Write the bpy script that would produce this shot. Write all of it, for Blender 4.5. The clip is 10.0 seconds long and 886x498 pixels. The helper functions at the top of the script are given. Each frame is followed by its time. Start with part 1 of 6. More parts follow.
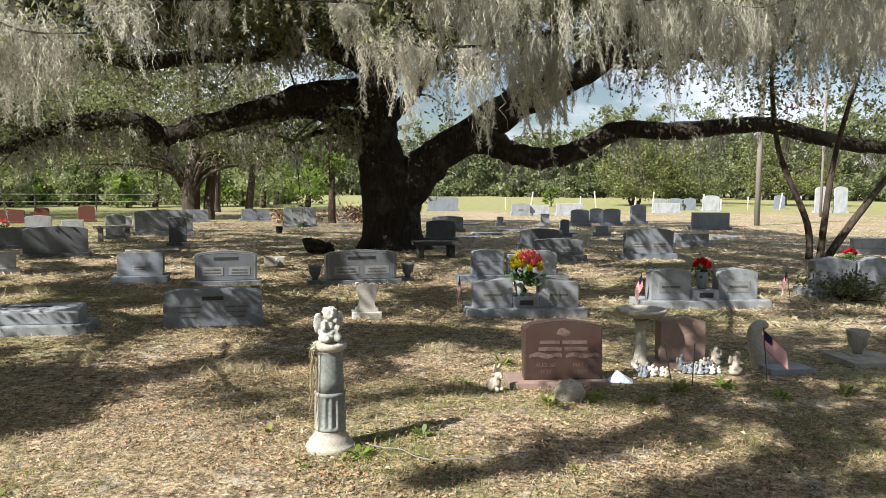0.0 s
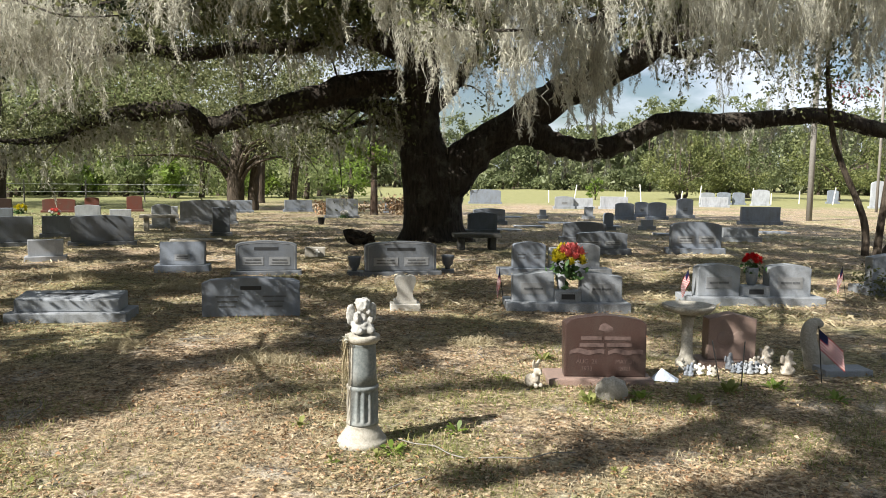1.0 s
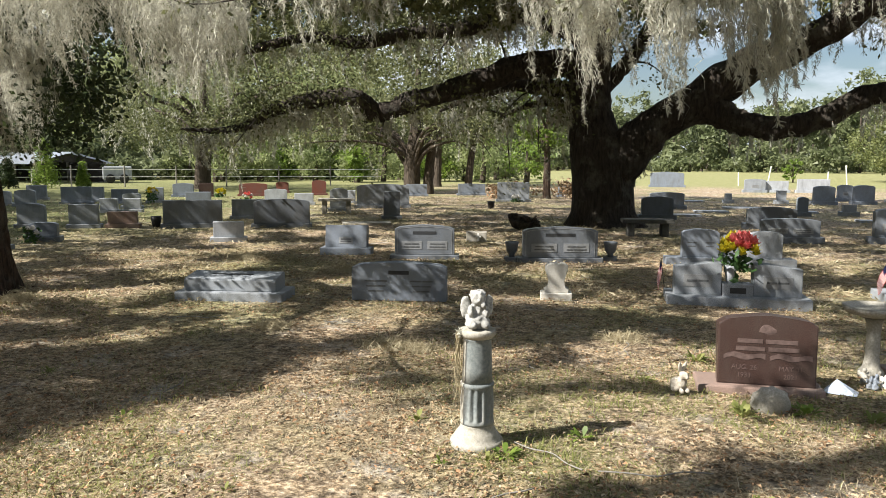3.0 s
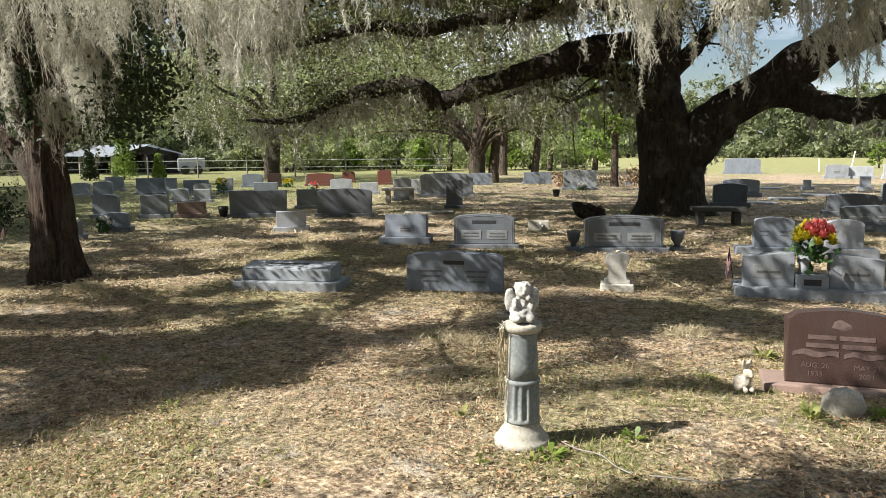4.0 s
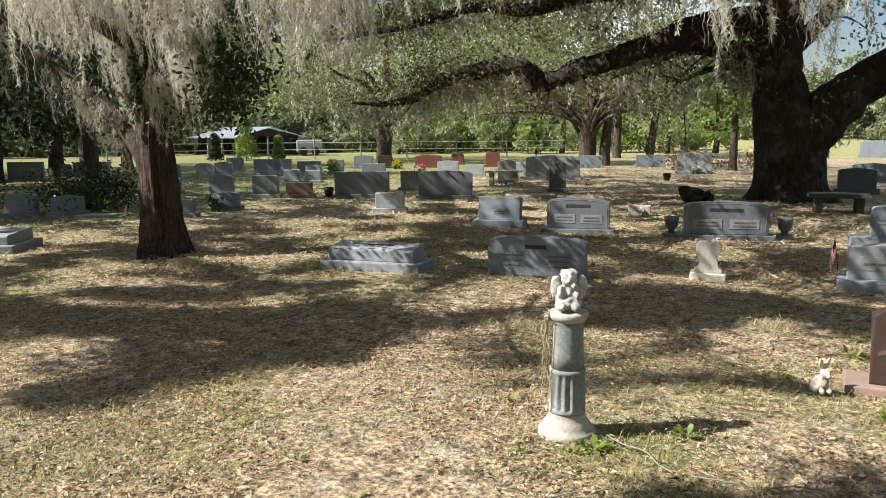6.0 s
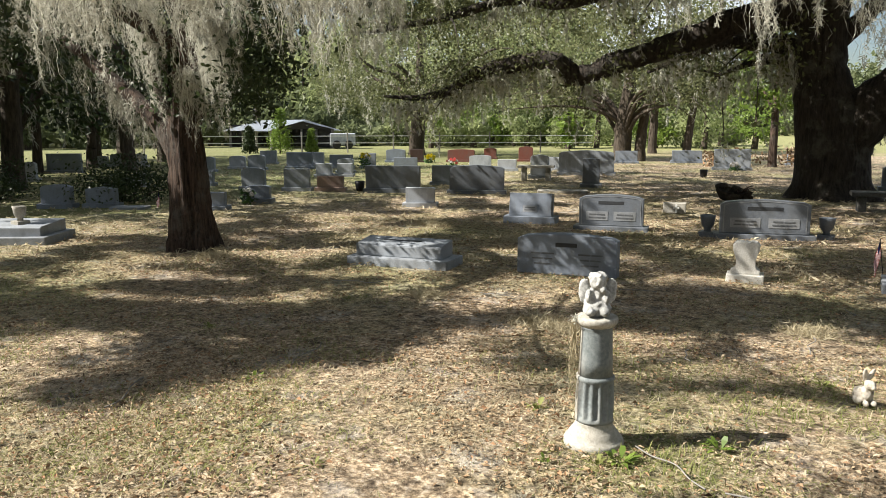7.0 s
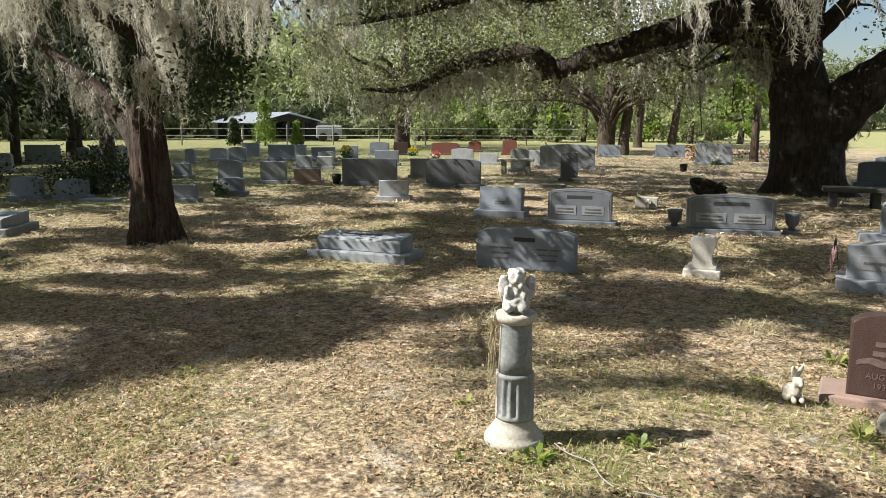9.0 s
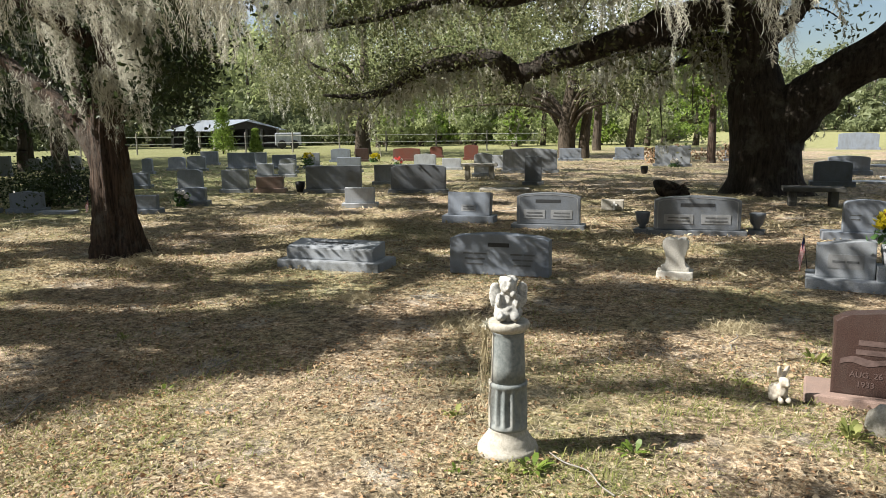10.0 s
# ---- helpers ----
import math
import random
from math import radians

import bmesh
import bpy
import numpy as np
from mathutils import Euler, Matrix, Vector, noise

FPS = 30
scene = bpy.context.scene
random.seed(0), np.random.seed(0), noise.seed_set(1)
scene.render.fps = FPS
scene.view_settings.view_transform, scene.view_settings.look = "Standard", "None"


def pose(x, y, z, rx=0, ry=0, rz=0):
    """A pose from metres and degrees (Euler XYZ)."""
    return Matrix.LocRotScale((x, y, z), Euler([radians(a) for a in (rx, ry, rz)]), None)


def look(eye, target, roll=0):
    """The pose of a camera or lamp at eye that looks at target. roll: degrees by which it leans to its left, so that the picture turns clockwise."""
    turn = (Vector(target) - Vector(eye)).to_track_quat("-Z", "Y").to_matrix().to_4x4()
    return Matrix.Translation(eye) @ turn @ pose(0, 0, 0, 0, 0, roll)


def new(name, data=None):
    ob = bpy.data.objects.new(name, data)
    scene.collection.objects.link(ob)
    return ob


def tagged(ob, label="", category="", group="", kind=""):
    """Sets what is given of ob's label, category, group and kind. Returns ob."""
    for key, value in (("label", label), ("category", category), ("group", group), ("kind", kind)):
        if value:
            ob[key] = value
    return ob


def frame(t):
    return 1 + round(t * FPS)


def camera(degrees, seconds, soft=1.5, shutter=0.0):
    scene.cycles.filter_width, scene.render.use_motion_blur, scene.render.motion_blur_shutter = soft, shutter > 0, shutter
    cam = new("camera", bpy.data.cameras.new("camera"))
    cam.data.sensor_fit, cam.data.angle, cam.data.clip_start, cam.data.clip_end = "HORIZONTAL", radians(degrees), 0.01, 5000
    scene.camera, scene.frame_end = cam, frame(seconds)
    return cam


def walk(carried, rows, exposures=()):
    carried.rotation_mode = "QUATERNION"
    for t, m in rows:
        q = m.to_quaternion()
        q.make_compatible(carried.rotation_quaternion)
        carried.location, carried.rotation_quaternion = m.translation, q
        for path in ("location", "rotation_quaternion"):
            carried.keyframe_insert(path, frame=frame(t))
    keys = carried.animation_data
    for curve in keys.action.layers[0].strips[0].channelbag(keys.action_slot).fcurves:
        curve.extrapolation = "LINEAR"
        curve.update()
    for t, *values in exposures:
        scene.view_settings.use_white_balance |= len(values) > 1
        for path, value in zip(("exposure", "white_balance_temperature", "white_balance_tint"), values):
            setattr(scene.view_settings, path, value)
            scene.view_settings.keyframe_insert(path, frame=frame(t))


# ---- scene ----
cam = camera(60.4, 10.0, 0.5)
PATH = [
    (0, (0.725, -0.663, 1.675), (0.786, 1.329, 1.504), 0.5),
    (0.5, (0.774, -0.606, 1.666), (0.789, 1.386, 1.485), 0.7),
    (1, (0.761, -0.493, 1.646), (0.711, 1.498, 1.455), 0.8),
    (1.5, (0.732, -0.351, 1.643), (0.587, 1.633, 1.44), 0.8),
    (2, (0.777, -0.26, 1.636), (0.508, 1.71, 1.421), 0.7),
    (2.5, (0.929, -0.162, 1.636), (0.53, 1.784, 1.41), 0.5),
    (3, (1.077, -0.106, 1.646), (0.562, 1.812, 1.408), 0.2),
    (4.5, (1.231, 0.198, 1.625), (0.472, 2.027, 1.344), -0.7),
    (5, (1.389, 0.237, 1.629), (0.552, 2.03, 1.336), -0.8),
    (5.5, (1.502, 0.258, 1.631), (0.597, 2.016, 1.329), -0.7),
    (7, (1.456, 0.451, 1.642), (0.427, 2.135, 1.317), -0.2),
    (7.5, (1.566, 0.559, 1.645), (0.51, 2.224, 1.311), -0.1),
    (8, (1.748, 0.635, 1.648), (0.682, 2.292, 1.306), 0.1),
    (8.5, (1.807, 0.65, 1.647), (0.757, 2.316, 1.302), 0.2),
    (9, (1.752, 0.679, 1.647), (0.743, 2.371, 1.304), 0.1),
    (9.5, (1.654, 0.687, 1.649), (0.693, 2.408, 1.311), -0.2),
    (10, (1.589, 0.675, 1.652), (0.669, 2.42, 1.322), -0.6),
]
walk(cam, [(t, look(eye, target, roll)) for t, eye, target, roll in PATH], [(0, 1.21), (2.5, 1.27), (4.5, 1.33), (10, 1.33)])


# ---- world, sun, exposure ----
SUN_EL, SUN_AZ = radians(41), (-0.797, -0.604)
TO_SUN = Vector((SUN_AZ[0] * math.cos(SUN_EL), SUN_AZ[1] * math.cos(SUN_EL), math.sin(SUN_EL)))
world = bpy.data.worlds.new("sky")
scene.world = world
world.use_nodes = True
wn, wl = world.node_tree.nodes, world.node_tree.links
sky = wn.new("ShaderNodeTexSky")
sky.sky_type, sky.sun_disc = "NISHITA", False
sky.sun_elevation, sky.sun_rotation = SUN_EL, math.atan2(SUN_AZ[0], SUN_AZ[1])
sky.dust_density, sky.ozone_density = 1.0, 1.2
wtc = wn.new("ShaderNodeTexCoord")
wmap = wn.new("ShaderNodeMapping")
wmap.inputs["Scale"].default_value = (1.0, 1.0, 2.6)
wno = wn.new("ShaderNodeTexNoise")
wno.inputs["Scale"].default_value, wno.inputs["Detail"].default_value, wno.inputs["Roughness"].default_value = 2.6, 7, 0.55
wra = wn.new("ShaderNodeValToRGB")
wra.color_ramp.elements[0].position, wra.color_ramp.elements[1].position = 0.44, 0.56
wmx = wn.new("ShaderNodeMix")
wmx.data_type = "RGBA"
wmx.inputs["B"].default_value = (10.2, 11.1, 12.6, 1)
wl.new(wtc.outputs["Generated"], wmap.inputs["Vector"])
wl.new(wmap.outputs["Vector"], wno.inputs["Vector"])
wl.new(wno.outputs["Fac"], wra.inputs["Fac"])
wl.new(wra.outputs["Color"], wmx.inputs["Factor"])
wl.new(sky.outputs["Color"], wmx.inputs["A"])
wl.new(wmx.outputs["Result"], wn["Background"].inputs["Color"])
wn["Background"].inputs["Strength"].default_value = 0.041
sun = new("sun", bpy.data.lights.new("sun", "SUN"))
sun.data.energy, sun.data.angle, sun.data.color = 5.0, radians(0.5), (1.0, 0.95, 0.87)
sun.matrix_world = look(TO_SUN * 60, (0, 0, 0))


# ---- materials ----
def material(name, rough=0.8, metal=0.0):
    m = bpy.data.materials.new(name)
    m.use_nodes = True
    b = m.node_tree.nodes["Principled BSDF"]
    b.inputs["Roughness"].default_value, b.inputs["Metallic"].default_value = rough, metal
    b.inputs["Specular IOR Level"].default_value = 0.3
    return m, m.node_tree.nodes, m.node_tree.links, b


def noise_node(n, l, scale, detail=6, rough=0.6, stretch=None):
    tc = n.new("ShaderNodeTexCoord")
    t = n.new("ShaderNodeTexNoise")
    t.inputs["Scale"].default_value, t.inputs["Detail"].default_value, t.inputs["Roughness"].default_value = scale, detail, rough
    if stretch:
        mp = n.new("ShaderNodeMapping")
        mp.inputs["Scale"].default_value = stretch
        l.new(tc.outputs["Object"], mp.inputs["Vector"])
        l.new(mp.outputs["Vector"], t.inputs["Vector"])
    else:
        l.new(tc.outputs["Object"], t.inputs["Vector"])
    return t


def ramp(n, l, fac, stops):
    r = n.new("ShaderNodeValToRGB")
    e = r.color_ramp.elements
    while len(e) < len(stops):
        e.new(0.5)
    for el, (p, c) in zip(e, stops):
        el.position, el.color = p, (*c, 1)
    l.new(fac, r.inputs["Fac"])
    return r.outputs["Color"]


def mix(n, l, fac, a, b, blend="MIX"):
    m = n.new("ShaderNodeMix")
    m.data_type, m.blend_type = "RGBA", blend
    for key, v in (("Factor", fac), ("A", a), ("B", b)):
        if isinstance(v, (int, float)):
            m.inputs[key].default_value = v
        elif isinstance(v, tuple):
            m.inputs[key].default_value = (*v, 1)
        else:
            l.new(v, m.inputs[key])
    return m.outputs["Result"]


def bump(n, l, b, height, strength=0.4, dist=0.01):
    k = n.new("ShaderNodeBump")
    k.inputs["Strength"].default_value, k.inputs["Distance"].default_value = strength, dist
    l.new(height, k.inputs["Height"])
    l.new(k.outputs["Normal"], b.inputs["Normal"])


def stone_mat(name, dark, light, rough=0.6, speck=160, stain=0.35, stain_col=(0.10, 0.10, 0.09)):
    m, n, l, b = material(name, rough)
    g = noise_node(n, l, speck, 3, 0.7)
    c = ramp(n, l, g.outputs["Fac"], [(0.35, dark), (0.65, light)])
    s = noise_node(n, l, 5, 8, 0.65, (1, 1, 0.45))
    f = ramp(n, l, s.outputs["Fac"], [(0.42, (0, 0, 0)), (0.72, (min(1, stain * 1.5),) * 3)])
    l.new(mix(n, l, f, c, stain_col), b.inputs["Base Color"])
    bump(n, l, b, mix(n, l, 0.5, g.outputs["Fac"], s.outputs["Fac"]), 0.5, 0.008)
    return m


def leaf_mat(name, cols, trans=0.35, rough=0.45, drift=0.5, patch=0.8):
    m, n, l, b = material(name, rough)
    b.inputs["Specular IOR Level"].default_value = 0.25
    geo = n.new("ShaderNodeNewGeometry")
    big = noise_node(n, l, patch, 3)
    c = ramp(n, l, geo.outputs["Random Per Island"], [(i / (len(cols) - 1), q) for i, q in enumerate(cols)])
    c = mix(n, l, drift, c, ramp(n, l, big.outputs["Fac"], [(0.3, cols[0]), (0.7, cols[-1])]))
    l.new(c, b.inputs["Base Color"])
    t = n.new("ShaderNodeBsdfTranslucent")
    l.new(c, t.inputs["Color"])
    s = n.new("ShaderNodeMixShader")
    s.inputs["Fac"].default_value = trans
    l.new(b.outputs["BSDF"], s.inputs[1])
    l.new(t.outputs["BSDF"], s.inputs[2])
    l.new(s.outputs["Shader"], n["Material Output"].inputs["Surface"])
    return m


def bark_mat(name, dark, light, lichen=None, fine=14, run=0.22):
    m, n, l, b = material(name, 0.92)
    g = noise_node(n, l, fine, 8, 0.7, (1, 1, run))
    c = ramp(n, l, g.outputs["Fac"], [(0.35, dark), (0.68, light)])
    if lichen:
        s = noise_node(n, l, 2.2, 6, 0.7)
        c = mix(n, l, ramp(n, l, s.outputs["Fac"], [(0.52, (0, 0, 0)), (0.66, (0.7,) * 3)]), c, lichen)
    l.new(c, b.inputs["Base Color"])
    bump(n, l, b, g.outputs["Fac"], 1.0, 0.09)
    return m


def plain_mat(name, col, rough=0.6, metal=0.0, var=0.25, scale=30):
    m, n, l, b = material(name, rough, metal)
    g = noise_node(n, l, scale, 6)
    c = ramp(n, l, g.outputs["Fac"], [(0.3, tuple(v * (1 - var) for v in col)), (0.7, tuple(min(1, v * (1 + var)) for v in col))])
    l.new(c, b.inputs["Base Color"])
    bump(n, l, b, g.outputs["Fac"], 0.2, 0.004)
    return m


def ground_mat():
    m, n, l, b = material("ground_litter", 0.95)
    big, mid, fine, tiny = (noise_node(n, l, s, 8, r) for s, r in ((0.35, 0.6), (1.9, 0.65), (30, 0.75), (90, 0.7)))
    dry = ramp(n, l, fine.outputs["Fac"], [(0.32, (0.045, 0.033, 0.022)), (0.44, (0.20, 0.145, 0.092)), (0.53, (0.44, 0.34, 0.225)), (0.64, (0.68, 0.59, 0.47))])
    sand = ramp(n, l, tiny.outputs["Fac"], [(0.3, (0.26, 0.245, 0.22)), (0.7, (0.60, 0.57, 0.52))])
    grass = ramp(n, l, fine.outputs["Fac"], [(0.3, (0.07, 0.085, 0.03)), (0.7, (0.33, 0.34, 0.14))])
    c = mix(n, l, ramp(n, l, mid.outputs["Fac"], [(0.54, (0, 0, 0)), (0.66, (0.7,) * 3)]), dry, sand)
    c = mix(n, l, ramp(n, l, big.outputs["Fac"], [(0.47, (0, 0, 0)), (0.60, (0.6,) * 3)]), c, grass)
    streak = noise_node(n, l, 7, 6, 0.8)
    c = mix(n, l, 0.85, c, ramp(n, l, streak.outputs["Fac"], [(0.38, (0.16, 0.145, 0.13)), (0.49, (0.85, 0.85, 0.85)), (0.60, (1.5, 1.46, 1.4))]), "MULTIPLY")
    # open hayfield beyond the graves
    tc = n.new("ShaderNodeTexCoord")
    sp = n.new("ShaderNodeSeparateXYZ")
    l.new(tc.outputs["Object"], sp.inputs["Vector"])
    ad = n.new("ShaderNodeMath")
    ad.operation = "MULTIPLY_ADD"
    ad.inputs[1].default_value = 9.0
    l.new(big.outputs["Fac"], ad.inputs[0])
    l.new(sp.outputs["Y"], ad.inputs[2])
    mr = n.new("ShaderNodeMapRange")
    mr.inputs["From Min"].default_value, mr.inputs["From Max"].default_value = 47, 54
    l.new(ad.outputs["Value"], mr.inputs["Value"])
    field = ramp(n, l, mid.outputs["Fac"], [(0.35, (0.18, 0.185, 0.07)), (0.65, (0.275, 0.265, 0.125))])
    # greener turf under the woods
    ax = n.new("ShaderNodeMath")
    ax.operation = "MULTIPLY_ADD"
    ax.inputs[1].default_value = 8.0
    l.new(mid.outputs["Fac"], ax.inputs[0])
    l.new(sp.outputs["X"], ax.inputs[2])
    mx = n.new("ShaderNodeMapRange")
    mx.inputs["From Min"].default_value, mx.inputs["From Max"].default_value = -3.5, -9.0
    mx.inputs["To Max"].default_value = 0.8
    l.new(ax.outputs["Value"], mx.inputs["Value"])
    turf = ramp(n, l, fine.outputs["Fac"], [(0.3, (0.05, 0.065, 0.02)), (0.7, (0.22, 0.24, 0.08))])
    c = mix(n, l, mx.outputs["Result"], c, turf)
    c = mix(n, l, mr.outputs["Result"], c, field)
    l.new(c, b.inputs["Base Color"])
    h = mix(n, l, 0.5, mix(n, l, 0.6, fine.outputs["Fac"], streak.outputs["Fac"]), mid.outputs["Fac"])
    bump(n, l, b, h, 1.0, 0.14)
    return m


M_GROUND = ground_mat()
M_GRANITE = stone_mat("grey_granite", (0.17, 0.19, 0.215), (0.36, 0.385, 0.415))
M_BLUE = stone_mat("blue_grey_granite", (0.125, 0.147, 0.182), (0.265, 0.298, 0.348))
M_DARK = stone_mat("charcoal_granite", (0.085, 0.099, 0.118), (0.21, 0.228, 0.255), 0.35)
M_BROWN = stone_mat("mahogany_granite", (0.028, 0.016, 0.014), (0.068, 0.042, 0.036), 0.32, 140, 0.15)
M_PINK = stone_mat("rose_granite", (0.20, 0.135, 0.11), (0.33, 0.24, 0.205), 0.6)
M_RED = stone_mat("red_granite", (0.12, 0.038, 0.03), (0.21, 0.082, 0.064), 0.4)
M_WHITE = stone_mat("white_marble", (0.50, 0.48, 0.43), (0.68, 0.66, 0.61), 0.6, 60, 0.3, (0.38, 0.37, 0.33))
M_PALE = stone_mat("pale_granite", (0.29, 0.31, 0.34), (0.45, 0.475, 0.51), 0.5)
M_CONC = stone_mat("weathered_concrete", (0.30, 0.28, 0.24), (0.46, 0.44, 0.39), 0.9, 70, 0.5, (0.14, 0.13, 0.10))
M_PILLAR = stone_mat("sage_painted_concrete", (0.115, 0.132, 0.132), (0.185, 0.205, 0.203), 0.75, 40, 0.5, (0.36, 0.35, 0.32))


def lit_worn_side(m, toward, edge, cream, seam):
    """Worn cream paint and sunlight, both coloured into one side, with a dark ragged seam where it ends."""
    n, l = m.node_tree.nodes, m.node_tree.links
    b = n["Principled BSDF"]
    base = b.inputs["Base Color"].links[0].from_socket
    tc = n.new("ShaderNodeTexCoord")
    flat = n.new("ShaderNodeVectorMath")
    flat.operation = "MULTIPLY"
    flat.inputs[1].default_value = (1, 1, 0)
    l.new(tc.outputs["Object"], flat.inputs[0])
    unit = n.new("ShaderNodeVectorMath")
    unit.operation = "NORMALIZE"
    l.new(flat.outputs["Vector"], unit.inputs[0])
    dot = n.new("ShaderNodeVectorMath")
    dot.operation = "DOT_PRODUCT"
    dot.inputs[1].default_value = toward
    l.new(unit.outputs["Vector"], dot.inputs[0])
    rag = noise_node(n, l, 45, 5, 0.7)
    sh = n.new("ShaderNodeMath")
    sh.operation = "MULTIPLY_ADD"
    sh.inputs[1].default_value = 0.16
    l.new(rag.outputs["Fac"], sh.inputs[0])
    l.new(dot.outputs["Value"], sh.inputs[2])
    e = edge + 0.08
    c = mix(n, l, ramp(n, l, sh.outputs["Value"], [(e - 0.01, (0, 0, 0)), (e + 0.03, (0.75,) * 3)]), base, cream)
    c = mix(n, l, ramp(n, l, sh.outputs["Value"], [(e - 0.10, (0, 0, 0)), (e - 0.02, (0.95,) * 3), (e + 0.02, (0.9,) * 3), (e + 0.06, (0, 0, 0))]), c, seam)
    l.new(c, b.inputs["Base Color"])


# the pedestal's sun-facing strip: worn cream paint with the sunlight coloured in
lit_worn_side(M_PILLAR, (-0.973, 0.232, 0), 0.79, (0.36, 0.335, 0.28), (0.05, 0.05, 0.045))
M_PALEBASE = stone_mat("cream_concrete", (0.28, 0.265, 0.225), (0.43, 0.41, 0.36), 0.85, 60, 0.4, (0.25, 0.23, 0.18))
# concrete coloured dark for the shade under the oak
M_SHADECONC = stone_mat("shaded_concrete", (0.045, 0.045, 0.042), (0.13, 0.13, 0.12), 0.9, 70, 0.5, (0.05, 0.05, 0.045))
M_ANGEL = stone_mat("weathered_cast_angel", (0.25, 0.25, 0.24), (0.52, 0.52, 0.495), 0.85, 34, 0.66, (0.15, 0.15, 0.14))
M_LETTER = plain_mat("dark_lettering", (0.035, 0.037, 0.04), 0.6)
M_SOFTLET = plain_mat("shallow_lettering", (0.10, 0.105, 0.11), 0.7)
M_LIGHTLET = plain_mat("frosted_lettering", (0.10, 0.069, 0.062), 0.9)
M_PANEL = stone_mat("polished_panel", (0.20, 0.21, 0.225), (0.31, 0.32, 0.33), 0.3)
M_OAK = bark_mat("live_oak_bark", (0.012, 0.0095, 0.0075), (0.068, 0.055, 0.044), (0.12, 0.115, 0.095))
M_CEDAR = bark_mat("cedar_bark", (0.012, 0.009, 0.007), (0.155, 0.105, 0.078), (0.15, 0.14, 0.12), 30, 0.09)
M_FARBARK = bark_mat("grey_brown_bark", (0.03, 0.024, 0.018), (0.12, 0.095, 0.072))
M_LEAF = leaf_mat("oak_leaves", [(0.035, 0.045, 0.016), (0.10, 0.12, 0.045), (0.18, 0.20, 0.085), (0.30, 0.31, 0.16)], 0.48)
M_LEAFY = leaf_mat("yellow_green_leaves", [(0.08, 0.14, 0.025), (0.16, 0.24, 0.04), (0.26, 0.34, 0.07)], 0.45)
M_SHRUB = leaf_mat("olive_green_leaves", [(0.05, 0.07, 0.02), (0.10, 0.13, 0.04), (0.17, 0.19, 0.07), (0.24, 0.25, 0.10)], 0.35)
# brighter copy of the woods leaves, the sun through them put into the colour
M_LITEDGE = leaf_mat("backlit_edge_leaves", [(0.13, 0.165, 0.065), (0.21, 0.255, 0.105), (0.30, 0.345, 0.15), (0.40, 0.43, 0.22)], 0.58, patch=0.22)
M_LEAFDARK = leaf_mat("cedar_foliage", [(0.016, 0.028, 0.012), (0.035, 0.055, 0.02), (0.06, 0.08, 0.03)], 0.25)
M_WOODS = leaf_mat("far_woods_leaves", [(0.075, 0.098, 0.04), (0.11, 0.138, 0.058), (0.155, 0.185, 0.085), (0.24, 0.26, 0.14)], 0.38, patch=0.22)
M_MOSS = leaf_mat("spanish_moss", [(0.26, 0.255, 0.21), (0.47, 0.465, 0.39), (0.66, 0.65, 0.56), (0.78, 0.77, 0.68)], 0.35, 0.95, 0.4)
M_LITTER = leaf_mat("dry_leaves", [(0.055, 0.034, 0.022), (0.29, 0.19, 0.105), (0.49, 0.385, 0.245), (0.37, 0.205, 0.11), (0.19, 0.14, 0.085), (0.52, 0.44, 0.31), (0.28, 0.20, 0.115)], 0.12, 0.85, 0.1)
M_STRAW = leaf_mat("dry_grass", [(0.20, 0.165, 0.09), (0.42, 0.36, 0.22), (0.66, 0.59, 0.43)], 0.3, 0.9)
M_GRASS = leaf_mat("green_grass", [(0.08, 0.115, 0.02), (0.20, 0.24, 0.055), (0.42, 0.41, 0.17)], 0.4, 0.8)
M_ROOF = plain_mat("galvanised_roof", (0.62, 0.66, 0.72), 0.35, 0.6, 0.1)
M_SHEDWALL = plain_mat("dark_shed_boards", (0.035, 0.032, 0.03), 0.9)
M_POST = plain_mat("weathered_post", (0.21, 0.20, 0.18), 0.9)
M_WHITEPAINT = plain_mat("white_paint", (0.78, 0.78, 0.76), 0.5, 0, 0.08)
M_BLACK = plain_mat("black_plastic", (0.02, 0.02, 0.02), 0.5)
M_FRED = plain_mat("flag_red", (0.42, 0.03, 0.04), 0.8)
M_FWHITE = plain_mat("flag_white", (0.72, 0.70, 0.68), 0.8, 0, 0.08)
M_FBLUE = plain_mat("flag_blue", (0.012, 0.016, 0.06), 0.8)
M_PRED = plain_mat("red_petals", (0.55, 0.012, 0.015), 0.7)
M_PPINK = plain_mat("coral_petals", (0.70, 0.19, 0.18), 0.7)
M_PYEL = plain_mat("yellow_petals", (0.60, 0.52, 0.04), 0.7)
M_PGRN = plain_mat("artificial_leaves", (0.05, 0.11, 0.03), 0.6)
M_RABBIT = stone_mat("painted_cast_stone", (0.33, 0.29, 0.235), (0.55, 0.51, 0.44), 0.8, 30)
M_BLUEPAPER = plain_mat("pale_blue_card", (0.62, 0.70, 0.85), 0.6)


# ---- mesh helpers ----
rng = np.random.default_rng(7)


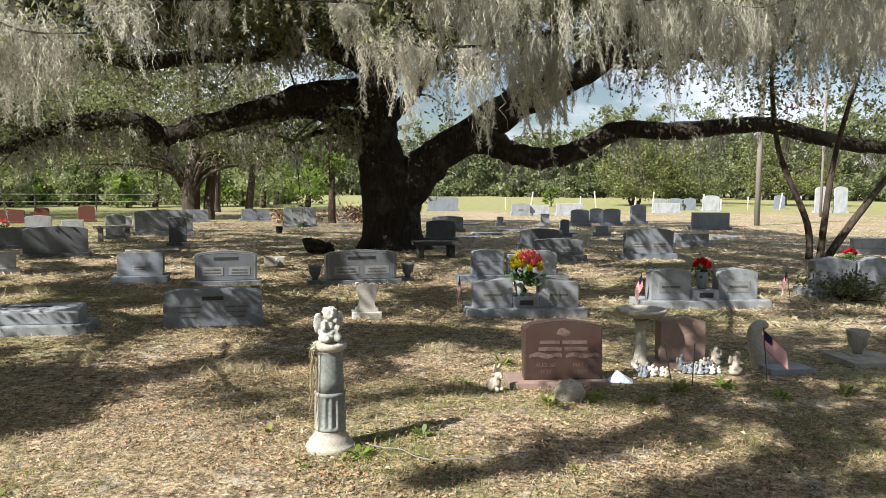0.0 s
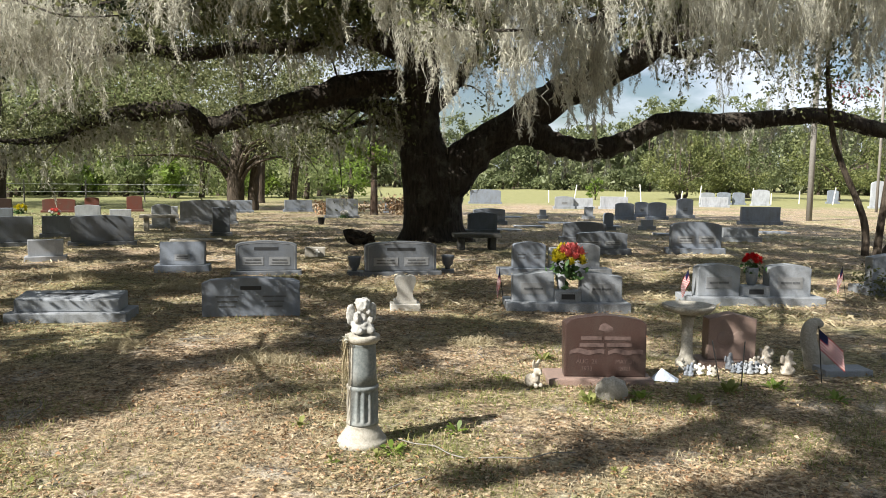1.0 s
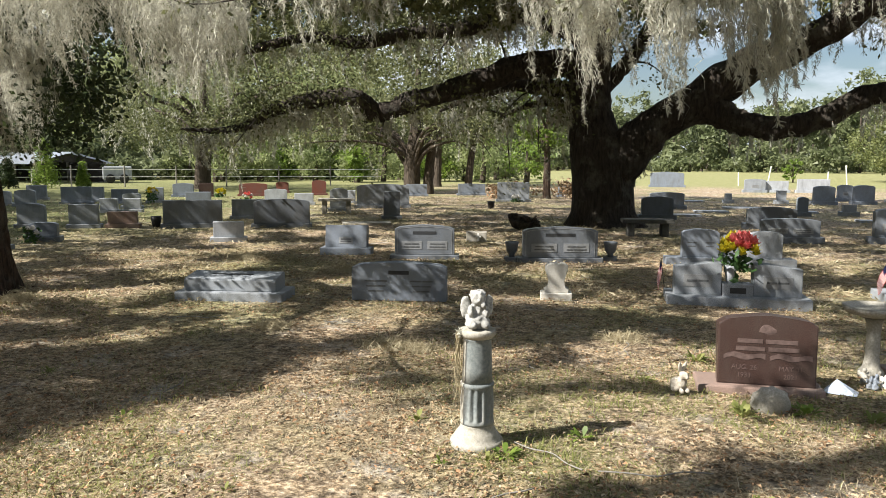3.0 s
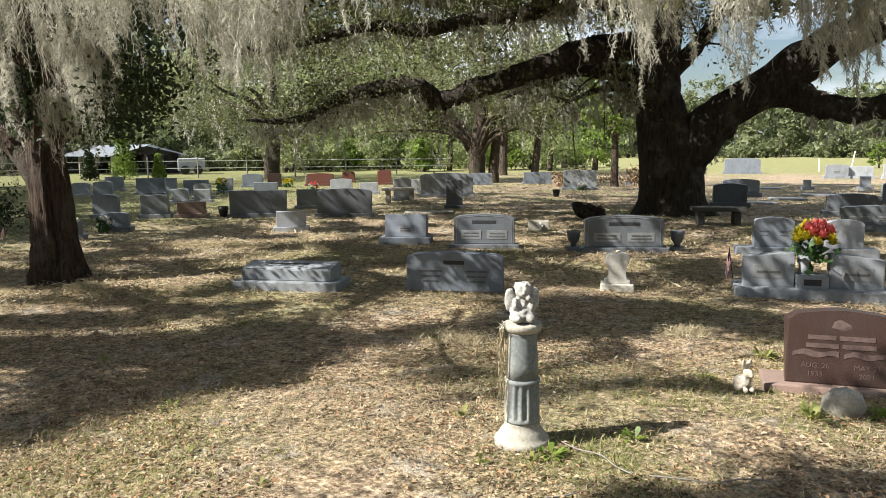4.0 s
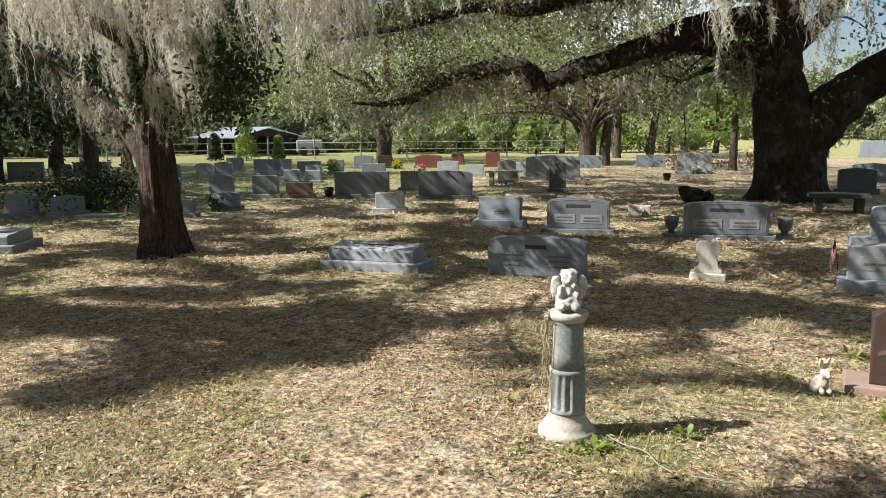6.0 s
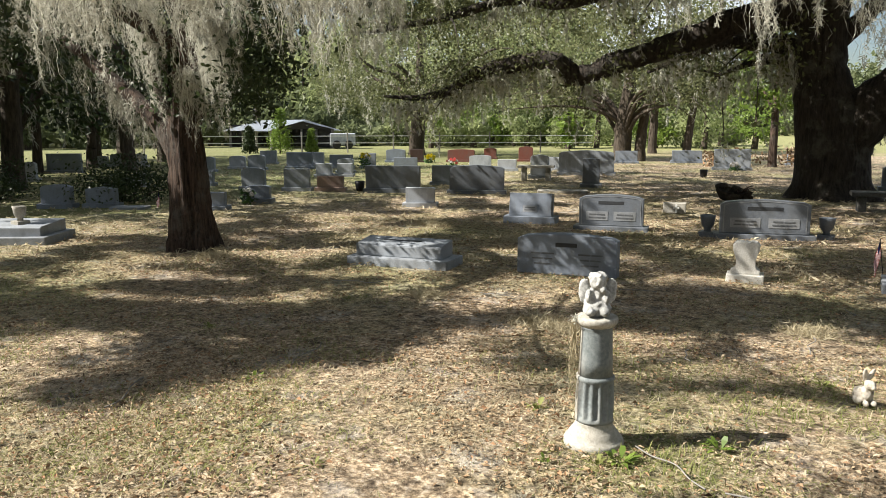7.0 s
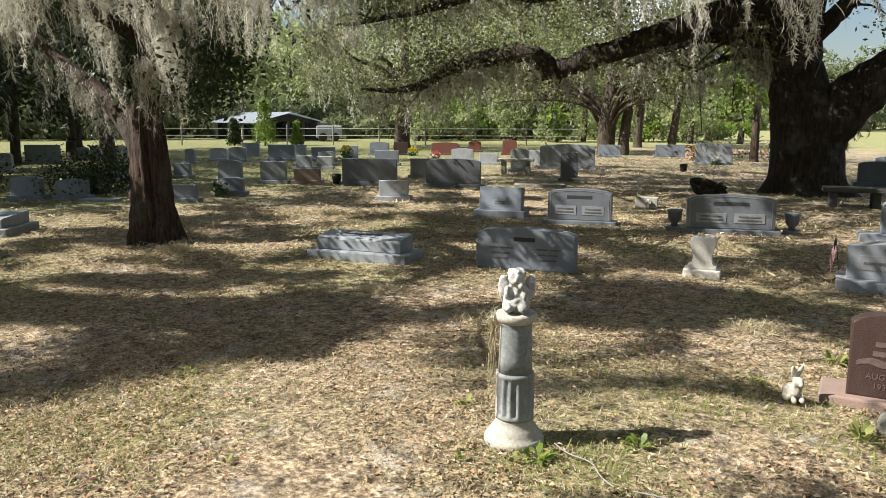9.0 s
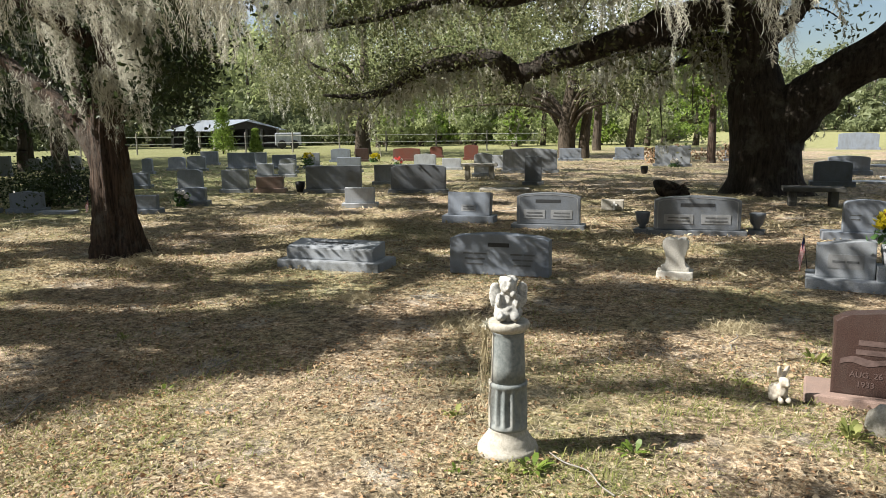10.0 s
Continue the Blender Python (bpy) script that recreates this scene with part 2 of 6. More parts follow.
def mesh_np(name, V, F, mat, smooth=False):
    V, F = np.asarray(V, dtype=np.float32), np.asarray(F, dtype=np.int32)
    me = bpy.data.meshes.new(name)
    k = F.shape[1]
    me.vertices.add(len(V))
    me.vertices.foreach_set("co", V.ravel())
    me.loops.add(F.size)
    me.loops.foreach_set("vertex_index", F.ravel())
    me.polygons.add(len(F))
    me.polygons.foreach_set("loop_start", np.arange(len(F), dtype=np.int32) * k)
    me.polygons.foreach_set("use_smooth", np.full(len(F), smooth))
    me.materials.append(mat)
    me.update(calc_edges=True)
    return me


def thing(name, x, y, z=0, ang=0, label="", category="", group="", kind=""):
    ob = new(name)
    ob.matrix_basis = pose(x, y, z, 0, 0, ang)
    return tagged(ob, label, category, group, kind)


def part(name, data, mat, parent, label="", smooth=False):
    if isinstance(data, bmesh.types.BMesh):
        me = bpy.data.meshes.new(name)
        bmesh.ops.recalc_face_normals(data, faces=data.faces)
        data.to_mesh(me)
        data.free()
        for p in me.polygons:
            p.use_smooth = smooth
        me.materials.append(mat)
    else:
        me = data
    ob = new(name, me)
    ob.parent = parent
    return tagged(ob, label)


def box(x0, x1, y0, y1, z0, z1, bev=0.0, bm=None, m=None):
    bm = bm or bmesh.new()
    r = bmesh.ops.create_cube(bm, size=1.0)
    mat = Matrix.Translation(((x0 + x1) / 2, (y0 + y1) / 2, (z0 + z1) / 2)) @ Matrix.Diagonal((x1 - x0, y1 - y0, z1 - z0, 1))
    bmesh.ops.transform(bm, matrix=(m @ mat) if m else mat, verts=r["verts"])
    if bev:
        es = list({e for v in r["verts"] for e in v.link_edges})
        bmesh.ops.bevel(bm, geom=es, offset=bev, segments=2, affect="EDGES", profile=0.6)
    return bm


def prism(outline, y0, y1, bev=0.0, bm=None, rough=0.0):
    """An outline in x and z, as thick as y0 to y1."""
    bm = bm or bmesh.new()
    a = [bm.verts.new((x, y0, z)) for x, z in outline]
    b = [bm.verts.new((x + random.uniform(-rough, rough), y1, z)) for x, z in outline]
    k = len(a)
    fs = [bm.faces.new(a), bm.faces.new(b[::-1])] + [bm.faces.new((a[i], b[i], b[(i + 1) % k], a[(i + 1) % k])) for i in range(k)]
    if bev:
        es = [e for e in bm.edges if e.verts[0] in a and e.verts[1] in a or e.verts[0] in b and e.verts[1] in b]
        bmesh.ops.bevel(bm, geom=es, offset=bev, segments=2, affect="EDGES", profile=0.6)
    return bm


def lathe(profile, n=24, bm=None, flutes=0, depth=0.0, z_flute=(0, 0), cx=0, cy=0, cz=0):
    bm = bm or bmesh.new()
    rings = []
    for r, z in profile:
        ring = []
        for i in range(n):
            a = 2 * math.pi * i / n
            q = r - (depth * (0.5 - 0.5 * math.cos(a * flutes)) if flutes and z_flute[0] < z < z_flute[1] else 0)
            ring.append(bm.verts.new((cx + q * math.cos(a), cy + q * math.sin(a), cz + z)))
        rings.append(ring)
    for a, b in zip(rings, rings[1:]):
        for i in range(n):
            bm.faces.new((a[i], a[(i + 1) % n], b[(i + 1) % n], b[i]))
    bm.faces.new(rings[0][::-1])
    bm.faces.new(rings[-1])
    return bm


def blob(bm, c, s, n=2, lump=0.0):
    """A lumpy rounded mass."""
    r = bmesh.ops.create_icosphere(bm, subdivisions=n, radius=1.0)
    for v in r["verts"]:
        d = 1 + lump * (noise.noise(v.co * 2.3 + Vector(c) * 9) + 0.6 * noise.noise(v.co * 6.0 + Vector(c) * 5))
        v.co = Vector((c[0] + v.co.x * s[0] * d, c[1] + v.co.y * s[1] * d, c[2] + v.co.z * s[2] * d))
    return bm


def sculpted(name, bm, mat, m, voxel, label, category, group=""):
    """A small figure: its masses melted into one skin."""
    me = bpy.data.meshes.new(name)
    bm.to_mesh(me)
    bm.free()
    me.materials.append(mat)
    ob = new(name, me)
    ob.matrix_basis = m
    k = ob.modifiers.new("skin", "REMESH")
    k.mode, k.voxel_size, k.use_smooth_shade = "VOXEL", voxel, True
    done = bpy.data.meshes.new_from_object(ob.evaluated_get(bpy.context.evaluated_depsgraph_get()))
    ob.modifiers.clear()
    ob.data = done
    return tagged(ob, label, category, group)


def spline(pts, per=6):
    """A smooth line through points (x, y, z, radius)."""
    P = np.array([pts[0], *pts, pts[-1]], dtype=float)
    out = []
    for i in range(1, len(P) - 2):
        for t in np.linspace(0, 1, per, endpoint=False):
            a, b, c, d = P[i - 1:i + 3]
            out.append(0.5 * (2 * b + (c - a) * t + (2 * a - 5 * b + 4 * c - d) * t * t + (3 * b - a - 3 * c + d) * t ** 3))
    out.append(P[-2])
    return np.array(out)


def tube(pts, sides=12, per=6, lump=0.10, flare=None, ridge=0.0):
    """A limb: a tapering tube along a smooth line, with knots and ridges."""
    S = spline(pts, per)
    C, R = S[:, :3], np.maximum(S[:, 3], 0.004)
    T = np.gradient(C, axis=0)
    T /= np.linalg.norm(T, axis=1)[:, None]
    up = np.array([0.0, 1.0, 0.0]) if abs(T[0][2]) > 0.7 else np.array([0.0, 0.0, 1.0])
    V, F = [], []
    u = np.cross(up, T[0])
    for i in range(len(C)):
        u = u - T[i] * (u @ T[i])
        u /= np.linalg.norm(u)
        w = np.cross(T[i], u)
        for k in range(sides):
            a = 2 * math.pi * k / sides
            d = u * math.cos(a) + w * math.sin(a)
            p = C[i] + d * R[i]
            q = R[i] * (1 + lump * (noise.noise(Vector(p * (0.9 / max(R[i], 0.1)) * 0.6)) + 0.6 * noise.noise(Vector((a * 2.2, C[i][2] * 0.35, 3.1)))))
            if ridge:
                q += R[i] * ridge * (noise.noise(Vector((math.cos(a) * 2.6, math.sin(a) * 2.6, C[i][2] * 0.7))) + 0.5 * noise.noise(Vector((math.cos(a) * 6, math.sin(a) * 6, C[i][2] * 1.2))))
            if flare:
                q += flare * max(0, 1 - C[i][2] / 0.55) ** 2 * (0.55 + 0.45 * math.cos(a * 5 + 0.8))
            V.append(C[i] + d * q)
        if i:
            o = (i - 1) * sides
            F += [(o + k, o + (k + 1) % sides, o + sides + (k + 1) % sides, o + sides + k) for k in range(sides)]
    return V, F


def limb_mesh(name, pts, mat, sides=12, per=6, lump=0.10, flare=None, ridge=0.0):
    V, F = tube(pts, sides, per, lump, flare, ridge)
    return mesh_np(name, V, F, mat, True)


def leaf_cloud(centres, per, spread, size, flat=0.75, stretch=2.0):
    """Many small pointed leaves round the given centres."""
    C = np.repeat(np.asarray(centres, dtype=float), per, axis=0)
    n = len(C)
    sp = np.broadcast_to(np.asarray(spread, dtype=float), (len(centres),)) if np.ndim(spread) <= 1 else spread
    D = rng.normal(size=(n, 3)) * np.array([1, 1, flat])
    P = C + D * np.repeat(sp, per)[:, None] * 0.55
    u = rng.normal(size=(n, 3))
    u /= np.linalg.norm(u, axis=1)[:, None]
    v = np.cross(u, rng.normal(size=(n, 3)))
    v /= np.linalg.norm(v, axis=1)[:, None] + 1e-9
    s = size * rng.uniform(0.6, 1.35, n)[:, None]
    b = s / stretch
    V = np.stack([P - u * s * 0.5, P + v * b * 0.5, P + u * s * 0.5, P - v * b * 0.5], axis=1).reshape(-1, 3)
    return V, np.arange(4 * n).reshape(-1, 4)


def leaf_sprays(centres, per, spread, size, flat=0.8):
    """Far foliage: many pointed three-cornered sprays round the given centres."""
    C = np.repeat(np.asarray(centres, dtype=float), per, axis=0)
    n = len(C)
    P = C + rng.normal(size=(n, 3)) * np.array([1, 1, flat]) * spread * 0.55
    V = P[:, None, :] + rng.normal(size=(n, 3, 3)) * size * 0.42 * rng.uniform(0.6, 1.4, (n, 1, 1))
    return V.reshape(-1, 3), np.arange(3 * n).reshape(-1, 3)


def strands(roots, length, width, segs=7, curl=0.03, drift=(0.0, 0.0)):
    """Hanging strands of moss: thin, crinkled, tapering ribbons."""
    R = np.asarray(roots, dtype=float)
    n = len(R)
    L = np.broadcast_to(np.asarray(length, dtype=float), (n,))
    W = np.broadcast_to(np.asarray(width, dtype=float), (n,))
    t = np.linspace(0, 1, segs + 1)
    P = np.repeat(R[:, None, :], segs + 1, axis=1)
    P[:, :, 2] -= L[:, None] * t[None, :]
    wob = rng.normal(size=(n, segs + 1, 3)) * curl
    wob[:, 0] *= 0.4
    wob[:, :, 2] *= 0.5
    P += np.cumsum(wob, axis=1) * 0.55 + wob * 0.6
    P[:, :, 0] += drift[0] * L[:, None] * t ** 1.5
    P[:, :, 1] += drift[1] * L[:, None] * t ** 1.5
    a = rng.uniform(0, math.pi, (n, segs + 1)) * 0.6 + rng.uniform(0, math.pi, n)[:, None]
    wd = W[:, None] * (0.55 + 0.45 * np.sin(math.pi * np.clip(t * 0.8 + 0.2, 0, 1)))[None, :] * (1 - 0.75 * t[None, :] ** 2) * rng.uniform(0.5, 1.4, (n, segs + 1))
    off = np.stack([np.cos(a), np.sin(a), np.zeros_like(a)], axis=2) * wd[:, :, None] * 0.5
    V = np.stack([P - off, P + off], axis=2).reshape(-1, 3)
    base = (np.arange(n) * (segs + 1) * 2)[:, None] + (np.arange(segs) * 2)[None, :]
    base = base.ravel()
    F = np.stack([base, base + 1, base + 3, base + 2], axis=1)
    return V, F


def moss_drops(roots, length, radius, per_m, curl, width, frizz=0.5):
    """Hanging swags of moss: each one a drooping mass of short crinkled curls."""
    R = np.asarray(roots, dtype=float)
    L = np.broadcast_to(np.asarray(length, dtype=float), (len(R),))
    k = np.maximum(8, (L * per_m).astype(int))
    i = np.repeat(np.arange(len(R)), k)
    n = len(i)
    t = rng.random(n) ** 0.85
    ph, am = rng.uniform(0, 6.3, (len(R), 2)), rng.uniform(0.02, 0.10, (len(R), 2))
    P = R[i].copy()
    for c in (0, 1):
        P[:, c] += am[i, c] * np.sin(ph[i, c] + t * L[i] * 5) + 0.08 * L[i] * t
    P[:, 2] -= t * L[i]
    rad = radius * (1.0 - 0.8 * t) * np.minimum(1, 0.35 + t * 5) * rng.uniform(0.6, 1.4, len(R))[i]
    a = rng.uniform(0, 6.3, n)
    q = np.sqrt(rng.random(n)) * rad
    P[:, 0] += np.cos(a) * q
    P[:, 1] += np.sin(a) * q
    d = rng.normal(size=(n, 3)) * frizz + np.array([0.12, 0.06, -0.95])
    d /= np.linalg.norm(d, axis=1)[:, None]
    s = curl * rng.uniform(0.5, 1.5, n)[:, None]
    w = np.cross(d, rng.normal(size=(n, 3)))
    w /= np.linalg.norm(w, axis=1)[:, None] + 1e-9
    w *= width * 0.5 * rng.uniform(0.6, 1.4, n)[:, None]
    V = np.stack([P - w * 0.6, P + w, P + d * s + w * 0.5, P + d * s - w * 0.3], axis=1).reshape(-1, 3)
    return V, np.arange(4 * n).reshape(-1, 4)


def joined(pieces):
    V, F, o = [], [], 0
    for v, f in pieces:
        V.append(np.asarray(v))
        F.append(np.asarray(f) + o)
        o += len(v)
    return np.concatenate(V), np.concatenate(F)


def along(lines, n, lo=0.0):
    """Points spread along polylines (x, y, z), past the fraction lo."""
    out = []
    for line in lines:
        S = spline([(*p[:3], 0) for p in line], 8)[:, :3]
        i = rng.uniform(lo * (len(S) - 1), len(S) - 1.001, n)
        k = i.astype(int)
        out.append(S[k] + (S[k + 1] - S[k]) * (i - k)[:, None])
    return np.concatenate(out)


def tufted(lines, n, lo=0.0, per=5, loose=0.11):
    """Roots of moss gathered in tufts along polylines, with gaps between."""
    c = np.repeat(along(lines, max(1, n // per), lo), per, axis=0)
    return c + rng.normal(size=c.shape) * np.array([loose, loose, loose * 0.3])


# ---- ground ----
def ground():
    xs = np.concatenate([[-2500, -900, -400, -200, -120, -80, -55], np.arange(-40, 30.1, 0.6), [40, 55, 80, 120, 200, 400, 900, 2500]])
    ys = np.concatenate([[-2500, -900, -300, -100, -40, -20, -10], np.arange(-4, 40.1, 0.6), [48, 58, 75, 100, 150, 250, 500, 1000, 2500]])
    V = []
    for y in ys:
        for x in xs:
            near = max(0, 1 - (x * x + (y - 6) ** 2) / 900)
            V.append((x, y, near * (0.030 * noise.noise(Vector((x * 0.45, y * 0.45, 0))) + 0.012 * noise.noise(Vector((x * 1.7, y * 1.7, 5)))) - 0.012))
    k = len(xs)
    F = [(j * k + i, j * k + i + 1, (j + 1) * k + i + 1, (j + 1) * k + i) for j in range(len(ys) - 1) for i in range(k - 1)]
    ob = new("ground", mesh_np("ground", V, F, M_GROUND, True))
    tagged(ob, "sandy ground strewn with dry leaves and thin grass", "ground", kind="structure")


ground()


# ---- gravestones ----
def outline_for(w, h, top):
    """Outline of a tablet's face, in x and z, base at 0."""
    a = w / 2
    if top == "serp":
        xs = np.linspace(a, -a, 17)
        return [(-a, 0), (a, 0)] + [(x, h - 0.085 * h * (2 * abs(x) / w) ** 1.4 - (0.05 * h if abs(x) > 0.97 * a else 0)) for x in xs]
    if top == "shoulder":
        xs = np.linspace(0.8 * a, -0.8 * a, 13)
        return [(-a, 0), (a, 0), (a, h * 0.84), (0.8 * a, h * 0.86)] + [(x, h - 0.10 * h * (x / (0.8 * a)) ** 2) for x in xs] + [(-0.8 * a, h * 0.86), (-a, h * 0.84)]
    if top == "round":
        xs = np.linspace(a, -a, 17)
        return [(-a, 0), (a, 0)] + [(x, h * 0.86 + 0.14 * h * math.sqrt(max(0, 1 - (x / a) ** 2))) for x in xs]
    if top == "gable":
        return [(-a, 0), (a, 0), (a, h * 0.88), (0.3 * a, h * 0.96), (0, h), (-0.3 * a, h * 0.96), (-a, h * 0.88)]
    if top == "slope_r":
        return [(-a, 0), (a, 0), (a, h * 0.86), (0.2 * a, h * 0.93), (-0.5 * a, h), (-a, h * 0.99)]
    if top == "slope_l":
        return [(-a, 0), (a, 0), (a, h * 0.99), (0.5 * a, h), (-0.2 * a, h * 0.93), (-a, h * 0.86)]
    if top == "heart":
        pts = [(-a, 0), (a, 0), (a, h * 0.14), (0.55 * a, h * 0.2), (0.5 * a, h * 0.42), (0.75 * a, h * 0.58), (0.92 * a, h * 0.74), (0.92 * a, h * 0.88), (0.72 * a, h * 0.98), (0.4 * a, h), (0.15 * a, h * 0.96)]
        return pts + [(0, h * 0.925)] + [(-x, z) for x, z in pts[:1:-1]]
    return [(-a, 0), (a, 0), (a, h), (-a, h)]


def words(parent, y, z, width, height, count, mat, x0=0.0):
    """A line of lettering as plain bars, one a word."""
    bm = bmesh.new()
    ws = [random.uniform(0.7, 1.3) for _ in range(count)]
    gap = 0.10 * width / max(1, count)
    k = (width - gap * (count - 1)) / sum(ws)
    x = x0 - width / 2
    for q in ws:
        box(x, x + q * k, y - 0.003, y + 0.004, z - height / 2, z + height / 2, 0, bm)
        x += q * k + gap
    return part("inscription", bm, mat, parent)


def headstone(x, y, w, h, ang=12, top="serp", mat=None, thick=0.17, base=0.12, base_w=0.16, lean=0.0, name=0, panels=0, frame_edge=False, label="", letters=None, lines=0, base_mat=None, group="grey gravestones standing in the grass"):
    """A tablet on a granite base; the front looks towards -y."""
    mat, letters = mat or M_GRANITE, letters or M_LETTER
    t = thing("gravestone", x, y, 0, ang, label, "gravestone", group)
    hb = base
    if base:
        part("base", box(-w / 2 - base_w / 2, w / 2 + base_w / 2, -0.07, thick + 0.08, -0.03, hb, 0.012), base_mat or mat, t)
    body = part("tablet", prism(outline_for(w, h - hb, top), 0, thick, 0.010, rough=0.006), mat, t)
    body.matrix_basis = pose(0, 0, hb, lean, 0, 0)
    H = h - hb
    if frame_edge:
        o = [(px * 0.93, 0.04 * H + pz * 0.92) for px, pz in outline_for(w, H, top)]
        i = [(px * 0.905, 0.05 * H + pz * 0.89) for px, pz in outline_for(w, H, top)]
        bm = bmesh.new()
        vo, vi = [bm.verts.new((px, -0.004, pz)) for px, pz in o], [bm.verts.new((px, -0.004, pz)) for px, pz in i]
        for k in range(len(vo)):
            q = (k + 1) % len(vo)
            bm.faces.new((vo[k], vo[q], vi[q], vi[k]))
        part("carved_border", bm, M_PANEL, body)
    if name:
        words(body, 0, H * 0.74, w * 0.36 * name, H * 0.10, 1, letters)
    for k in range(panels):
        px = (k - (panels - 1) / 2) * w * 0.43
        pn = part("panel", box(px - w * 0.17, px + w * 0.17, -0.005, 0.01, H * 0.18, H * 0.46, 0.002), M_PANEL, body, "polished lighter granite panel")
        words(pn, -0.006, H * 0.37, w * 0.24, H * 0.04, 2, M_SOFTLET, px)
        words(pn, -0.006, H * 0.27, w * 0.26, H * 0.04, 3, M_SOFTLET, px)
    for k in range(lines):
        words(body, 0, H * (0.52 - 0.13 * k), w * 0.24 * (1 - 0.15 * k), H * 0.04, 2, M_SOFTLET, -w * 0.24)
        words(body, 0, H * (0.52 - 0.13 * k), w * 0.24 * (1 - 0.15 * k), H * 0.04, 2, M_SOFTLET, w * 0.24)
    return t


# the wide grey stone near the pedestal, and its row
headstone(-1.66, 8.12, 1.10, 0.45, 10, "serp", M_BLUE, 0.18, 0, name=0.6, lines=3, label="wide blue-grey granite gravestone with a gently curved top")
headstone(-2.44, 11.82, 0.98, 0.55, 13, "serp", M_DARK, 0.17, 0.06, frame_edge=True, name=1.1, panels=2, label="dark granite double gravestone with carved border and two panels")
headstone(-0.24, 12.0, 1.2, 0.56, 16, "serp", M_DARK, 0.18, 0.07, frame_edge=True, name=1.1, panels=2, label="dark granite double gravestone between two stone urns")
headstone(-3.90, 12.0, 0.72, 0.50, 12, "flat", M_BLUE, 0.2, 0.11, lean=-9, panels=1, label="slanted blue-grey gravestone on a rough base")
headstone(-2.16, 14.5, 0.40, 0.19, 12, "flat", M_CONC, 0.25, 0.0, label="small low concrete marker with a white cross")


def cross_on(x, y, ang):
    bm = box(-0.02, 0.02, -0.02, 0.02, 0.02, 0.17, 0.004)
    box(-0.055, 0.055, -0.02, 0.02, 0.09, 0.125, 0.004, bm)
    t = thing("cross", x, y, 0, ang, "small white cross in front of a low marker", "cross")
    part("cross_bars", bm, M_WHITEPAINT, t)


cross_on(-2.12, 14.47, 12)


def heart_stone(x, y):
    t = thing("heart_gravestone", x, y, 0, 8, "white marble heart-shaped gravestone on a square plinth", "gravestone")
    part("plinth", box(-0.185, 0.185, -0.05, 0.22, -0.03, 0.065, 0.01), M_WHITE, t)
    part("heart", prism([(px, 0.06 + pz) for px, pz in outline_for(0.29, 0.36, "heart")], 0, 0.14, 0.02), M_WHITE, t)


heart_stone(0.07, 8.80)


def ledger(x, y, w, d, h, ang, label, urn=False, name=True):
    """A low bevelled slab on a wider footing."""
    t = thing("ledger_gravestone", x, y, 0, ang, label, "gravestone", "low slab graves")
    part("footing", box(-w / 2 - 0.08, w / 2 + 0.10, -0.09, d + 0.08, -0.03, 0.10, 0.015), M_GRANITE, t)
    bm = bmesh.new()
    pr = [(0, 0.10), (0, h * 0.80), (0.04, h * 0.86), (d, h), (d, 0.10)]
    a, b = [bm.verts.new((-w / 2, py, pz)) for py, pz in pr], [bm.verts.new((w / 2, py, pz)) for py, pz in pr]
    bm.faces.new(a), bm.faces.new(b[::-1])
    for i in range(5):
        bm.faces.new((a[i], a[(i + 1) % 5], b[(i + 1) % 5], b[i]))
    bmesh.ops.bevel(bm, geom=list(bm.edges), offset=0.008, segments=2, affect="EDGES")
    s = part("slab", bm, M_GRANITE, t)
    if name:
        bar = part("inscription", box(-w * 0.25, w * 0.2, -0.02, 0.02, -0.004, 0.004), M_LETTER, s)
        bar.matrix_basis = pose(0, d * 0.55, h * 0.935, math.degrees(math.atan2(h * 0.14, d - 0.04)), 0, 0)
    return t


ledger(-3.57, 7.66, 1.10, 0.36, 0.29, 9, "long low grey granite grave slab on a wider footing")


def urn(x, y, s=1.0, mat=None, z=0, label="small grey stone urn on a square foot", category="urn", name="stone_urn"):
    t = thing(name, x, y, z, 0, label, category, "stone urns")
    part("foot", box(-0.11 * s, 0.11 * s, -0.11 * s, 0.11 * s, -0.02, 0.06 * s, 0.008), mat or M_GRANITE, t)
    part("bowl", lathe([(0.05 * s, 0.06 * s), (0.045 * s, 0.10 * s), (0.09 * s, 0.16 * s), (0.105 * s, 0.26 * s), (0.115 * s, 0.30 * s), (0.09 * s, 0.305 * s), (0.08 * s, 0.27 * s)], 20), mat or M_GRANITE, t, "", True)
    return t


urn(-1.02, 12.0, 1.0, M_DARK)
urn(0.52, 12.45, 1.0, M_DARK)
urn(5.01, 6.55, 0.95, M_CONC, 0, "weathered concrete cemetery vase on bare soil")


